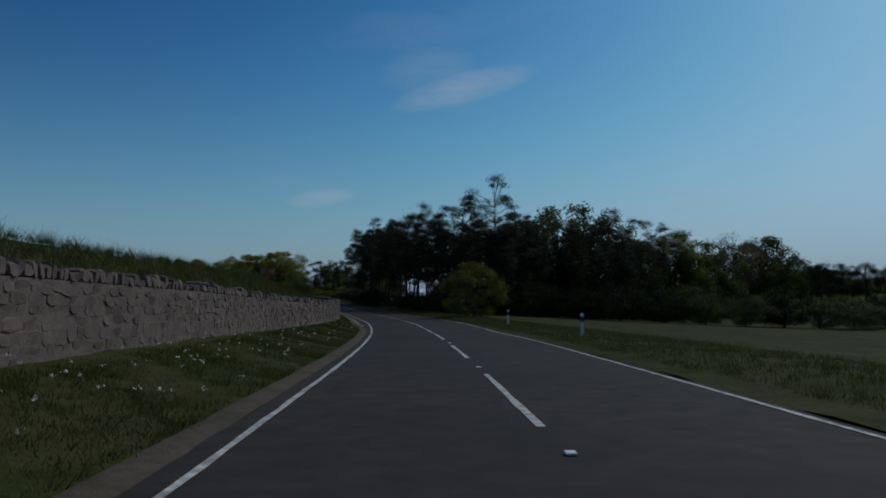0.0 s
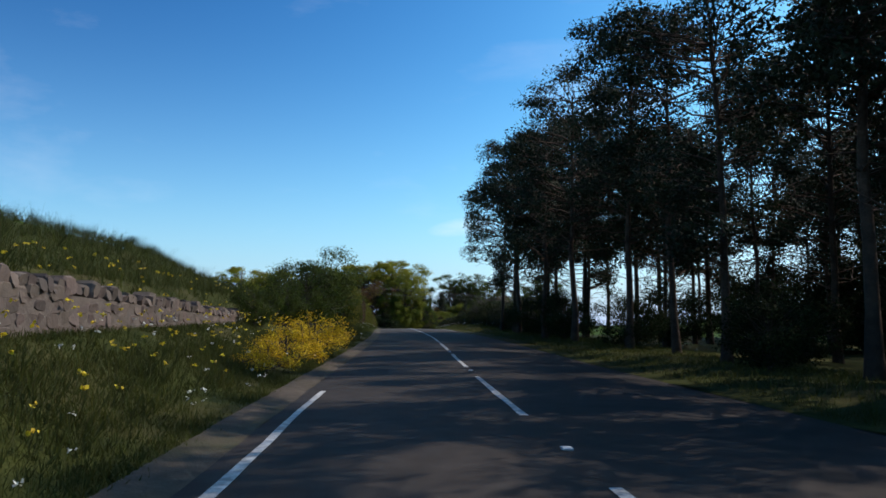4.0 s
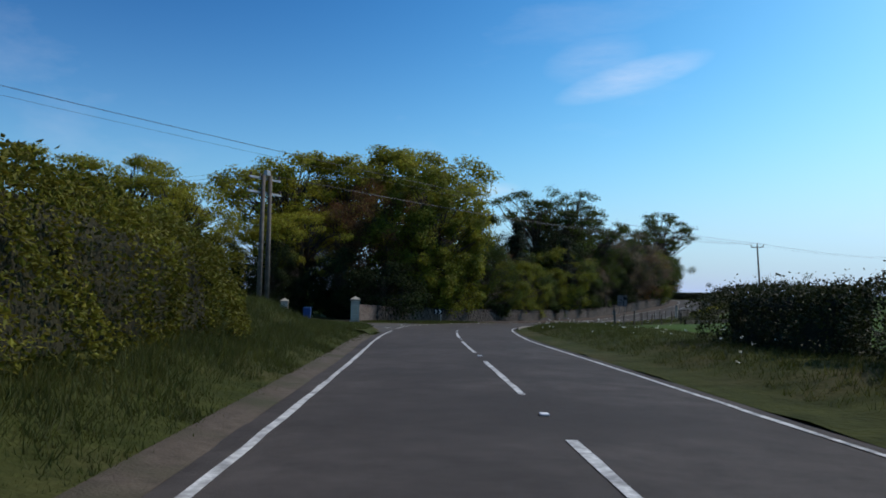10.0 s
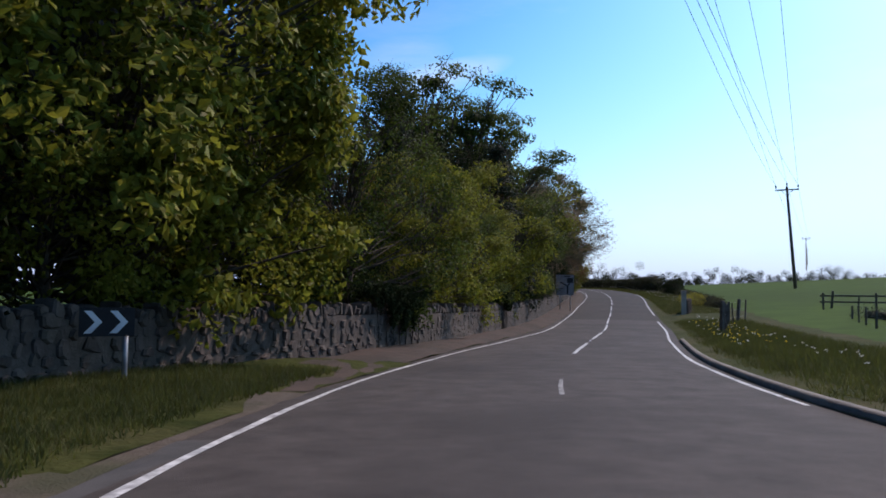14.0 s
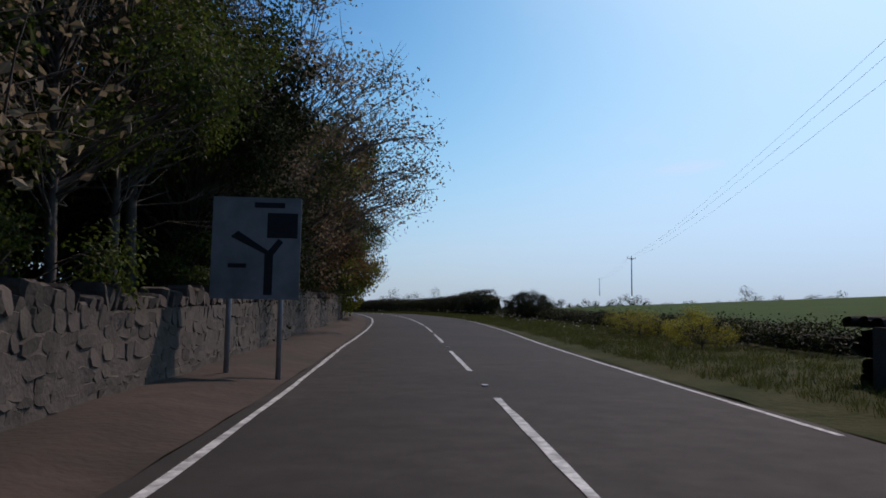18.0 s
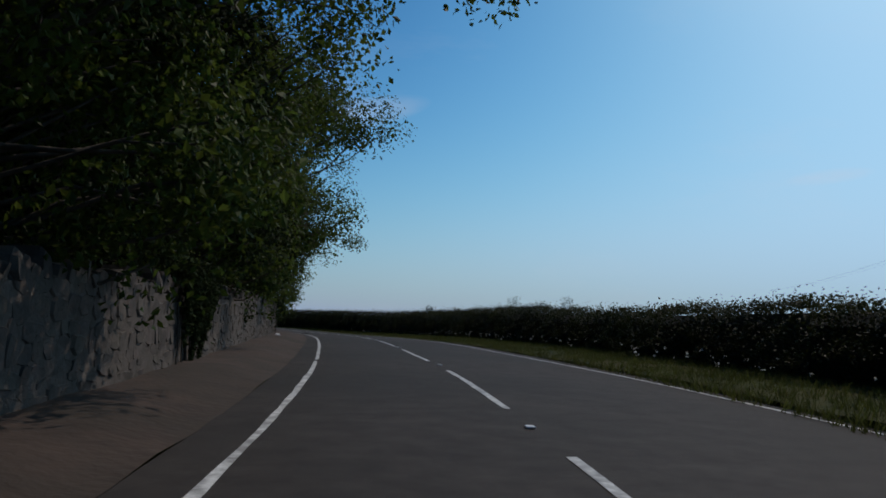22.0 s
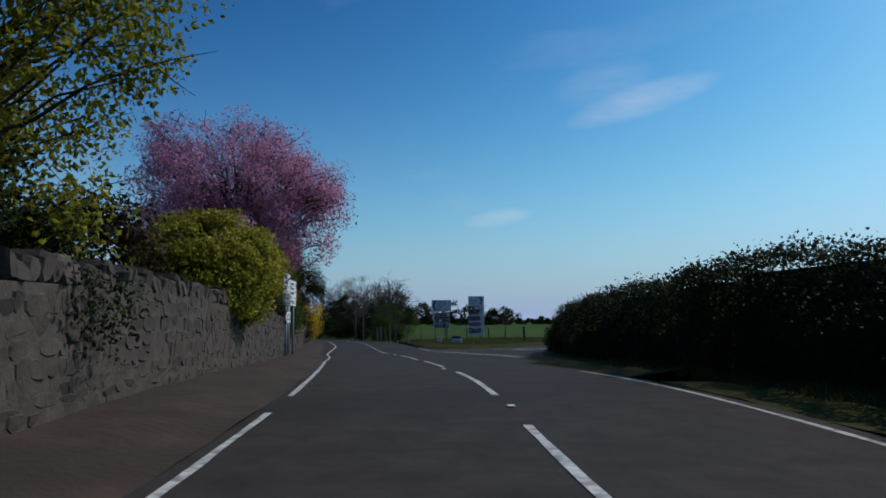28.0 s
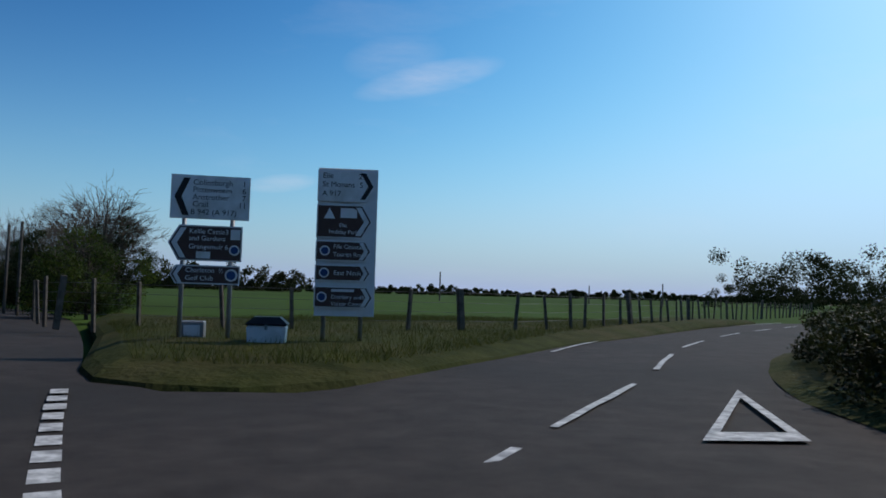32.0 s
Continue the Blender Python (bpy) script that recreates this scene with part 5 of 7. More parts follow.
for s in np.arange(545, 575, 5):
    for lat in (-8, 8):
        plant("roadside_tree", random.choice(["bare", "evergreen", "shrub"]), road_xy(s, lat), random.uniform(3.5, 6))

# ---- cherry and the golden bush at the garden wall ----
kind("cherry", [31], "cherry tree in full pink blossom", shape="cloud", H=8.6, R=4.2, base=0.36, clumps=320, leaf_n=230, leaf_size=0.1, clump_r=0.68, l_mat=L_PINK, b_mat=M_BARK, trunk_r=0.2, twigs=3, limb_r=0.04)
cherry = plant("cherry_tree", "cherry", (-44.4, 473.3), 9.3, yaw=20, wide=0.97, z=3.75)
plant("plum_shrub", "plum", road_xy(481.8, -9.0), 4.4)
plant("plum_shrub", "plum", road_xy(486.0, -9.3), 4.2)
kind("golden", [33], "clipped golden-yellow rounded bush hanging over the wall", "shrub", shape="ball", H=3.4, R=2.1, base=0.0, clumps=420, leaf_n=110, leaf_size=0.1, clump_r=0.36, l_mat=L_GOLD, trunk_r=0.1, b_mat=M_BARK)
gold = plant("golden_bush", "golden", (-38.9, 462.4), 3.4, z=4.62, yaw=main.yaw(473))
gold.scale = (0.95, 0.97, 0.94)


# ---- hedges ----
def hedge(name, s0, s1, inner, outer, height, l_mat, label, density=440, size=0.08, line=main, lumpy=0.26, base=None, group="", core=True, trim=0.0):
    """A hedge run: leaves on a lumpy box round a near-black sheet that stands for the shade inside. inner and outer are
    distances from the centre line.
    """
    rng = np.random.default_rng(int(s0 * 7 + abs(inner if not callable(inner) else 5) * 31))
    f_in = inner if callable(inner) else (lambda s: np.full(np.shape(s), float(inner)))
    f_h = height if callable(height) else (lambda s: np.full(np.shape(s), float(height)))
    width = outer
    length = s1 - s0
    mean_h = float(np.mean(f_h(np.linspace(s0, s1, 20))))
    n_face, n_top = int(length * mean_h * density), int(length * abs(width) * density * 0.8)

    def lump(s, v):
        return lumpy * (np.sin(s * 1.9 + v * 1.3) * 0.5 + np.sin(s * 0.73 + 2 * v) * 0.7 + np.sin(s * 4.7 + v * 3.1) * 0.3)

    def base_h(s, l):
        return verge_height(s, l) if base is None else np.full(np.shape(s), base)

    s = rng.uniform(s0, s1, n_face)
    v = rng.random(n_face) ** 0.85
    sign = np.sign(width)
    h = f_h(s)
    round_ = np.maximum(v - 0.72, 0) ** 2 * 4.0
    l = f_in(s) + sign * (lump(s, v * 3) + round_ + rng.uniform(-0.05, 0.22, n_face))
    z = base_h(s, l) + 0.05 + v * (h * (1 + 0.06 * np.sin(s * 1.3) + 0.05 * np.sin(s * 3.9)))
    P1 = line.at(s, l, z)
    s = rng.uniform(s0, s1, n_top)
    w = rng.random(n_top)
    l = f_in(s) + sign * (0.15 + w * abs(width))
    z = base_h(s, l) + f_h(s) * (1 + 0.06 * np.sin(s * 1.3) + 0.05 * np.sin(s * 3.9)) - 0.3 * np.maximum(0.25 - w, 0) * 4 * 0.4 + rng.uniform(-0.15, 0.12, n_top) + (rng.random(n_top) ** 12) * 0.3
    P2 = line.at(s, l, z)
    n_end = int(mean_h * abs(width) * density * 1.3)
    ends = []
    for se, way in ((s0, -1), (s1, 1)):
        w, v = rng.random(n_end), rng.random(n_end)
        se_ = np.full(n_end, float(se)) + way * (rng.uniform(-0.1, 0.25, n_end) + 0.25 * np.sin(w * 5) - 0.35 * v ** 3)
        l = f_in(se_) + sign * w * abs(width)
        ends.append(line.at(se_, l, base_h(se_, l) + v * f_h(se_)))
    P = np.concatenate([P1, P2] + ends)
    out = np.zeros_like(P)
    out[:, 2] = 0.5
    V, Q = quads_at(rng, P, out, size, 0.2)
    mid = main.at((s0 + s1) / 2, 0) if line is main else line.at((s0 + s1) / 2, 0)
    ob = thing(name, (0, 0, 0), label, "hedge", group)
    ob.location = line.at((s0 + s1) / 2, float(f_in((s0 + s1) / 2)) + width / 2, float(base_h(np.array([(s0 + s1) / 2]), np.array([float(f_in((s0 + s1) / 2)) + width / 2]))[0]))
    back = np.array(ob.location)
    child("foliage", mesh_np("foliage", V - back, Q, l_mat), ob)
    # the dense inside: one closed sheet, coloured near black as its shade
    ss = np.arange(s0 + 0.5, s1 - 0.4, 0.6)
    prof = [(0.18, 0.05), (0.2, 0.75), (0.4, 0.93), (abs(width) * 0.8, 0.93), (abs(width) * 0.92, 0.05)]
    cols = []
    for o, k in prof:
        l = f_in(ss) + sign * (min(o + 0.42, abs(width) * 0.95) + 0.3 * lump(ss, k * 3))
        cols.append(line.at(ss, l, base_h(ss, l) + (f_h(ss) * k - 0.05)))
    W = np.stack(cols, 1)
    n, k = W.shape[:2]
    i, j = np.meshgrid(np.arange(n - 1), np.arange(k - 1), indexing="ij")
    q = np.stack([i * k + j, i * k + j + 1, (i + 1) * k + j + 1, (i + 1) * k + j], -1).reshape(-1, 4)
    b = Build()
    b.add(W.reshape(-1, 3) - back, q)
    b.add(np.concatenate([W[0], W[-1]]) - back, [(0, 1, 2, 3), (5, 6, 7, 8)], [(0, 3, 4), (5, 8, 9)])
    part("core", b, M_HEDGE_SHADE, ob)
    return ob


# much darker than twigs: the hedge's inner shade is in this colour
M_HEDGE_SHADE = surface("shaded inside of a hedge", (0.012, 0.012, 0.006), (0.035, 0.033, 0.014), 3.0, 0.95, 0.8, 0.05)

hL = lambda s: np.interp(s, [128, 130, 134, 140, 150, 165, 178, 186, 196, 204, 211], [1.5, 2.2, 2.9, 3.2, 2.9, 2.8, 2.4, 2.15, 2.1, 2.1, 1.8])
hedge("roadside_hedge", 128, 151, -5.0, -2.2, hL, L_HEDGE, "tall green-gold clipped beech hedge beside the road", group="west hedge")
hedge("roadside_hedge", 151, 160, -4.9, -2.2, hL, L_BROWN, "brown-twigged hedge stretch barely in leaf", density=300, size=0.09, group="west hedge")
hedge("roadside_hedge", 160, 188, -4.8, -2.2, hL, L_HEDGE, "tall green-gold clipped beech hedge beside the road", group="west hedge")
hedge("roadside_hedge", 188, 195, -4.9, -2.2, hL, L_BROWN, "brown-twigged hedge stretch barely in leaf", density=300, size=0.09, group="west hedge")
hedge("roadside_hedge", 195, 212, -5.2, -2.4, hL, L_HEDGE, "tall green-gold hedge, rounded at its end", group="west hedge", lumpy=0.3)
hR = lambda s: np.interp(s, [132, 140, 152, 160, 168, 178, 190, 205, 228], [1.6, 1.8, 2.0, 1.4, 1.6, 1.2, 1.4, 1.45, 1.2])
for a, b_ in ((131, 150), (151.5, 163), (166, 174), (175, 184), (188, 209), (210, 216)):
    hedge("field_hedge", a, b_, 6.2, 1.5, hR, L_HEDGE_DARK, "dark clipped hawthorn hedge along the field", group="east hedge")
plant("hedge_shrub", "bare", road_xy(152.5, 6.8), 2.8)
hR2 = lambda s: np.interp(s, [365, 368, 373, 379, 386, 395, 404, 430, 450, 470, 484, 492], [1.3, 2.1, 1.95, 1.6, 1.5, 1.4, 1.7, 1.9, 2.1, 2.15, 2.1, 1.6])
in2 = lambda s: np.interp(s, [345, 380, 400, 430, 460, 472], [8.2, 7.4, 7.2, 6.8, 5.6, 4.9])
for a, b_ in ((365.5, 392), (392.5, 416), (416.6, 437), (438, 460), (460.5, 472.0)):
    hedge("field_hedge", a, b_, in2, 1.6, hR2, L_HEDGE_DARK, "dark clipped hawthorn hedge along the field", group="north-east hedge")
corner = Line([tuple(main.at(471.5, 4.6)), tuple(main.at(476.0, 4.8)), (-31.2, 473.5, 3.6), (-32.2, 479.0, 3.5), (-32.9, 484.0, 3.4), (-33.4, 489.0, 3.34), (-33.4, 493.5, 3.32), (-32.3, 497.2, 3.3), (-29.9, 501.9, 3.3), (-26.1, 507.4, 3.28)], 0.0)
sweep("verge", corner, 17, 46, [-0.45, -0.1, 0.4, 1.2, 2.6, 5.0], [0.0, 0.1, 0.16, 0.16, 0.14, -0.1], M_GRASS, 1.0, "grass under the low hedge at the junction corner", "verge", wave=0.03)
sweep("verge", corner, 0, 17, [-1.9, -0.9, -0.5, 0.3, 1.2, 2.6, 5.0], [-0.04, 0.03, 0.1, 0.16, 0.16, 0.14, -0.1], M_GRASS, 1.0, "grass round the hedge at the junction corner", "verge", wave=0.03)
hC = lambda s: np.interp(s, [0, 8, 16, 22, 25, 28, 46], [2.1, 2.05, 2.0, 1.7, 1.2, 0.9, 0.95])
hedge("field_hedge", 0.3, 13.5, 0.3, 1.7, hC, L_HEDGE_DARK, "dark clipped hawthorn hedge beside the road", line=corner, base=0.1, group="north-east hedge")
hedge("field_hedge", 13.8, 24.0, 0.3, 1.7, hC, L_HEDGE_DARK, "dark hedge with bare twigs along its top", line=corner, base=0.1, group="north-east hedge")
hedge("field_hedge", 24.0, 33.0, 0.0, 2.2, hC, L_HEDGE_DARK, "low dark hedge rounding the junction corner", line=corner, base=0.05, group="north-east hedge")
hedge("field_hedge", 33.2, 45.0, 0.3, 1.7, hC, L_HEDGE_DARK, "low dark hedge along the side road", line=corner, base=0.05, group="north-east hedge")
hedge("field_hedge", 27.0, 60.0, 4.6, 1.8, 1.3, L_HEDGE_DARK, "low dark hedge along the side road", line=side, base=0.0, group="north-east hedge")
for s in np.arange(17.0, 23.5, 1.3):
    plant("hedge_thorn", "bare", tuple(corner.at(s, 1.1)[:2]), 2.5, z=3.4)
for s, l, k, h in ((352.6, 8.9, "dark_fine", 1.85), (354.4, 8.8, "dark_fine", 2.0), (356.4, 8.8, "dark_fine", 2.1), (358.4, 8.7, "dark_fine", 1.9)):
    plant("field_bush", k, road_xy(s, l), h)
kind("charlock", [52], "patch of yellow-green flowering weeds", "weeds", shape="dome", H=1.0, R=1.1, base=0.0, clumps=40, leaf_n=90, leaf_size=0.045, clump_r=0.3, l_mat=L_GOLD, trunk_r=0.02, b_mat=M_TWIG)
for s, l, h in ((322, 7.0, 0.9), (325, 7.6, 1.1), (328, 7.2, 1.0), (331.5, 7.8, 1.0)):
    plant("flowering_weeds", "charlock", road_xy(s, l), h)
# low field edge with weeds, then a far cross hedge
hedge("field_hedge", 318, 365, 8.5, 0.9, 0.6, L_HEDGE_DARK, "low scrubby hedge line at the field edge", group="north-east hedge")
hedge("field_hedge", 262, 300, 14.0, 0.8, 0.5, L_HEDGE_DARK, "low weedy field boundary", group="north-east hedge", density=70)


# ---- dry-stone walls ----
def stone_shape(seed):
    """A rounded, uneven stone face of unit size looking along -y."""
    rng = np.random.default_rng(seed)
    v = []
    base = [(-0.5, -0.28), (-0.26, -0.5), (0.26, -0.5), (0.5, -0.28), (0.5, 0.28), (0.26, 0.5), (-0.26, 0.5), (-0.5, 0.28)]
    jit = rng.uniform(-0.1, 0.1, (8, 2))
    for y, k in ((0.4, 1.0), (-0.36, 1.0), (-0.5, 0.8)):
        tip = rng.uniform(-0.12, 0.12, 2)
        for (x, z), (dx, dz) in zip(base, jit):
            v.append(((x + dx) * k, y + (tip[0] * x + tip[1] * z if k < 1 else 0), (z + dz) * k))
    q = [(16, 17, 18, 19), (16, 19, 20, 23), (20, 21, 22, 23)] + [(r * 8 + (i + 1) % 8, r * 8 + i, r * 8 + 8 + i, r * 8 + 8 + (i + 1) % 8) for r in range(2) for i in range(8)]
    return np.array(v), np.array(q)


SHAPES = [stone_shape(k) for k in range(14)]
STONE_MESHES = [mesh_np("stone", v, q, M_STONE_ONE) for v, q in SHAPES]
RED_MESHES = [mesh_np("stone", v, q, M_STONE_RED_ONE) for v, q in SHAPES]


def stone_wall(name, s0, s1, lat_f, height, near, label, cope=0.3, step_len=(0.16, 0.42), red=False, course=(0.1, 0.19)):
    """A rubble wall: a core, courses of uneven stones on the road side and upright coping stones."""
    rng = np.random.default_rng(abs(int(s0)) + 5)
    ss = np.arange(s0, s1 + 0.01, 1.0)
    la = lat_f(ss)
    g = np.minimum(verge_height(ss, la + 0.15), 0.45)
    hgt = height(ss) if callable(height) else np.full(len(ss), float(height))
    cols = [main.at(ss, la + 0.03, g - 0.3), main.at(ss, la + 0.016, g + hgt - 0.02), main.at(ss, la - 0.45, g + hgt - 0.02), main.at(ss, la - 0.5, g - 0.3)]
    W = np.stack(cols, 1)
    n, k = W.shape[:2]
    i, j = np.meshgrid(np.arange(n - 1), np.arange(k - 1), indexing="ij")
    q = np.stack([i * k + j, (i + 1) * k + j, (i + 1) * k + j + 1, i * k + j + 1], -1).reshape(-1, 4)
    b = Build()
    b.add(W.reshape(-1, 3), q)
    b.add(np.concatenate([W[0], W[-1]]), [(0, 1, 2, 3), (7, 6, 5, 4)])
    ob = tagged(new(name, b.mesh(name, M_MORTAR_RED if red else M_MORTAR)), label, "wall", kind="structure")
    rest_v, rest_q, count, single = [], [], 0, 0

    def put(s, z, w, h, d, tilt, kind_):
        nonlocal count, single
        l = float(lat_f(s))
        p = main.at(s, l - d / 2 + 0.026 + rng.uniform(-0.012, 0.014), z)
        yaw = main.yaw(s) - 90 + rng.uniform(-3, 3)
        m = Matrix.Translation(p) @ pose(0, 0, 0, 0, tilt, yaw + 180) @ Matrix.Diagonal((w, d, h, 1))
        idx = int(rng.integers(len(SHAPES)))
        if near[0] <= s <= near[1] and single < 300:
            o = new(kind_, (RED_MESHES if red else STONE_MESHES)[idx])
            o.parent = ob
            o.matrix_local = m
            single += 1
            return
        v, q_ = SHAPES[idx]
        M_ = np.array(m)
        rest_v.append(v @ M_[:3, :3].T + M_[:3, 3])
        rest_q.append(q_ + count)
        count += len(v)

    z = 0.0
    top = float(np.max(hgt))
    while z < top - 0.05:
        ch = rng.uniform(*course)
        s = s0 + rng.uniform(0, 0.3)
        while s < s1:
            w = rng.uniform(*step_len)
            hh = float(np.interp(s, ss, hgt))
            if z + ch * 0.6 < hh:
                gg = float(np.interp(s, ss, g))
                put(s + w / 2, gg + z + ch / 2 + rng.uniform(-0.035, 0.035), w * 1.12, ch * rng.uniform(1.0, 1.4), 0.24, rng.uniform(-11, 11), "stone")
            s += w
        z += ch
    s = s0
    while s < s1:
        w = rng.uniform(0.12, 0.32)
        hh = cope * rng.uniform(0.6, 1.25)
        gg = float(np.interp(s, ss, g)) + float(np.interp(s, ss, hgt))
        if rng.random() < 0.95:
            put(s + w / 2, gg + hh / 2 - 0.03, w * 1.02, hh, 0.42, rng.uniform(-14, 14), "coping_stone")
        s += w
    if rest_v:
        child("stones", mesh_np("stones", np.concatenate(rest_v), np.concatenate(rest_q), M_STONE_RED if red else M_STONE), ob, kind="stuff")
    return ob


stone_wall("stone_wall_1", -30, 104, wall_a_lat, lambda s: np.interp(s, [-30, 20, 40, 60, 75, 90, 104], [1.45, 1.4, 1.1, 1.15, 1.3, 1.15, 0.7]), (46, 50.5), "reddish-grey rubble stone field wall under a grass bank", cope=0.24, red=True, step_len=(0.22, 0.58), course=(0.14, 0.26))
stone_wall("stone_wall_2", 252.9, 256.5, lambda s: np.full(np.shape(s), -10.3), 1.25, (252, 257), "pale rubble wall beside the gate pillar", cope=0.16, red=True)
stone_wall("stone_wall_3", 256.6, 536, wall_b_lat, lambda s: np.interp(s, [256, 275, 300, 310, 330, 380, 430, 470, 500, 536], [1.05, 0.95, 0.95, 1.05, 1.35, 1.2, 1.25, 1.45, 1.2, 1.1]), (466, 472), "grey rubble estate wall with upright coping stones", cope=0.29, step_len=(0.16, 0.5), course=(0.1, 0.24))
stone_wall("stone_wall_4", 216, 222, lambda s: np.full(np.shape(s), -8.2), 0.75, (216, 218), "short broken stretch of rubble wall in the grass", cope=0.12)

# ---- gate pillars, drive, bins ----
def z_at(x, y):
    s_, lat_, zr_ = main.near(np.array([(x, y)], float))
    return float(zr_[0])


def pillar(x, y, w, h, turn, name="gate_pillar", label="square dressed sandstone gate pillar with a pyramid cap"):
    ob = thing(name, (x, y, z_at(x, y) - 0.03), label, "pillar", "gate pillars", turn=turn)
    part("plinth", Build().box((w * 1.14, w * 1.14, 0.28), (0, 0, 0.14), bevel=0.03), M_ASHLAR, ob)
    for k in range(4):
        hh = (h - 0.28) / 4
        part("stone_block", Build().box((w, w, hh - 0.008), (0, 0, 0.28 + hh * (k + 0.5)), bevel=0.012), M_ASHLAR, ob)
    part("cornice", Build().box((w * 1.22, w * 1.22, 0.12), (0, 0, h + 0.06), bevel=0.03), M_ASHLAR, ob)
    part("cap", Build().box((w * 1.2, w * 1.2, 0.22), (0, 0, h + 0.23), taper=0.12), M_ASHLAR, ob)


pillar(-58.2, 247.3, 0.66, 1.75, 22)
pillar(-66.0, 251.0, 0.62, 1.5, 22)
bin_ = thing("wheelie_bin", (-63.6, 250.4, z_at(-63.6, 250.4)), "blue plastic wheeled bin standing by the gate", "bin", turn=15)
part("body", Build().box((0.56, 0.62, 0.92), (0, 0, 0.54), taper=1.12, bevel=0.05), M_BLUE, bin_)
part("lid", Build().box((0.62, 0.74, 0.07), (0, 0, 1.04), bevel=0.03), M_BLUE, bin_)
for dx in (-0.26, 0.26):
    part("wheel", Build().tube([(dx - 0.03, 0.26, 0.11), (dx + 0.03, 0.26, 0.11)], 0.11, 12), M_BLACK, bin_)


# ---- poles and wires ----
def tri_pole(x, y, z, h, lean, turn, name="electricity_pole"):
    ob = thing(name, (x, y, z - 0.3), "wooden electricity pole with a steel cross-arm and three insulators", "utility pole", "field power line", turn=turn)
    part("pole", Build().tube([(0, 0, 0), (lean * 0.5, 0, h * 0.5), (lean, 0, h + 0.3)], [0.15, 0.13, 0.1], 10), M_POLE, ob, smooth=True)
    part("cross_arm", Build().box((1.9, 0.1, 0.12), (lean, 0.12, h + 0.05), bevel=0.01), M_STEEL, ob)
    for dx in (-0.5, 0.5):
        part("brace", Build().tube([(lean + dx, 0.12, h + 0.02), (lean, 0.1, h - 0.45)], 0.02, 5), M_STEEL, ob)
    tips = []
    for dx, dz in ((-0.88, 0.1), (0, 0.3), (0.88, 0.1)):
        b = Build()
        b.tube([(lean + dx, 0.12, h + dz), (lean + dx, 0.12, h + dz + 0.16), (lean + dx, 0.12, h + dz + 0.2), (lean + dx, 0.12, h + dz + 0.34)], [0.025, 0.03, 0.08, 0.06], 8)
        part("insulator", b, M_CERAMIC, ob)
        tips.append(ob.matrix_world @ Vector((lean + dx, 0.12, h + dz + 0.34)))
    return tips


def wires(rows, sag, name="power_line", label="three thin overhead power wires"):
    ob = thing(name, rows[0][1], label, "wires")
    base = np.array(rows[0][1])
    for k in range(len(rows[0])):
        pts = []
        for a, b_ in zip(rows, rows[1:]):
            u = np.linspace(0, 1, 14)[:, None]
            p = np.array(a[k]) + (np.array(b_[k]) - np.array(a[k])) * u
            p[:, 2] -= sag * 4 * (u[:, 0] * (1 - u[:, 0]))
            pts.append(p)
        part("wire", Build().tube(np.concatenate(pts) - base, 0.008, 4), M_WIRE, ob)


line_yaw = -28.7
P1 = tri_pole(-16.5, 308.0, 3.0, 8.5, -0.5, line_yaw)
P2 = tri_pole(57, 442.2, 9.6, 8.6, 0.05, line_yaw)
P3 = tri_pole(172, 653.8, 20.5, 9.0, 0.0, line_yaw)
P0 = tri_pole(-72, 206.5, 3.2, 9.0, 0.0, line_yaw)
wires([P0, P1, P2, P3], 1.2)
tp = thing("twin_pole", (-59.4, 233.5, 1.9), "pair of tall timber poles carrying cross-arms and wires", "utility pole", turn=70)
for dx in (-0.32, 0.32):
    part("pole", Build().tube([(dx, 0, -0.4), (dx * 0.9, 0, 8.3)], [0.16, 0.12], 10), M_POLE, tp, smooth=True)
arms = []
for zz, ln in ((8.1, 2.6), (7.2, 2.8)):
    part("cross_arm", Build().box((ln, 0.11, 0.14), (0, 0.16, zz), bevel=0.01), M_STEEL, tp)
    for dx in (-ln / 2 + 0.1, -ln / 6, ln / 6, ln / 2 - 0.1):
        part("insulator", Build().tube([(dx, 0.16, zz + 0.06), (dx, 0.16, zz + 0.14), (dx, 0.16, zz + 0.18), (dx, 0.16, zz + 0.3)], [0.03, 0.03, 0.08, 0.05], 8), M_CERAMIC, tp)
part("transformer_switch", Build().box((0.3, 0.3, 0.35), (0, 0.0, 8.45), bevel=0.04), M_STEEL, tp)
A = [tp.matrix_world @ Vector((dx, 0.16, 8.4)) for dx in (-1.2, 0, 1.2)]
wires([[Vector((-140, 250, 12.0)), Vector((-140, 251.2, 12)), Vector((-140, 252.4, 12))], A], 0.8, "overhead_wires", "thin overhead wires between the twin pole and the fields")
wires([A, P1], 1.0, "overhead_wires", "thin overhead wires crossing the road")
for x, y, h in ((-33.5, 588.7, 4.2), (-1.7, 589, 3.4), (-9.5, 600, 3.0)):
    ob = thing("distant_pole", (x, y, float(ground_z(np.array([(x, y)]))[0]) - 0.2), "slim wooden pole in the far field", "utility pole")
    part("pole", Build().tube([(0, 0, 0), (0, 0, h)], [0.11, 0.09], 8), M_POLE, ob)
    part("cap", Build().tube([(0, 0, h - 0.02), (0, 0, h + 0.06)], [0.1, 0.03], 8), M_POLE, ob)


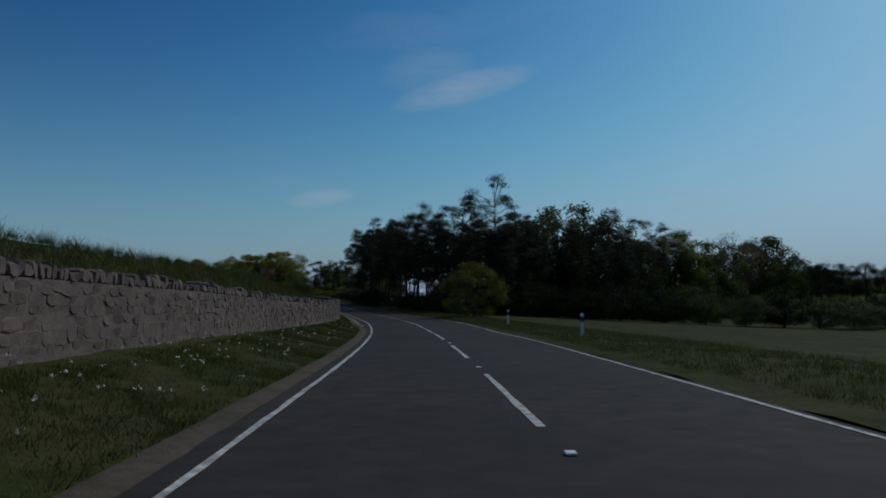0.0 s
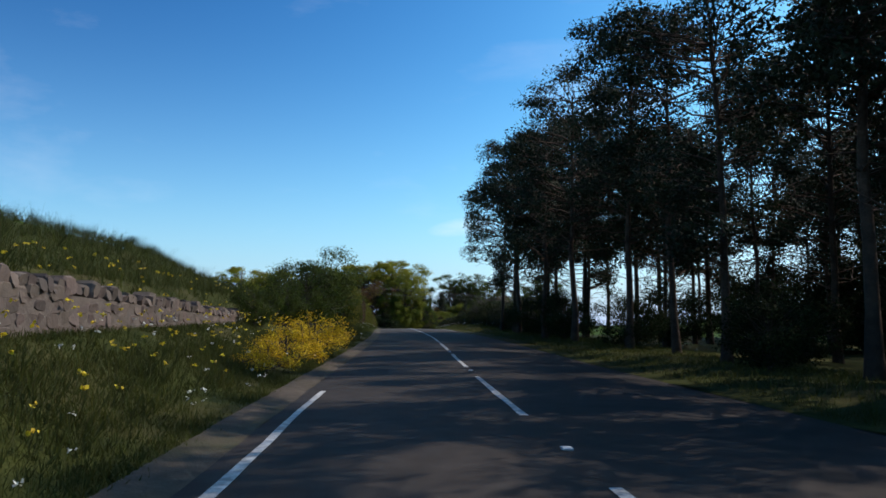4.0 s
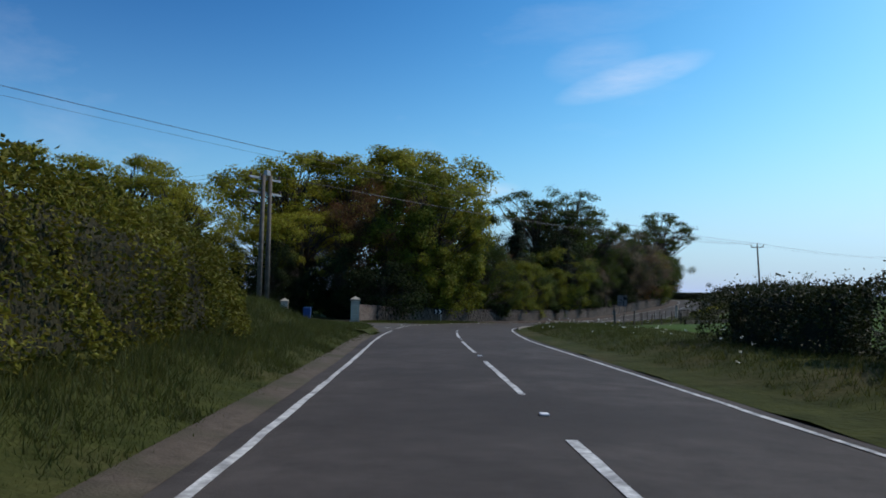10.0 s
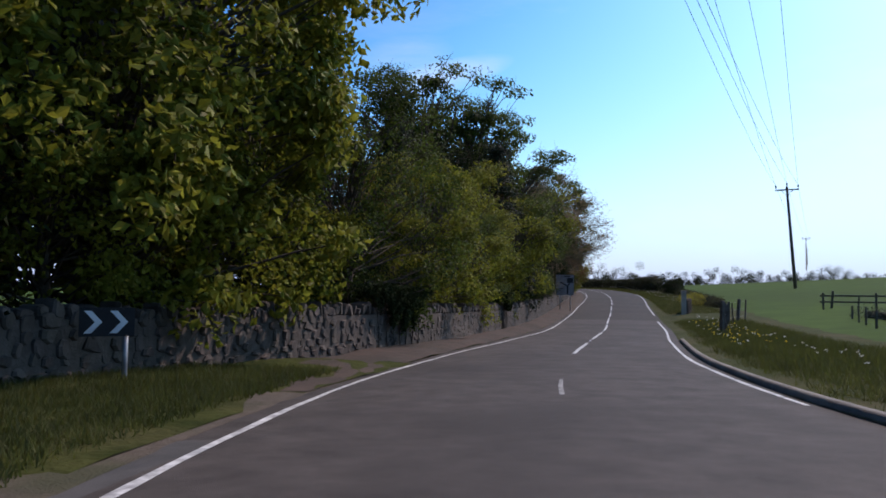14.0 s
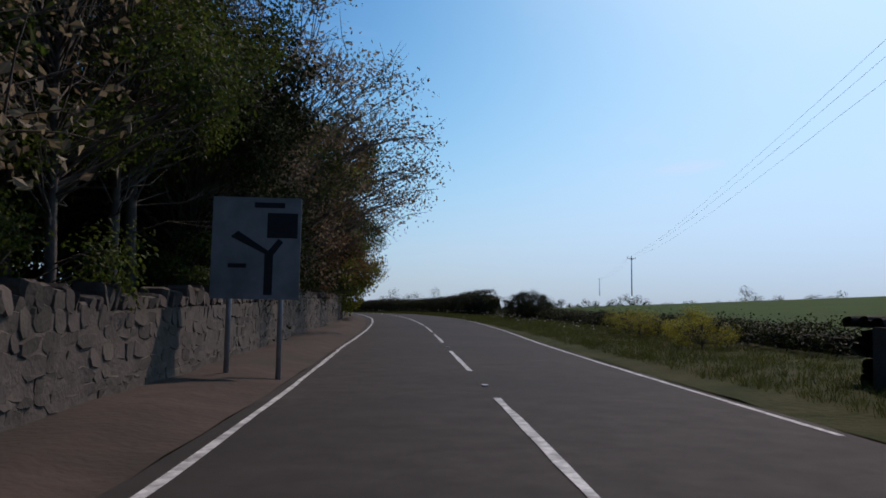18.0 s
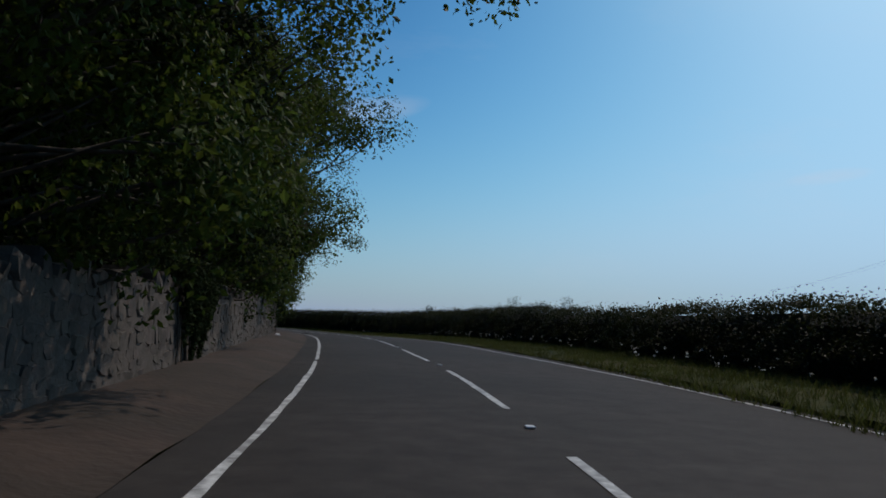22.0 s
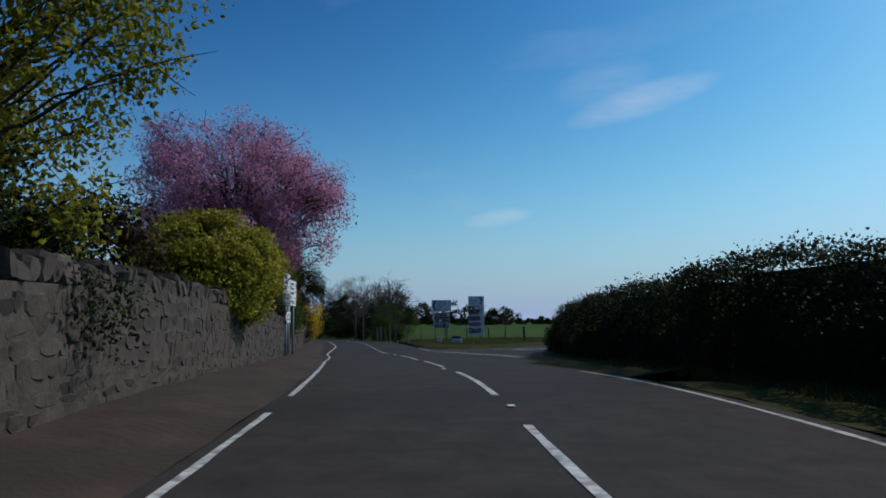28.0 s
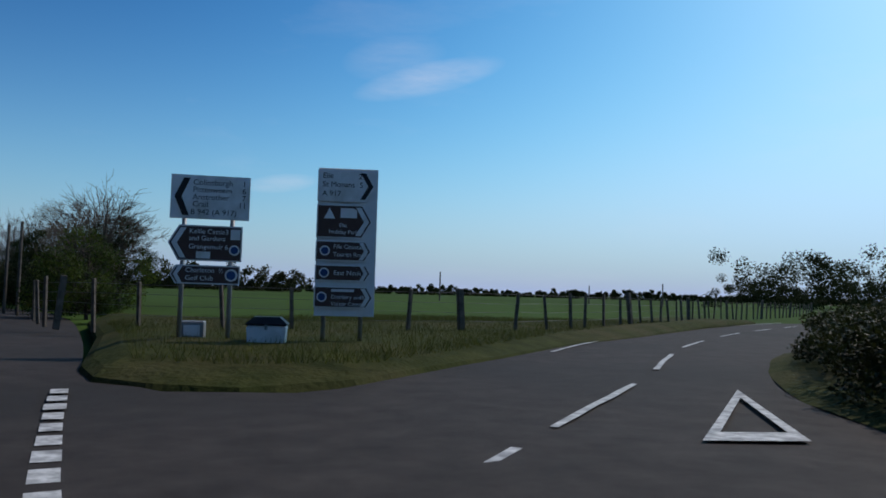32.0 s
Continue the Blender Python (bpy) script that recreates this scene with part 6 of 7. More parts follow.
# ---- fences ----
def fence(name, pts, zf, spacing, label, wires_n=4, h=1.15, lean=5.0, group=""):
    P = spline([(x, y, 0) for x, y in pts], 0.25)
    S_ = np.concatenate([[0], np.cumsum(np.linalg.norm(np.diff(P[:, :2], axis=0), axis=1))])
    posts = np.arange(0, S_[-1], spacing)
    ob = thing(name, (pts[0][0], pts[0][1], zf(*pts[0])), label, "fence", group)
    base = np.array(ob.location)
    tops = []
    rng = np.random.default_rng(int(abs(pts[0][0]) * 10))
    for k, s in enumerate(posts):
        s = s + rng.uniform(-0.3, 0.3)
        x, y = np.interp(s, S_, P[:, 0]), np.interp(s, S_, P[:, 1])
        z = zf(x, y)
        big = k % 7 == 0
        ht = (h + 0.12 if big else h) * rng.uniform(0.88, 1.08)
        t = pose(0, 0, 0, rng.uniform(-lean, lean), rng.uniform(-lean, lean), rng.uniform(0, 90))
        w = 0.16 if big else 0.085
        b = Build().box((w, w, ht + 0.2), (0, 0, 0), t, 0.94, 0.012)
        ob_ = part("post", b, M_POST, ob)
        ob_.location = np.array((x, y, z + ht / 2 - 0.1)) - base
        tops.append((x, y, z))
    for k in range(wires_n):
        hh = h * (0.25 + 0.68 * k / max(1, wires_n - 1))
        pts_ = np.array([(x, y, z + hh + rng.uniform(-0.02, 0.02)) for x, y, z in tops]) - base
        part("wire", Build().tube(pts_, 0.006, 3), M_WIRE, ob)
    return ob


fence("field_fence", [(-53.5, 516.5), (-49, 507.5), (-44.9, 504.2), (-41.7, 504.6), (-38.9, 505.2), (-35.5, 507.2), (-31.5, 512.2), (-25.5, 521.5), (-16, 536), (6, 564)], lambda x, y: 3.55, 1.7, "weathered timber post and wire stock fence")
fence("field_fence", [tuple(main.at(s, l)[:2]) for s, l in ((286, 5.2), (290, 5.8), (296, 6.8), (301, 8.5))], lambda x, y: z_at(x, y) + 0.2, 1.9, "short stretch of dark timber fence posts", 3, 1.25)
fence("field_fence", [tuple(main.at(s, l)[:2]) for s, l in ((258, 9.5), (275, 10.5), (292, 12.5), (300, 14))], lambda x, y: z_at(x, y) + 0.25, 3.2, "sparse timber posts and wire along the field", 3, 1.1)
fence("field_fence", [tuple(main.at(s, l)[:2]) for s, l in ((312, 16), (300, 19), (285, 24), (262, 32))], lambda x, y: float(ground_z(np.array([(x, y)]))[0]), 4.0, "sparse timber posts crossing the field", 2, 1.1)

# ---- field gateway ----
gp = thing("gateway_post", main.at(309.0, 5.3), "dark square gatepost at the field gateway", "post", turn=main.yaw(309))
part("post", Build().box((0.36, 0.36, 2.0), (0, 0, 0.8), taper=0.92, bevel=0.03), M_ASHLAR, gp)
part("cap", Build().box((0.42, 0.42, 0.1), (0, 0, 1.85), bevel=0.03), M_ASHLAR, gp)
stone_wall("stone_wall_5", 309.4, 313.2, lambda s: np.interp(s, [309, 313], [5.6, 6.2]), 0.95, (309, 314), "low rough stone wall end by the gateway", cope=0.14)
rail = thing("field_rail", main.at(303, 21), "weathered timber rail fence lying across the field edge", "fence", turn=main.yaw(303) + 80)
rail.location.z = float(ground_z(np.array([(rail.location.x, rail.location.y)]))[0])
for k in range(6):
    part("post", Build().box((0.12, 0.12, 1.1), (0, -7.5 + k * 3, 0.5), bevel=0.01), M_POST, rail)
for k in (0.45, 0.85):
    part("rail", Build().box((0.06, 15.4, 0.11), (0.07, 0, k), bevel=0.01), M_POST, rail)


# ---- marker posts on the south verge ----
for x, y in ((5.2, 28.1), (3.9, 45.6)):
    s_, l_, zr_ = main.near(np.array([(x, y)]), 1)
    mp = thing("marker_post", (x, y, float(zr_[0] + verge_height(s_, l_)[0]) - 0.03), "white roadside marker post with a dark band", "post", "marker posts", turn=main.yaw(float(s_[0])))
    part("post", Build().box((0.12, 0.09, 0.95), (0, 0, 0.47), bevel=0.015), M_WHITE, mp)
    part("band", Build().box((0.126, 0.096, 0.2), (0, 0, 0.72), bevel=0.012), M_BLACK, mp)
    part("reflector", Build().box((0.06, 0.012, 0.13), (0, -0.052, 0.72), bevel=0.004), M_RED, mp)


# ---- signs ----
def text_mesh(words, size, material, align="LEFT"):
    cu = bpy.data.curves.new("writing", "FONT")
    cu.body, cu.size, cu.align_x, cu.align_y, cu.extrude = words, size, align, "CENTER", 0.002
    tmp = bpy.data.objects.new("writing", cu)
    scene.collection.objects.link(tmp)
    bpy.context.view_layer.update()
    me = bpy.data.meshes.new_from_object(tmp.evaluated_get(bpy.context.evaluated_depsgraph_get()))
    bpy.data.objects.remove(tmp)
    me.materials.clear()
    me.materials.append(material)
    return me


def outline(w, h, arrow):
    """The board's outline in x, z round its centre; arrow: -1 points left, 1 right, 0 none."""
    t = h * 0.28
    if arrow == 0:
        return [(-w / 2, -h / 2), (w / 2, -h / 2), (w / 2, h / 2), (-w / 2, h / 2)]
    p = [(-w / 2, -h / 2), (w / 2 - t, -h / 2), (w / 2, 0), (w / 2 - t, h / 2), (-w / 2, h / 2)]
    return p if arrow > 0 else [(-x, z) for x, z in p][::-1]


def slab(pts, y0, y1):
    n = len(pts)
    V = [(x, y0, z) for x, z in pts] + [(x, y1, z) for x, z in pts]
    bm = bmesh.new()
    vs = [bm.verts.new(v) for v in V]
    bm.faces.new(vs[:n])
    bm.faces.new(vs[n:][::-1])
    for i in range(n):
        bm.faces.new((vs[i], vs[n + i], vs[n + (i + 1) % n], vs[(i + 1) % n]))
    bmesh.ops.recalc_face_normals(bm, faces=bm.faces)
    me = bpy.data.meshes.new("plate")
    bm.to_mesh(me)
    bm.free()
    return me


def plate(name, ob, cx, cz, w, h, arrow, face, border, lines=(), y=0.0, label="", backing=None, size=None, chevron=False, bars=(), discs=(), shapes=()):
    """A board under a sign: border plate, face, chevron, writing. lines: (words, x, z, size, align); bars: (x, z, w, h)."""
    me = slab(outline(w, h, arrow), -0.02, 0.0)
    me.materials.append(border)
    board = child(name, me, ob, label)
    board.location = (cx, y, cz)
    me = slab([(x * (1 - 0.05 / w), z * (1 - 0.05 / h)) for x, z in outline(w, h, arrow)], -0.024, -0.018)
    me.materials.append(face)
    child("face", me, board)
    ink = M_BLACK if face in (M_WHITE, M_WHITE_SHADED) else M_WHITE
    if chevron:
        t, d = h * 0.28, 0.05 + h * 0.08
        x0 = (w / 2 - 0.06) * arrow
        pts = [(x0, 0), (x0 - arrow * t * 0.86, h * 0.42), (x0 - arrow * (t * 0.86 + d), h * 0.42), (x0 - arrow * d, 0), (x0 - arrow * (t * 0.86 + d), -h * 0.42), (x0 - arrow * t * 0.86, -h * 0.42)]
        me = slab(pts, -0.029, -0.023)
        me.materials.append(ink)
        child("chevron", me, board)
    for words, x, z, sz, align in lines:
        t = child("lettering", text_mesh(words, sz, ink, align), board)
        t.matrix_local = Matrix.Translation((x, -0.027, z)) @ pose(0, 0, 0, 90, 0, 0)
    for x, z, bw, bh in bars:
        part("lettering_bar", Build().box((bw, 0.006, bh), (x, -0.026, z), bevel=0.002), ink, board)
    for x, z, r in discs:
        part("badge", Build().tube([(x, -0.024, z), (x, -0.03, z)], r, 16), ink if face is not M_WHITE else M_BROWN, board)
        part("badge_ring", Build().tube([(x, -0.029, z), (x, -0.033, z)], r * 0.72, 16), M_BLUE if face is not M_WHITE else M_WHITE, board)
    for pts in shapes:
        me = slab(pts, -0.029, -0.023)
        me.materials.append(ink)
        child("symbol", me, board)
    return board


def sign_posts(ob, xs, top, y=0.06, foot=-0.3):
    for x in xs:
        part("post", Build().tube([(x, y, foot), (x, y, top)], 0.045, 10), M_STEEL, ob, smooth=True)


S1 = thing("direction_sign", (-42.45, 500.0, 3.57), "three stacked direction boards with arrows on two steel posts", "road sign", "junction signs", turn=8)
sign_posts(S1, (-0.47, 0.42), 3.1, foot=-0.5)
plate("board", S1, 0.0, 2.72, 1.46, 0.84, 0, M_WHITE, M_WHITE, [("Colinsburgh", -0.33, 0.28, 0.15, "LEFT"), ("1", 0.58, 0.28, 0.15, "LEFT"), ("Pittenweem", -0.33, 0.14, 0.15, "LEFT"), ("6", 0.58, 0.14, 0.15, "LEFT"), ("Anstruther", -0.33, 0.0, 0.15, "LEFT"), ("7", 0.58, 0.0, 0.15, "LEFT"), ("Crail", -0.33, -0.14, 0.15, "LEFT"), ("11", 0.52, -0.14, 0.15, "LEFT"), ("B 942 (A 917)", -0.36, -0.29, 0.15, "LEFT")], label="white board with black place names",
      shapes=[[(-0.66, 0.0), (-0.5, 0.36), (-0.38, 0.36), (-0.53, 0.0), (-0.38, -0.36), (-0.5, -0.36)]])
plate("board", S1, -0.06, 1.84, 1.36, 0.68, -1, M_BROWN, M_WHITE, [("Kellie Castle", -0.3, 0.22, 0.13, "LEFT"), ("3", 0.36, 0.22, 0.13, "LEFT"), ("and Gardens", -0.3, 0.09, 0.13, "LEFT"), ("Grangemuir", -0.3, -0.07, 0.13, "LEFT"), ("6", 0.36, -0.07, 0.13, "LEFT")], label="brown tourist board with white lettering", chevron=True, discs=((0.54, -0.12, 0.1),), shapes=[[(0.46, 0.08), (0.64, 0.08), (0.64, 0.28), (0.46, 0.28)], [(-0.16, -0.29), (0.1, -0.29), (0.1, -0.16), (-0.16, -0.16)]])
plate("board", S1, -0.04, 1.24, 1.28, 0.36, -1, M_BROWN, M_WHITE, [("Charleton", -0.36, 0.08, 0.13, "LEFT"), ("Golf Club", -0.36, -0.07, 0.13, "LEFT"), ("½", 0.24, 0.08, 0.13, "LEFT")], label="brown tourist board with white lettering", chevron=True, discs=((0.48, 0.0, 0.12),))
S2 = thing("direction_sign", (-39.87, 500.2, 3.75), "five stacked direction boards with arrows on a grey backing", "road sign", "junction signs", turn=2)
sign_posts(S2, (-0.38, 0.34), 3.1, foot=-0.6)
part("backing", Build().box((1.16, 0.02, 2.9), (0.02, 0.02, 1.78), bevel=0.005), M_BACKING, S2, "grey backing board")
plate("board", S2, 0.0, 2.88, 1.14, 0.62, 1, M_WHITE, M_WHITE, [("Elie", -0.48, 0.19, 0.15, "LEFT"), ("2½", 0.22, 0.19, 0.15, "LEFT"), ("St Monans", -0.48, 0.02, 0.15, "LEFT"), ("5", 0.24, 0.02, 0.15, "LEFT"), ("A 917", -0.48, -0.16, 0.15, "LEFT")], y=-0.02, label="white board with black place names", chevron=True)
plate("board", S2, -0.03, 2.18, 1.08, 0.66, 1, M_BROWN, M_WHITE, [("Elie", -0.1, -0.08, 0.11, "LEFT"), ("Holiday Park", -0.3, -0.21, 0.11, "LEFT"), ("2½", 0.26, -0.21, 0.11, "LEFT")], y=-0.02, label="brown tourist board with white tent and caravan", chevron=True, shapes=[[(-0.4, 0.05), (-0.18, 0.05), (-0.29, 0.26)], [(-0.08, 0.07), (0.24, 0.07), (0.24, 0.22), (0.18, 0.26), (-0.08, 0.26)]])
plate("board", S2, -0.03, 1.6, 1.08, 0.4, 1, M_BROWN, M_WHITE, [("Fife Coastal", -0.2, 0.08, 0.12, "LEFT"), ("Tourist Route", -0.2, -0.07, 0.12, "LEFT")], y=-0.02, label="brown tourist board with white lettering", chevron=True, discs=((-0.36, 0.0, 0.1),))
plate("board", S2, -0.03, 1.17, 1.08, 0.32, 1, M_BROWN, M_WHITE, [("East Neuk", -0.18, 0.0, 0.13, "LEFT")], y=-0.02, label="brown tourist board with white lettering", chevron=True, discs=((-0.36, 0.0, 0.1),))
plate("board", S2, 0.0, 0.7, 1.14, 0.42, 1, M_BROWN, M_WHITE, [("Distillery and", -0.24, 0.0, 0.11, "LEFT"), ("Visitor Centre", -0.24, -0.13, 0.11, "LEFT"), ("15", 0.3, 0.0, 0.11, "LEFT")], y=-0.02, label="brown tourist board with white lettering", chevron=True, discs=((-0.42, 0.0, 0.1),), bars=((-0.02, 0.13, 0.44, 0.05),))

# small things on the corner
gb = thing("grit_bin", (-41.2, 499.6, 3.48), "small dark-lidded white salt bin in the grass", "bin", turn=4)
part("body", Build().box((0.66, 0.5, 0.42), (0, 0, 0.22), taper=1.06, bevel=0.04), M_WHITE, gb)
part("lid", Build().box((0.76, 0.58, 0.16), (0, 0, 0.5), taper=0.7, bevel=0.03), M_BLACK, gb, "dark sloping lid")
part("latch", Build().box((0.05, 0.04, 0.1), (0, -0.27, 0.4), bevel=0.008), M_STEEL, gb)
cbx = thing("cabinet", (-42.75, 500.3, 3.5), "low grey metal utility cabinet in the grass", "cabinet", turn=6)
part("body", Build().box((0.44, 0.3, 0.42), (0, 0, 0.21), bevel=0.02), M_STEEL, cbx)
part("plate", Build().box((0.3, 0.012, 0.2), (0, -0.156, 0.24), bevel=0.004), M_WHITE, cbx)

# signs before the junction, in front of the garden wall
yw = main.yaw(489)
S3 = thing("direction_sign", main.at(489.6, -4.72, 0.32), "white and brown direction boards on four steel posts before a wall", "road sign", "wall signs", turn=yw + 84)
sign_posts(S3, (-0.75, -0.1, 0.15, 1.5), 2.9, foot=-0.6)
plate("board", S3, -1.05, 2.6, 1.8, 1.3, 0, M_WHITE, M_WHITE, [("A 917", -0.62, 0.0, 0.2, "LEFT")], label="white board over a brown tourist panel", bars=((-0.36, 0.46, 0.62, 0.12), (-0.3, 0.25, 0.7, 0.12)))
plate("panel", S3, -1.05, 2.2, 1.74, 0.46, 0, M_BROWN, M_BROWN, [("Fife Coastal", -0.78, 0.11, 0.19, "LEFT"), ("Tourist Route", -0.78, -0.1, 0.19, "LEFT")], y=-0.026, label="brown tourist panel", discs=((0.66, 0.0, 0.14),))
plate("board", S3, 0.98, 2.5, 2.1, 1.1, 1, M_WHITE, M_WHITE, [("Colinsburgh", -0.98, 0.4, 0.2, "LEFT"), ("Pittenweem", -0.98, 0.2, 0.2, "LEFT"), ("Anstruther", -0.98, 0.0, 0.2, "LEFT"), ("Crail", -0.98, -0.2, 0.2, "LEFT"), ("B 942 (A 917)", -0.98, -0.4, 0.2, "LEFT"), ("1", 0.42, 0.4, 0.2, "LEFT"), ("6", 0.42, 0.2, 0.2, "LEFT"), ("7", 0.42, 0.0, 0.2, "LEFT"), ("11", 0.36, -0.2, 0.2, "LEFT")], label="white arrow board with black place names", chevron=True)
S4 = thing("route_marker", main.at(487.9, -4.75, 0.1), "small white arrow board with a blue badge", "road sign", "wall signs", turn=yw + 60)
sign_posts(S4, (0.0,), 1.9)
plate("board", S4, 0.0, 1.62, 0.42, 0.5, -1, M_WHITE, M_BLACK, label="white arrow board with a blue badge", discs=((0.03, 0.0, 0.13),))

# map sign under the trees, their shade put into its grey face
yw = main.yaw(314)
S5 = thing("junction_map_sign", main.at(314.1, -3.75, 0.0), "large junction map sign, its white greyed for the shade under the trees", "road sign", turn=yw + 3)
sign_posts(S5, (-0.42, 0.42), 2.9)
plate("board", S5, 0.0, 2.2, 1.45, 1.7, 0, M_WHITE_SHADED, M_WHITE_SHADED, label="grey-white board with a black forked road", shapes=[[(0.14, -0.78), (0.28, -0.78), (0.28, -0.1), (0.14, -0.1)], [(0.14, -0.1), (0.28, -0.1), (-0.3, 0.28), (-0.42, 0.18)], [(0.14, -0.12), (0.28, -0.12), (0.44, 0.1), (0.36, 0.16)]], bars=((0.42, 0.38, 0.5, 0.42), (0.2, 0.72, 0.5, 0.09), (-0.3, -0.3, 0.3, 0.07)))
# bend chevrons against the wall
S6 = thing("chevron_sign", (-53.9, 258.2, z_at(-53.9, 258.2)), "black and white bend chevron board on two posts", "road sign", turn=22)
sign_posts(S6, (0.28,), 1.0)
plate("board", S6, 0.0, 0.95, 0.82, 0.46, 0, M_BLACK, M_BLACK, label="black board with grey-white chevrons", shapes=[[(x, -0.18), (x + 0.11, -0.18), (x + 0.27, 0.0), (x + 0.11, 0.18), (x, 0.18), (x + 0.16, 0.0)] for x in (-0.34, 0.04)])
# round traffic sign at the far corner
S7 = thing("corner_post", corner.at(25.0, 1.0, 0.1), "dark timber post at the hedge end", "post")
part("post", Build().tube([(0, 0, -0.2), (0, 0, 2.1)], [0.09, 0.07], 8), M_POST, S7)
for s_, lat_ in ((497.5, 4.9), (499.5, 5.2)):
    ob = thing("slim_post", (-55.5 - (s_ - 497.5) * 0.8, 519.0 + (s_ - 497.5), 3.1), "slim grey timber post beside the road", "post", "roadside posts")
    part("post", Build().tube([(0, 0, -0.2), (0, 0, 4.2)], [0.08, 0.06], 8), M_POST, ob)

# drain cover and litter
dr = thing("drain_cover", main.at(422.2, -2.35, 0.03), "sunken cast iron drain cover in the road edge", "drain cover", turn=main.yaw(422))
part("frame", Build().box((0.5, 0.55, 0.03), (0, 0, 0), bevel=0.008), M_IRON, dr)
for k in range(5):
    part("bar", Build().box((0.42, 0.04, 0.02), (0, -0.2 + 0.1 * k, 0.022), bevel=0.004), M_IRON, dr)
lt = thing("litter", main.at(398.8, -4.35, 0.16), "small scrap of white litter on the path", "litter", turn=30)
part("scrap", Build().box((0.22, 0.14, 0.07), (0, 0, 0.03), pose(0, 0, 0, 12, 8, 0), 0.7, 0.02), M_WHITE, lt)

# ---- ivy over the estate wall ----
def ivy(s0, s1, drop, seed):
    rr = np.random.default_rng(seed)
    n = int((s1 - s0) * 2600)
    u = rr.random(n)
    ss = s0 + (s1 - s0) * (0.5 + (u - 0.5) * (0.75 + 0.5 * rr.random(n)))
    across = 1 - np.abs(2 * u - 1) ** 2.5
    top = 1.55
    z = top + 0.35 - rr.random(n) ** 0.8 * (drop * (0.25 + 0.75 * across)) * (0.8 + 0.3 * np.sin(ss * 9))
    z = np.maximum(z, 0.12 + 0.1 * rr.random(n))
    bulge = 0.1 + 0.4 * across * np.clip(z / top, 0.15, 1) * rr.random(n) ** 0.5
    lat = wall_b_lat(ss) + np.where(z > top - 0.05, rr.uniform(-0.6, 0.4, n), bulge)
    P = main.at(ss, lat, z)
    foot = main.at((s0 + s1) / 2, float(wall_b_lat((s0 + s1) / 2)), 0.1)
    ob = thing("ivy", tuple(foot), "dark ivy hanging in a curtain over the stone wall", "ivy")
    V, Q = quads_at(rr, P - foot, np.tile((main.at(ss[:1], 5)[0] - main.at(ss[:1], 0)[0]) / 5, (n, 1)), 0.085, 0.1)
    child("leaves", mesh_np("leaves", V, Q, L_DARK), ob)
    stems = Build()
    for k in range(7):
        sk = s0 + (s1 - s0) * (k + 0.5) / 7
        lk = float(wall_b_lat(sk))
        stems.tube(np.array([main.at(sk + 0.1 * math.sin(k + h * 4), lk + 0.07, h) for h in (0.05, 0.5, 1.0, 1.5)]) - foot, [0.02, 0.016, 0.012, 0.008], 4, False)
    part("stems", stems, M_BARK, ob, kind="stuff")


for s0_, s1_, drop_ in ((379.6, 382.2, 1.7), (271.0, 274.0, 1.3), (286.0, 287.6, 0.9), (407.5, 408.6, 0.8)):
    ivy(s0_, s1_, drop_, int(s0_))

# ---- grass blades, flowers ----
rng = np.random.default_rng(5)


def blades(name, s, lat, height, material, label, per=4, width=0.009, base=None, line=main, zoff=0.02):
    per = int(per * 1.7)
    height = np.asarray(height) * 0.8
    n = len(s) * per
    ss, ll = np.repeat(s, per) + rng.normal(0, 0.06, n), np.repeat(lat, per) + rng.normal(0, 0.06, n)
    h = np.repeat(height, per) * rng.uniform(0.55, 1.3, n)
    root = line.at(ss, ll, (verge_height(ss, ll) if base is None else base) + zoff - 0.03)
    ang = rng.uniform(0, 2 * np.pi, n)
    w = np.stack([np.cos(ang), np.sin(ang), 0 * ang], 1) * (width * rng.uniform(0.6, 1.4, n))[:, None]
    tip = root + np.column_stack([rng.normal(0, 0.42, n) * h, rng.normal(0, 0.42, n) * h, h])
    V = np.stack([root - w, root + w, tip], 1).reshape(-1, 3)
    return tagged(new(name, mesh_np(name, V, np.arange(n * 3).reshape(-1, 3), material)), label, "grass", kind="stuff")


def strip(n, s0, s1, l0, l1, power=1.0):
    return rng.uniform(s0, s1, n), l0 + (l1 - l0) * rng.random(n) ** power


s, l = strip(26000, -2, 104, 0, 1)
l = left_edge(s) - gravel_width(s) - 0.12 - l * (-wall_a_lat(s) - 3.8 + 0.2)
blades("verge_grass", s, l, np.full(len(s), 0.13), M_BLADE, "rough grass on the verge below the stone wall")
s, l = strip(15000, -2, 118, 0, 1)
blades("bank_grass", s, wall_a_lat(s) - 0.6 - l * 6.5, 0.28 + 0.45 * rng.random(len(s)) ** 2, M_BLADE, "tall grass on the bank above the wall", 4, 0.01)
s, l = strip(30000, 86, 229, -3.5, -5.4)
blades("verge_grass", s, l, (0.08 + 0.2 * rng.random(len(s))) * np.interp(l, [-4.6, -3.5], [1.4, 0.35]), M_BLADE, "tall grass along the hedge foot")
s, l = strip(16000, 227, 247, 0, 1)
blades("verge_grass", s, np.interp(s, [226, 229, 232, 237, 241, 244, 247, 250], [-3.5, -3.6, -3.8, -4.8, -6.9, -8.8, -11.2, -17]) - 0.4 - 14 * l ** 1.3, 0.1 + 0.12 * rng.random(len(s)), M_BLADE, "rough grass on the corner of the drive", 3, zoff=0.17)
s, l = strip(9000, 232, 300, 4.2, 8.0)
blades("verge_grass", s, l, 0.2 + 0.2 * rng.random(len(s)), M_BLADE, "long grass inside the bend", 4)
s, l = strip(16000, 206, 230, -5, -13)
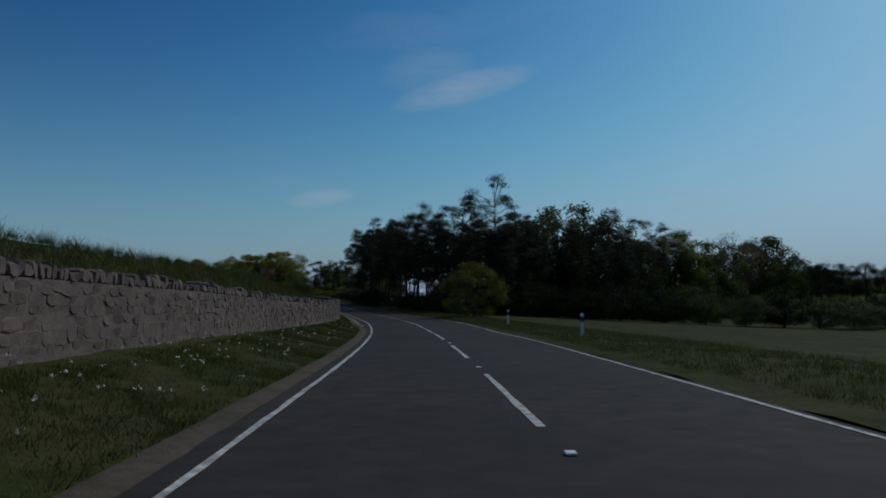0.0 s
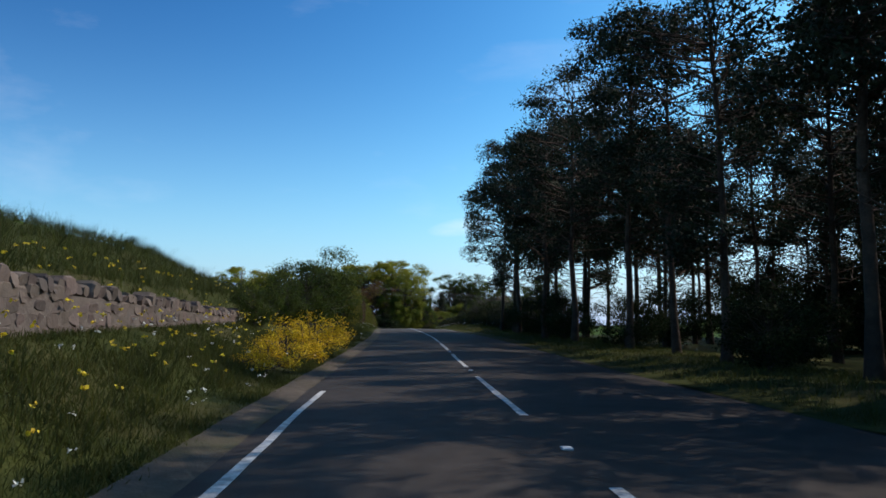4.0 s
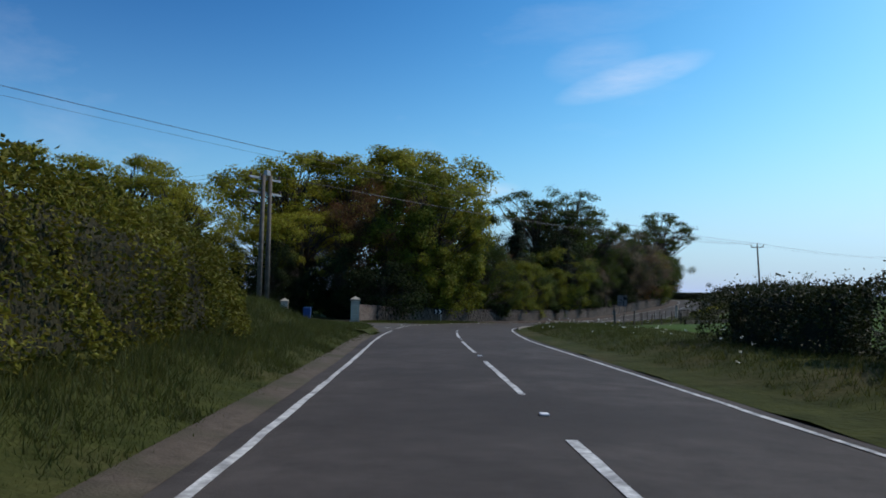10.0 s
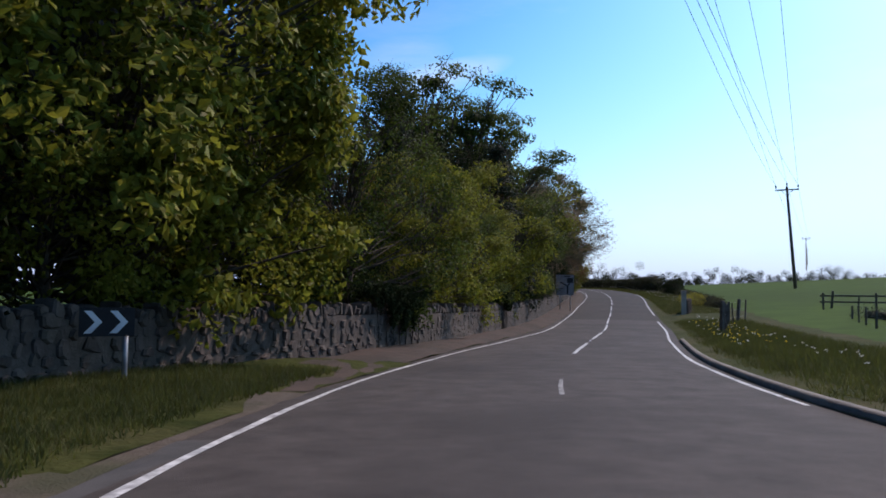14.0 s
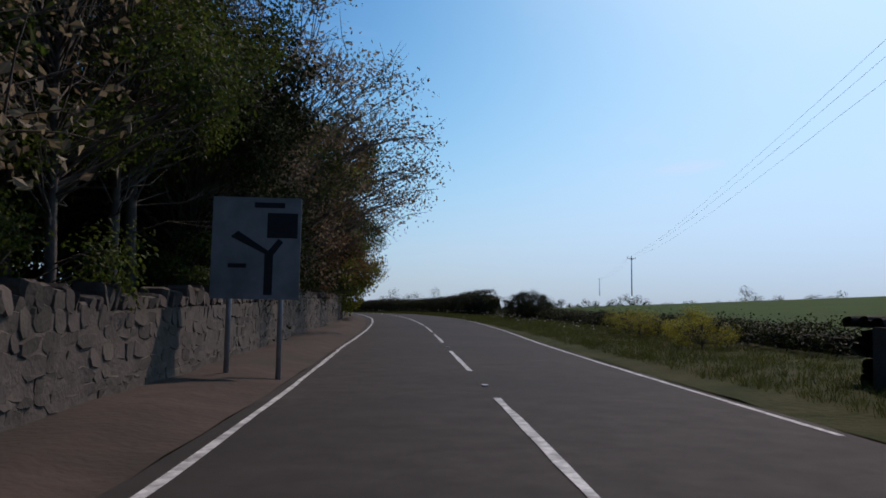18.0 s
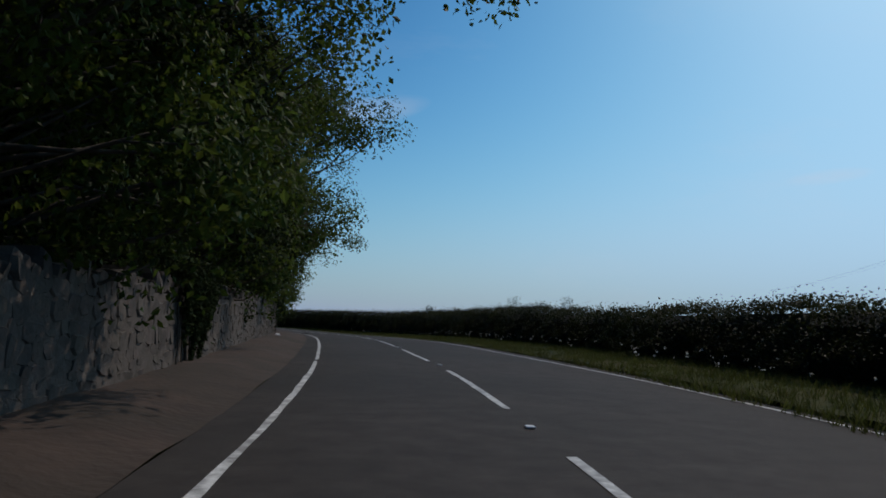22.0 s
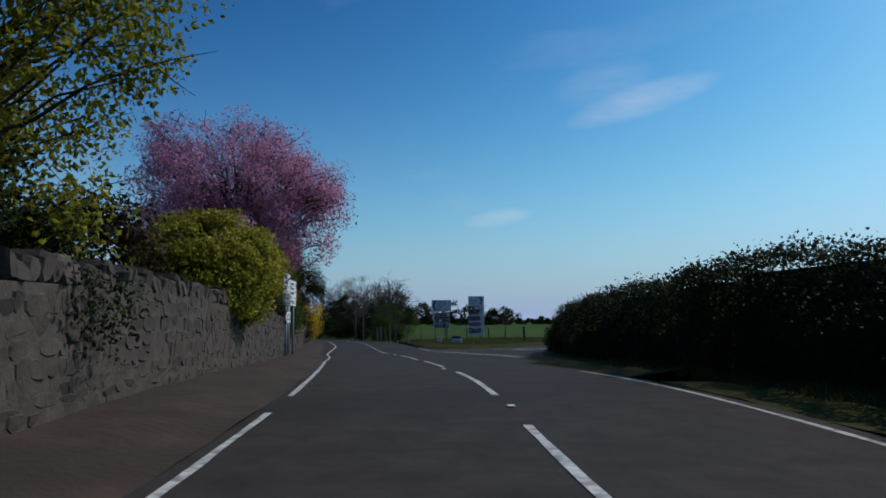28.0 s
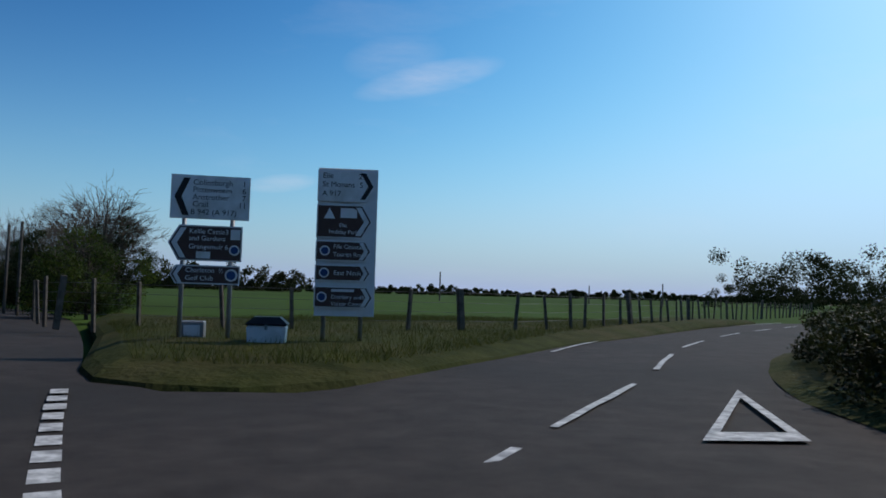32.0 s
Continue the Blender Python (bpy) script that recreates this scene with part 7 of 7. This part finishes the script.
blades("verge_grass", s, l, 0.14 + 0.2 * rng.random(len(s)), M_BLADE, "long grass on the corner bank", 4)
s, l = strip(9000, 252.5, 265, 0, 1)
blades("verge_grass", s, -4.2 - l * (-wall_b_lat(s) - 4.0), np.full(len(s), 0.2), M_BLADE, "grass strip below the estate wall")
s, l = strip(40000, -2, 300, 3.9, 8.5, 1.1)
blades("verge_grass", s, l, 0.1 + 0.14 * rng.random(len(s)), M_BLADE, "grass along the road's edge")
s, l = strip(24000, 310, 476, 4.2, 8.2, 1.2)
blades("verge_grass", s, l, 0.1 + 0.2 * rng.random(len(s)), M_BLADE, "grass along the road's edge")
xs = rng.uniform(-50, -25, 90000)
ys = rng.uniform(494, 520, 90000)
s2, lat2, _ = side.near(np.stack([xs, ys], 1), 1)
s1, lat1, _ = main.near(np.stack([xs, ys], 1), 1)
keep = (lat2 < -3.5) & (lat1 > 4.0) & (lat2 > -15) & (ys > 495.9 + np.abs(xs + 41) * 0.35)
n = keep.sum()
root = np.column_stack([xs[keep], ys[keep], np.full(n, 3.52)])
ang, h = rng.uniform(0, 6.28, n), rng.uniform(0.08, 0.24, n)
w = np.stack([np.cos(ang), np.sin(ang), 0 * ang], 1) * 0.008
tip = root + np.column_stack([rng.normal(0, 0.08, n), rng.normal(0, 0.08, n), h])
tagged(new("verge_grass", mesh_np("verge_grass", np.stack([root - w, root + w, tip], 1).reshape(-1, 3), np.arange(n * 3).reshape(-1, 3), M_BLADE)), "grass on the raised corner between two roads", "grass", kind="stuff")


def flowers(name, s, lat, height, size, material, label, line=main):
    P = line.at(s, lat, verge_height(s, lat) + height)
    V, Q = leaves_at(rng, P, 0.05, 5, size, 0.6, 0.8, 0.9)
    return tagged(new(name, mesh_np(name, V, Q, material)), label, "flowers", kind="stuff")


s, l = strip(420, 0, 118, 0, 1)
flowers("white_wildflowers", s, left_edge(s) - 0.6 - l * 3.4, rng.uniform(0.15, 0.35, 420), 0.035, M_PETAL, "scattered white wildflowers in the verge")
s, l = strip(420, 80, 112, -4.2, -8)
flowers("yellow_wildflowers", s, l, rng.uniform(0.25, 0.5, 420), 0.045, M_YELLOW, "pale yellow wildflowers over the bank")
s, l = strip(80, 130, 200, -3.8, -5)
flowers("white_wildflowers", s, l, rng.uniform(0.2, 0.45, 80), 0.03, M_PETAL, "scattered white wildflowers below the hedge")
s, l = strip(260, 140, 300, 4.2, 6.5)
flowers("white_wildflowers", s, l, rng.uniform(0.2, 0.45, 260), 0.04, M_PETAL, "scattered white wildflowers by the road")
s, l = strip(300, 330, 470, 5.0, 7.4)
flowers("white_wildflowers", s, l, rng.uniform(0.25, 0.5, 300), 0.035, M_PETAL, "cow parsley below the field hedge")
s, l = strip(70, 276, 296, 4.6, 6.5)
flowers("yellow_wildflowers", s, l, rng.uniform(0.15, 0.3, 70), 0.045, M_YELLOW, "yellow wildflowers in the verge")
for s_, l_, h_ in ((96.2, -4.2, 0.75), (98.4, -4.2, 0.95), (100.8, -4.2, 1.15), (103.2, -4.3, 1.2), (105.8, -4.5, 1.2)):
    plant("gorse_bush", "gorse", road_xy(s_, l_), h_ * 0.95)
for s_, l_, h_ in ((104.5, -6.2, 1.2), (109, -5.9, 1.7), (113.5, -5.8, 2.6), (118, -5.9, 3.2)):
    plant("bank_shrub", "shrub", road_xy(s_, l_), h_)

# ---- far treelines ----
def treeline(name, pts, h, label, mat, fine=0.75, count=60):
    P = spline([(x, y, 0) for x, y in pts], 3.0)
    z = ground_z(P[:, :2])
    rr = np.random.default_rng(int(abs(pts[0][0])) + 3)
    C, rad = [], []
    swell = 1 + 0.18 * np.sin(np.arange(len(P)) * 0.37 + rr.uniform(0, 6)) * np.sin(np.arange(len(P)) * 0.11)
    for (x, y, _), zz, sw in zip(P, z, swell):
        hh = h * sw * (rr.uniform(0.8, 1.15) if rr.random() < 0.3 else rr.uniform(0.6, 0.85))
        wide = hh * 0.3 + 1.6
        for k in range(9):
            C.append((x + rr.normal(0, wide), y + rr.normal(0, wide), zz + hh * (k / 8) ** 0.8 * 0.85))
            rad.append(hh * 0.16 + 0.8 - 0.05 * k)
    V, Q = leaves_at(rr, C, np.array(rad), count, fine, 0.85)
    return tagged(new(name, mesh_np(name, V, Q, mat)), label, "trees", kind="stuff")


treeline("far_trees", [(20, 600), (43, 598), (70, 588), (100, 575), (130, 560), (153, 545), (199, 505)], 12, "distant dark wood beyond the rising field", L_DARK, 0.4, 190)
treeline("far_trees", [(-140, 760), (-60, 740), (40, 760), (160, 780), (300, 740)], 3.2, "distant woodland on the horizon", L_DARK)
treeline("far_trees", [(60, 700), (95, 695), (120, 690)], 9, "row of distant trees at the field end", L_DARK, 0.5, 120)
treeline("far_trees", [(180, 460), (320, 500), (480, 480), (640, 420)], 13, "distant dark wood along a ridge", L_DARK)
treeline("far_trees", [tuple(main.at(s, 172.0)[:2]) for s in (235, 270, 310, 350, 400, 440)], 4.5, "dark hedgerow along the crest of the field", L_HEDGE_DARK, 0.45, 90)
treeline("far_trees", [(-70, 700), (-100, 700), (-150, 690), (-200, 680)], 8, "far hedgerow trees", L_HEDGE_DARK)
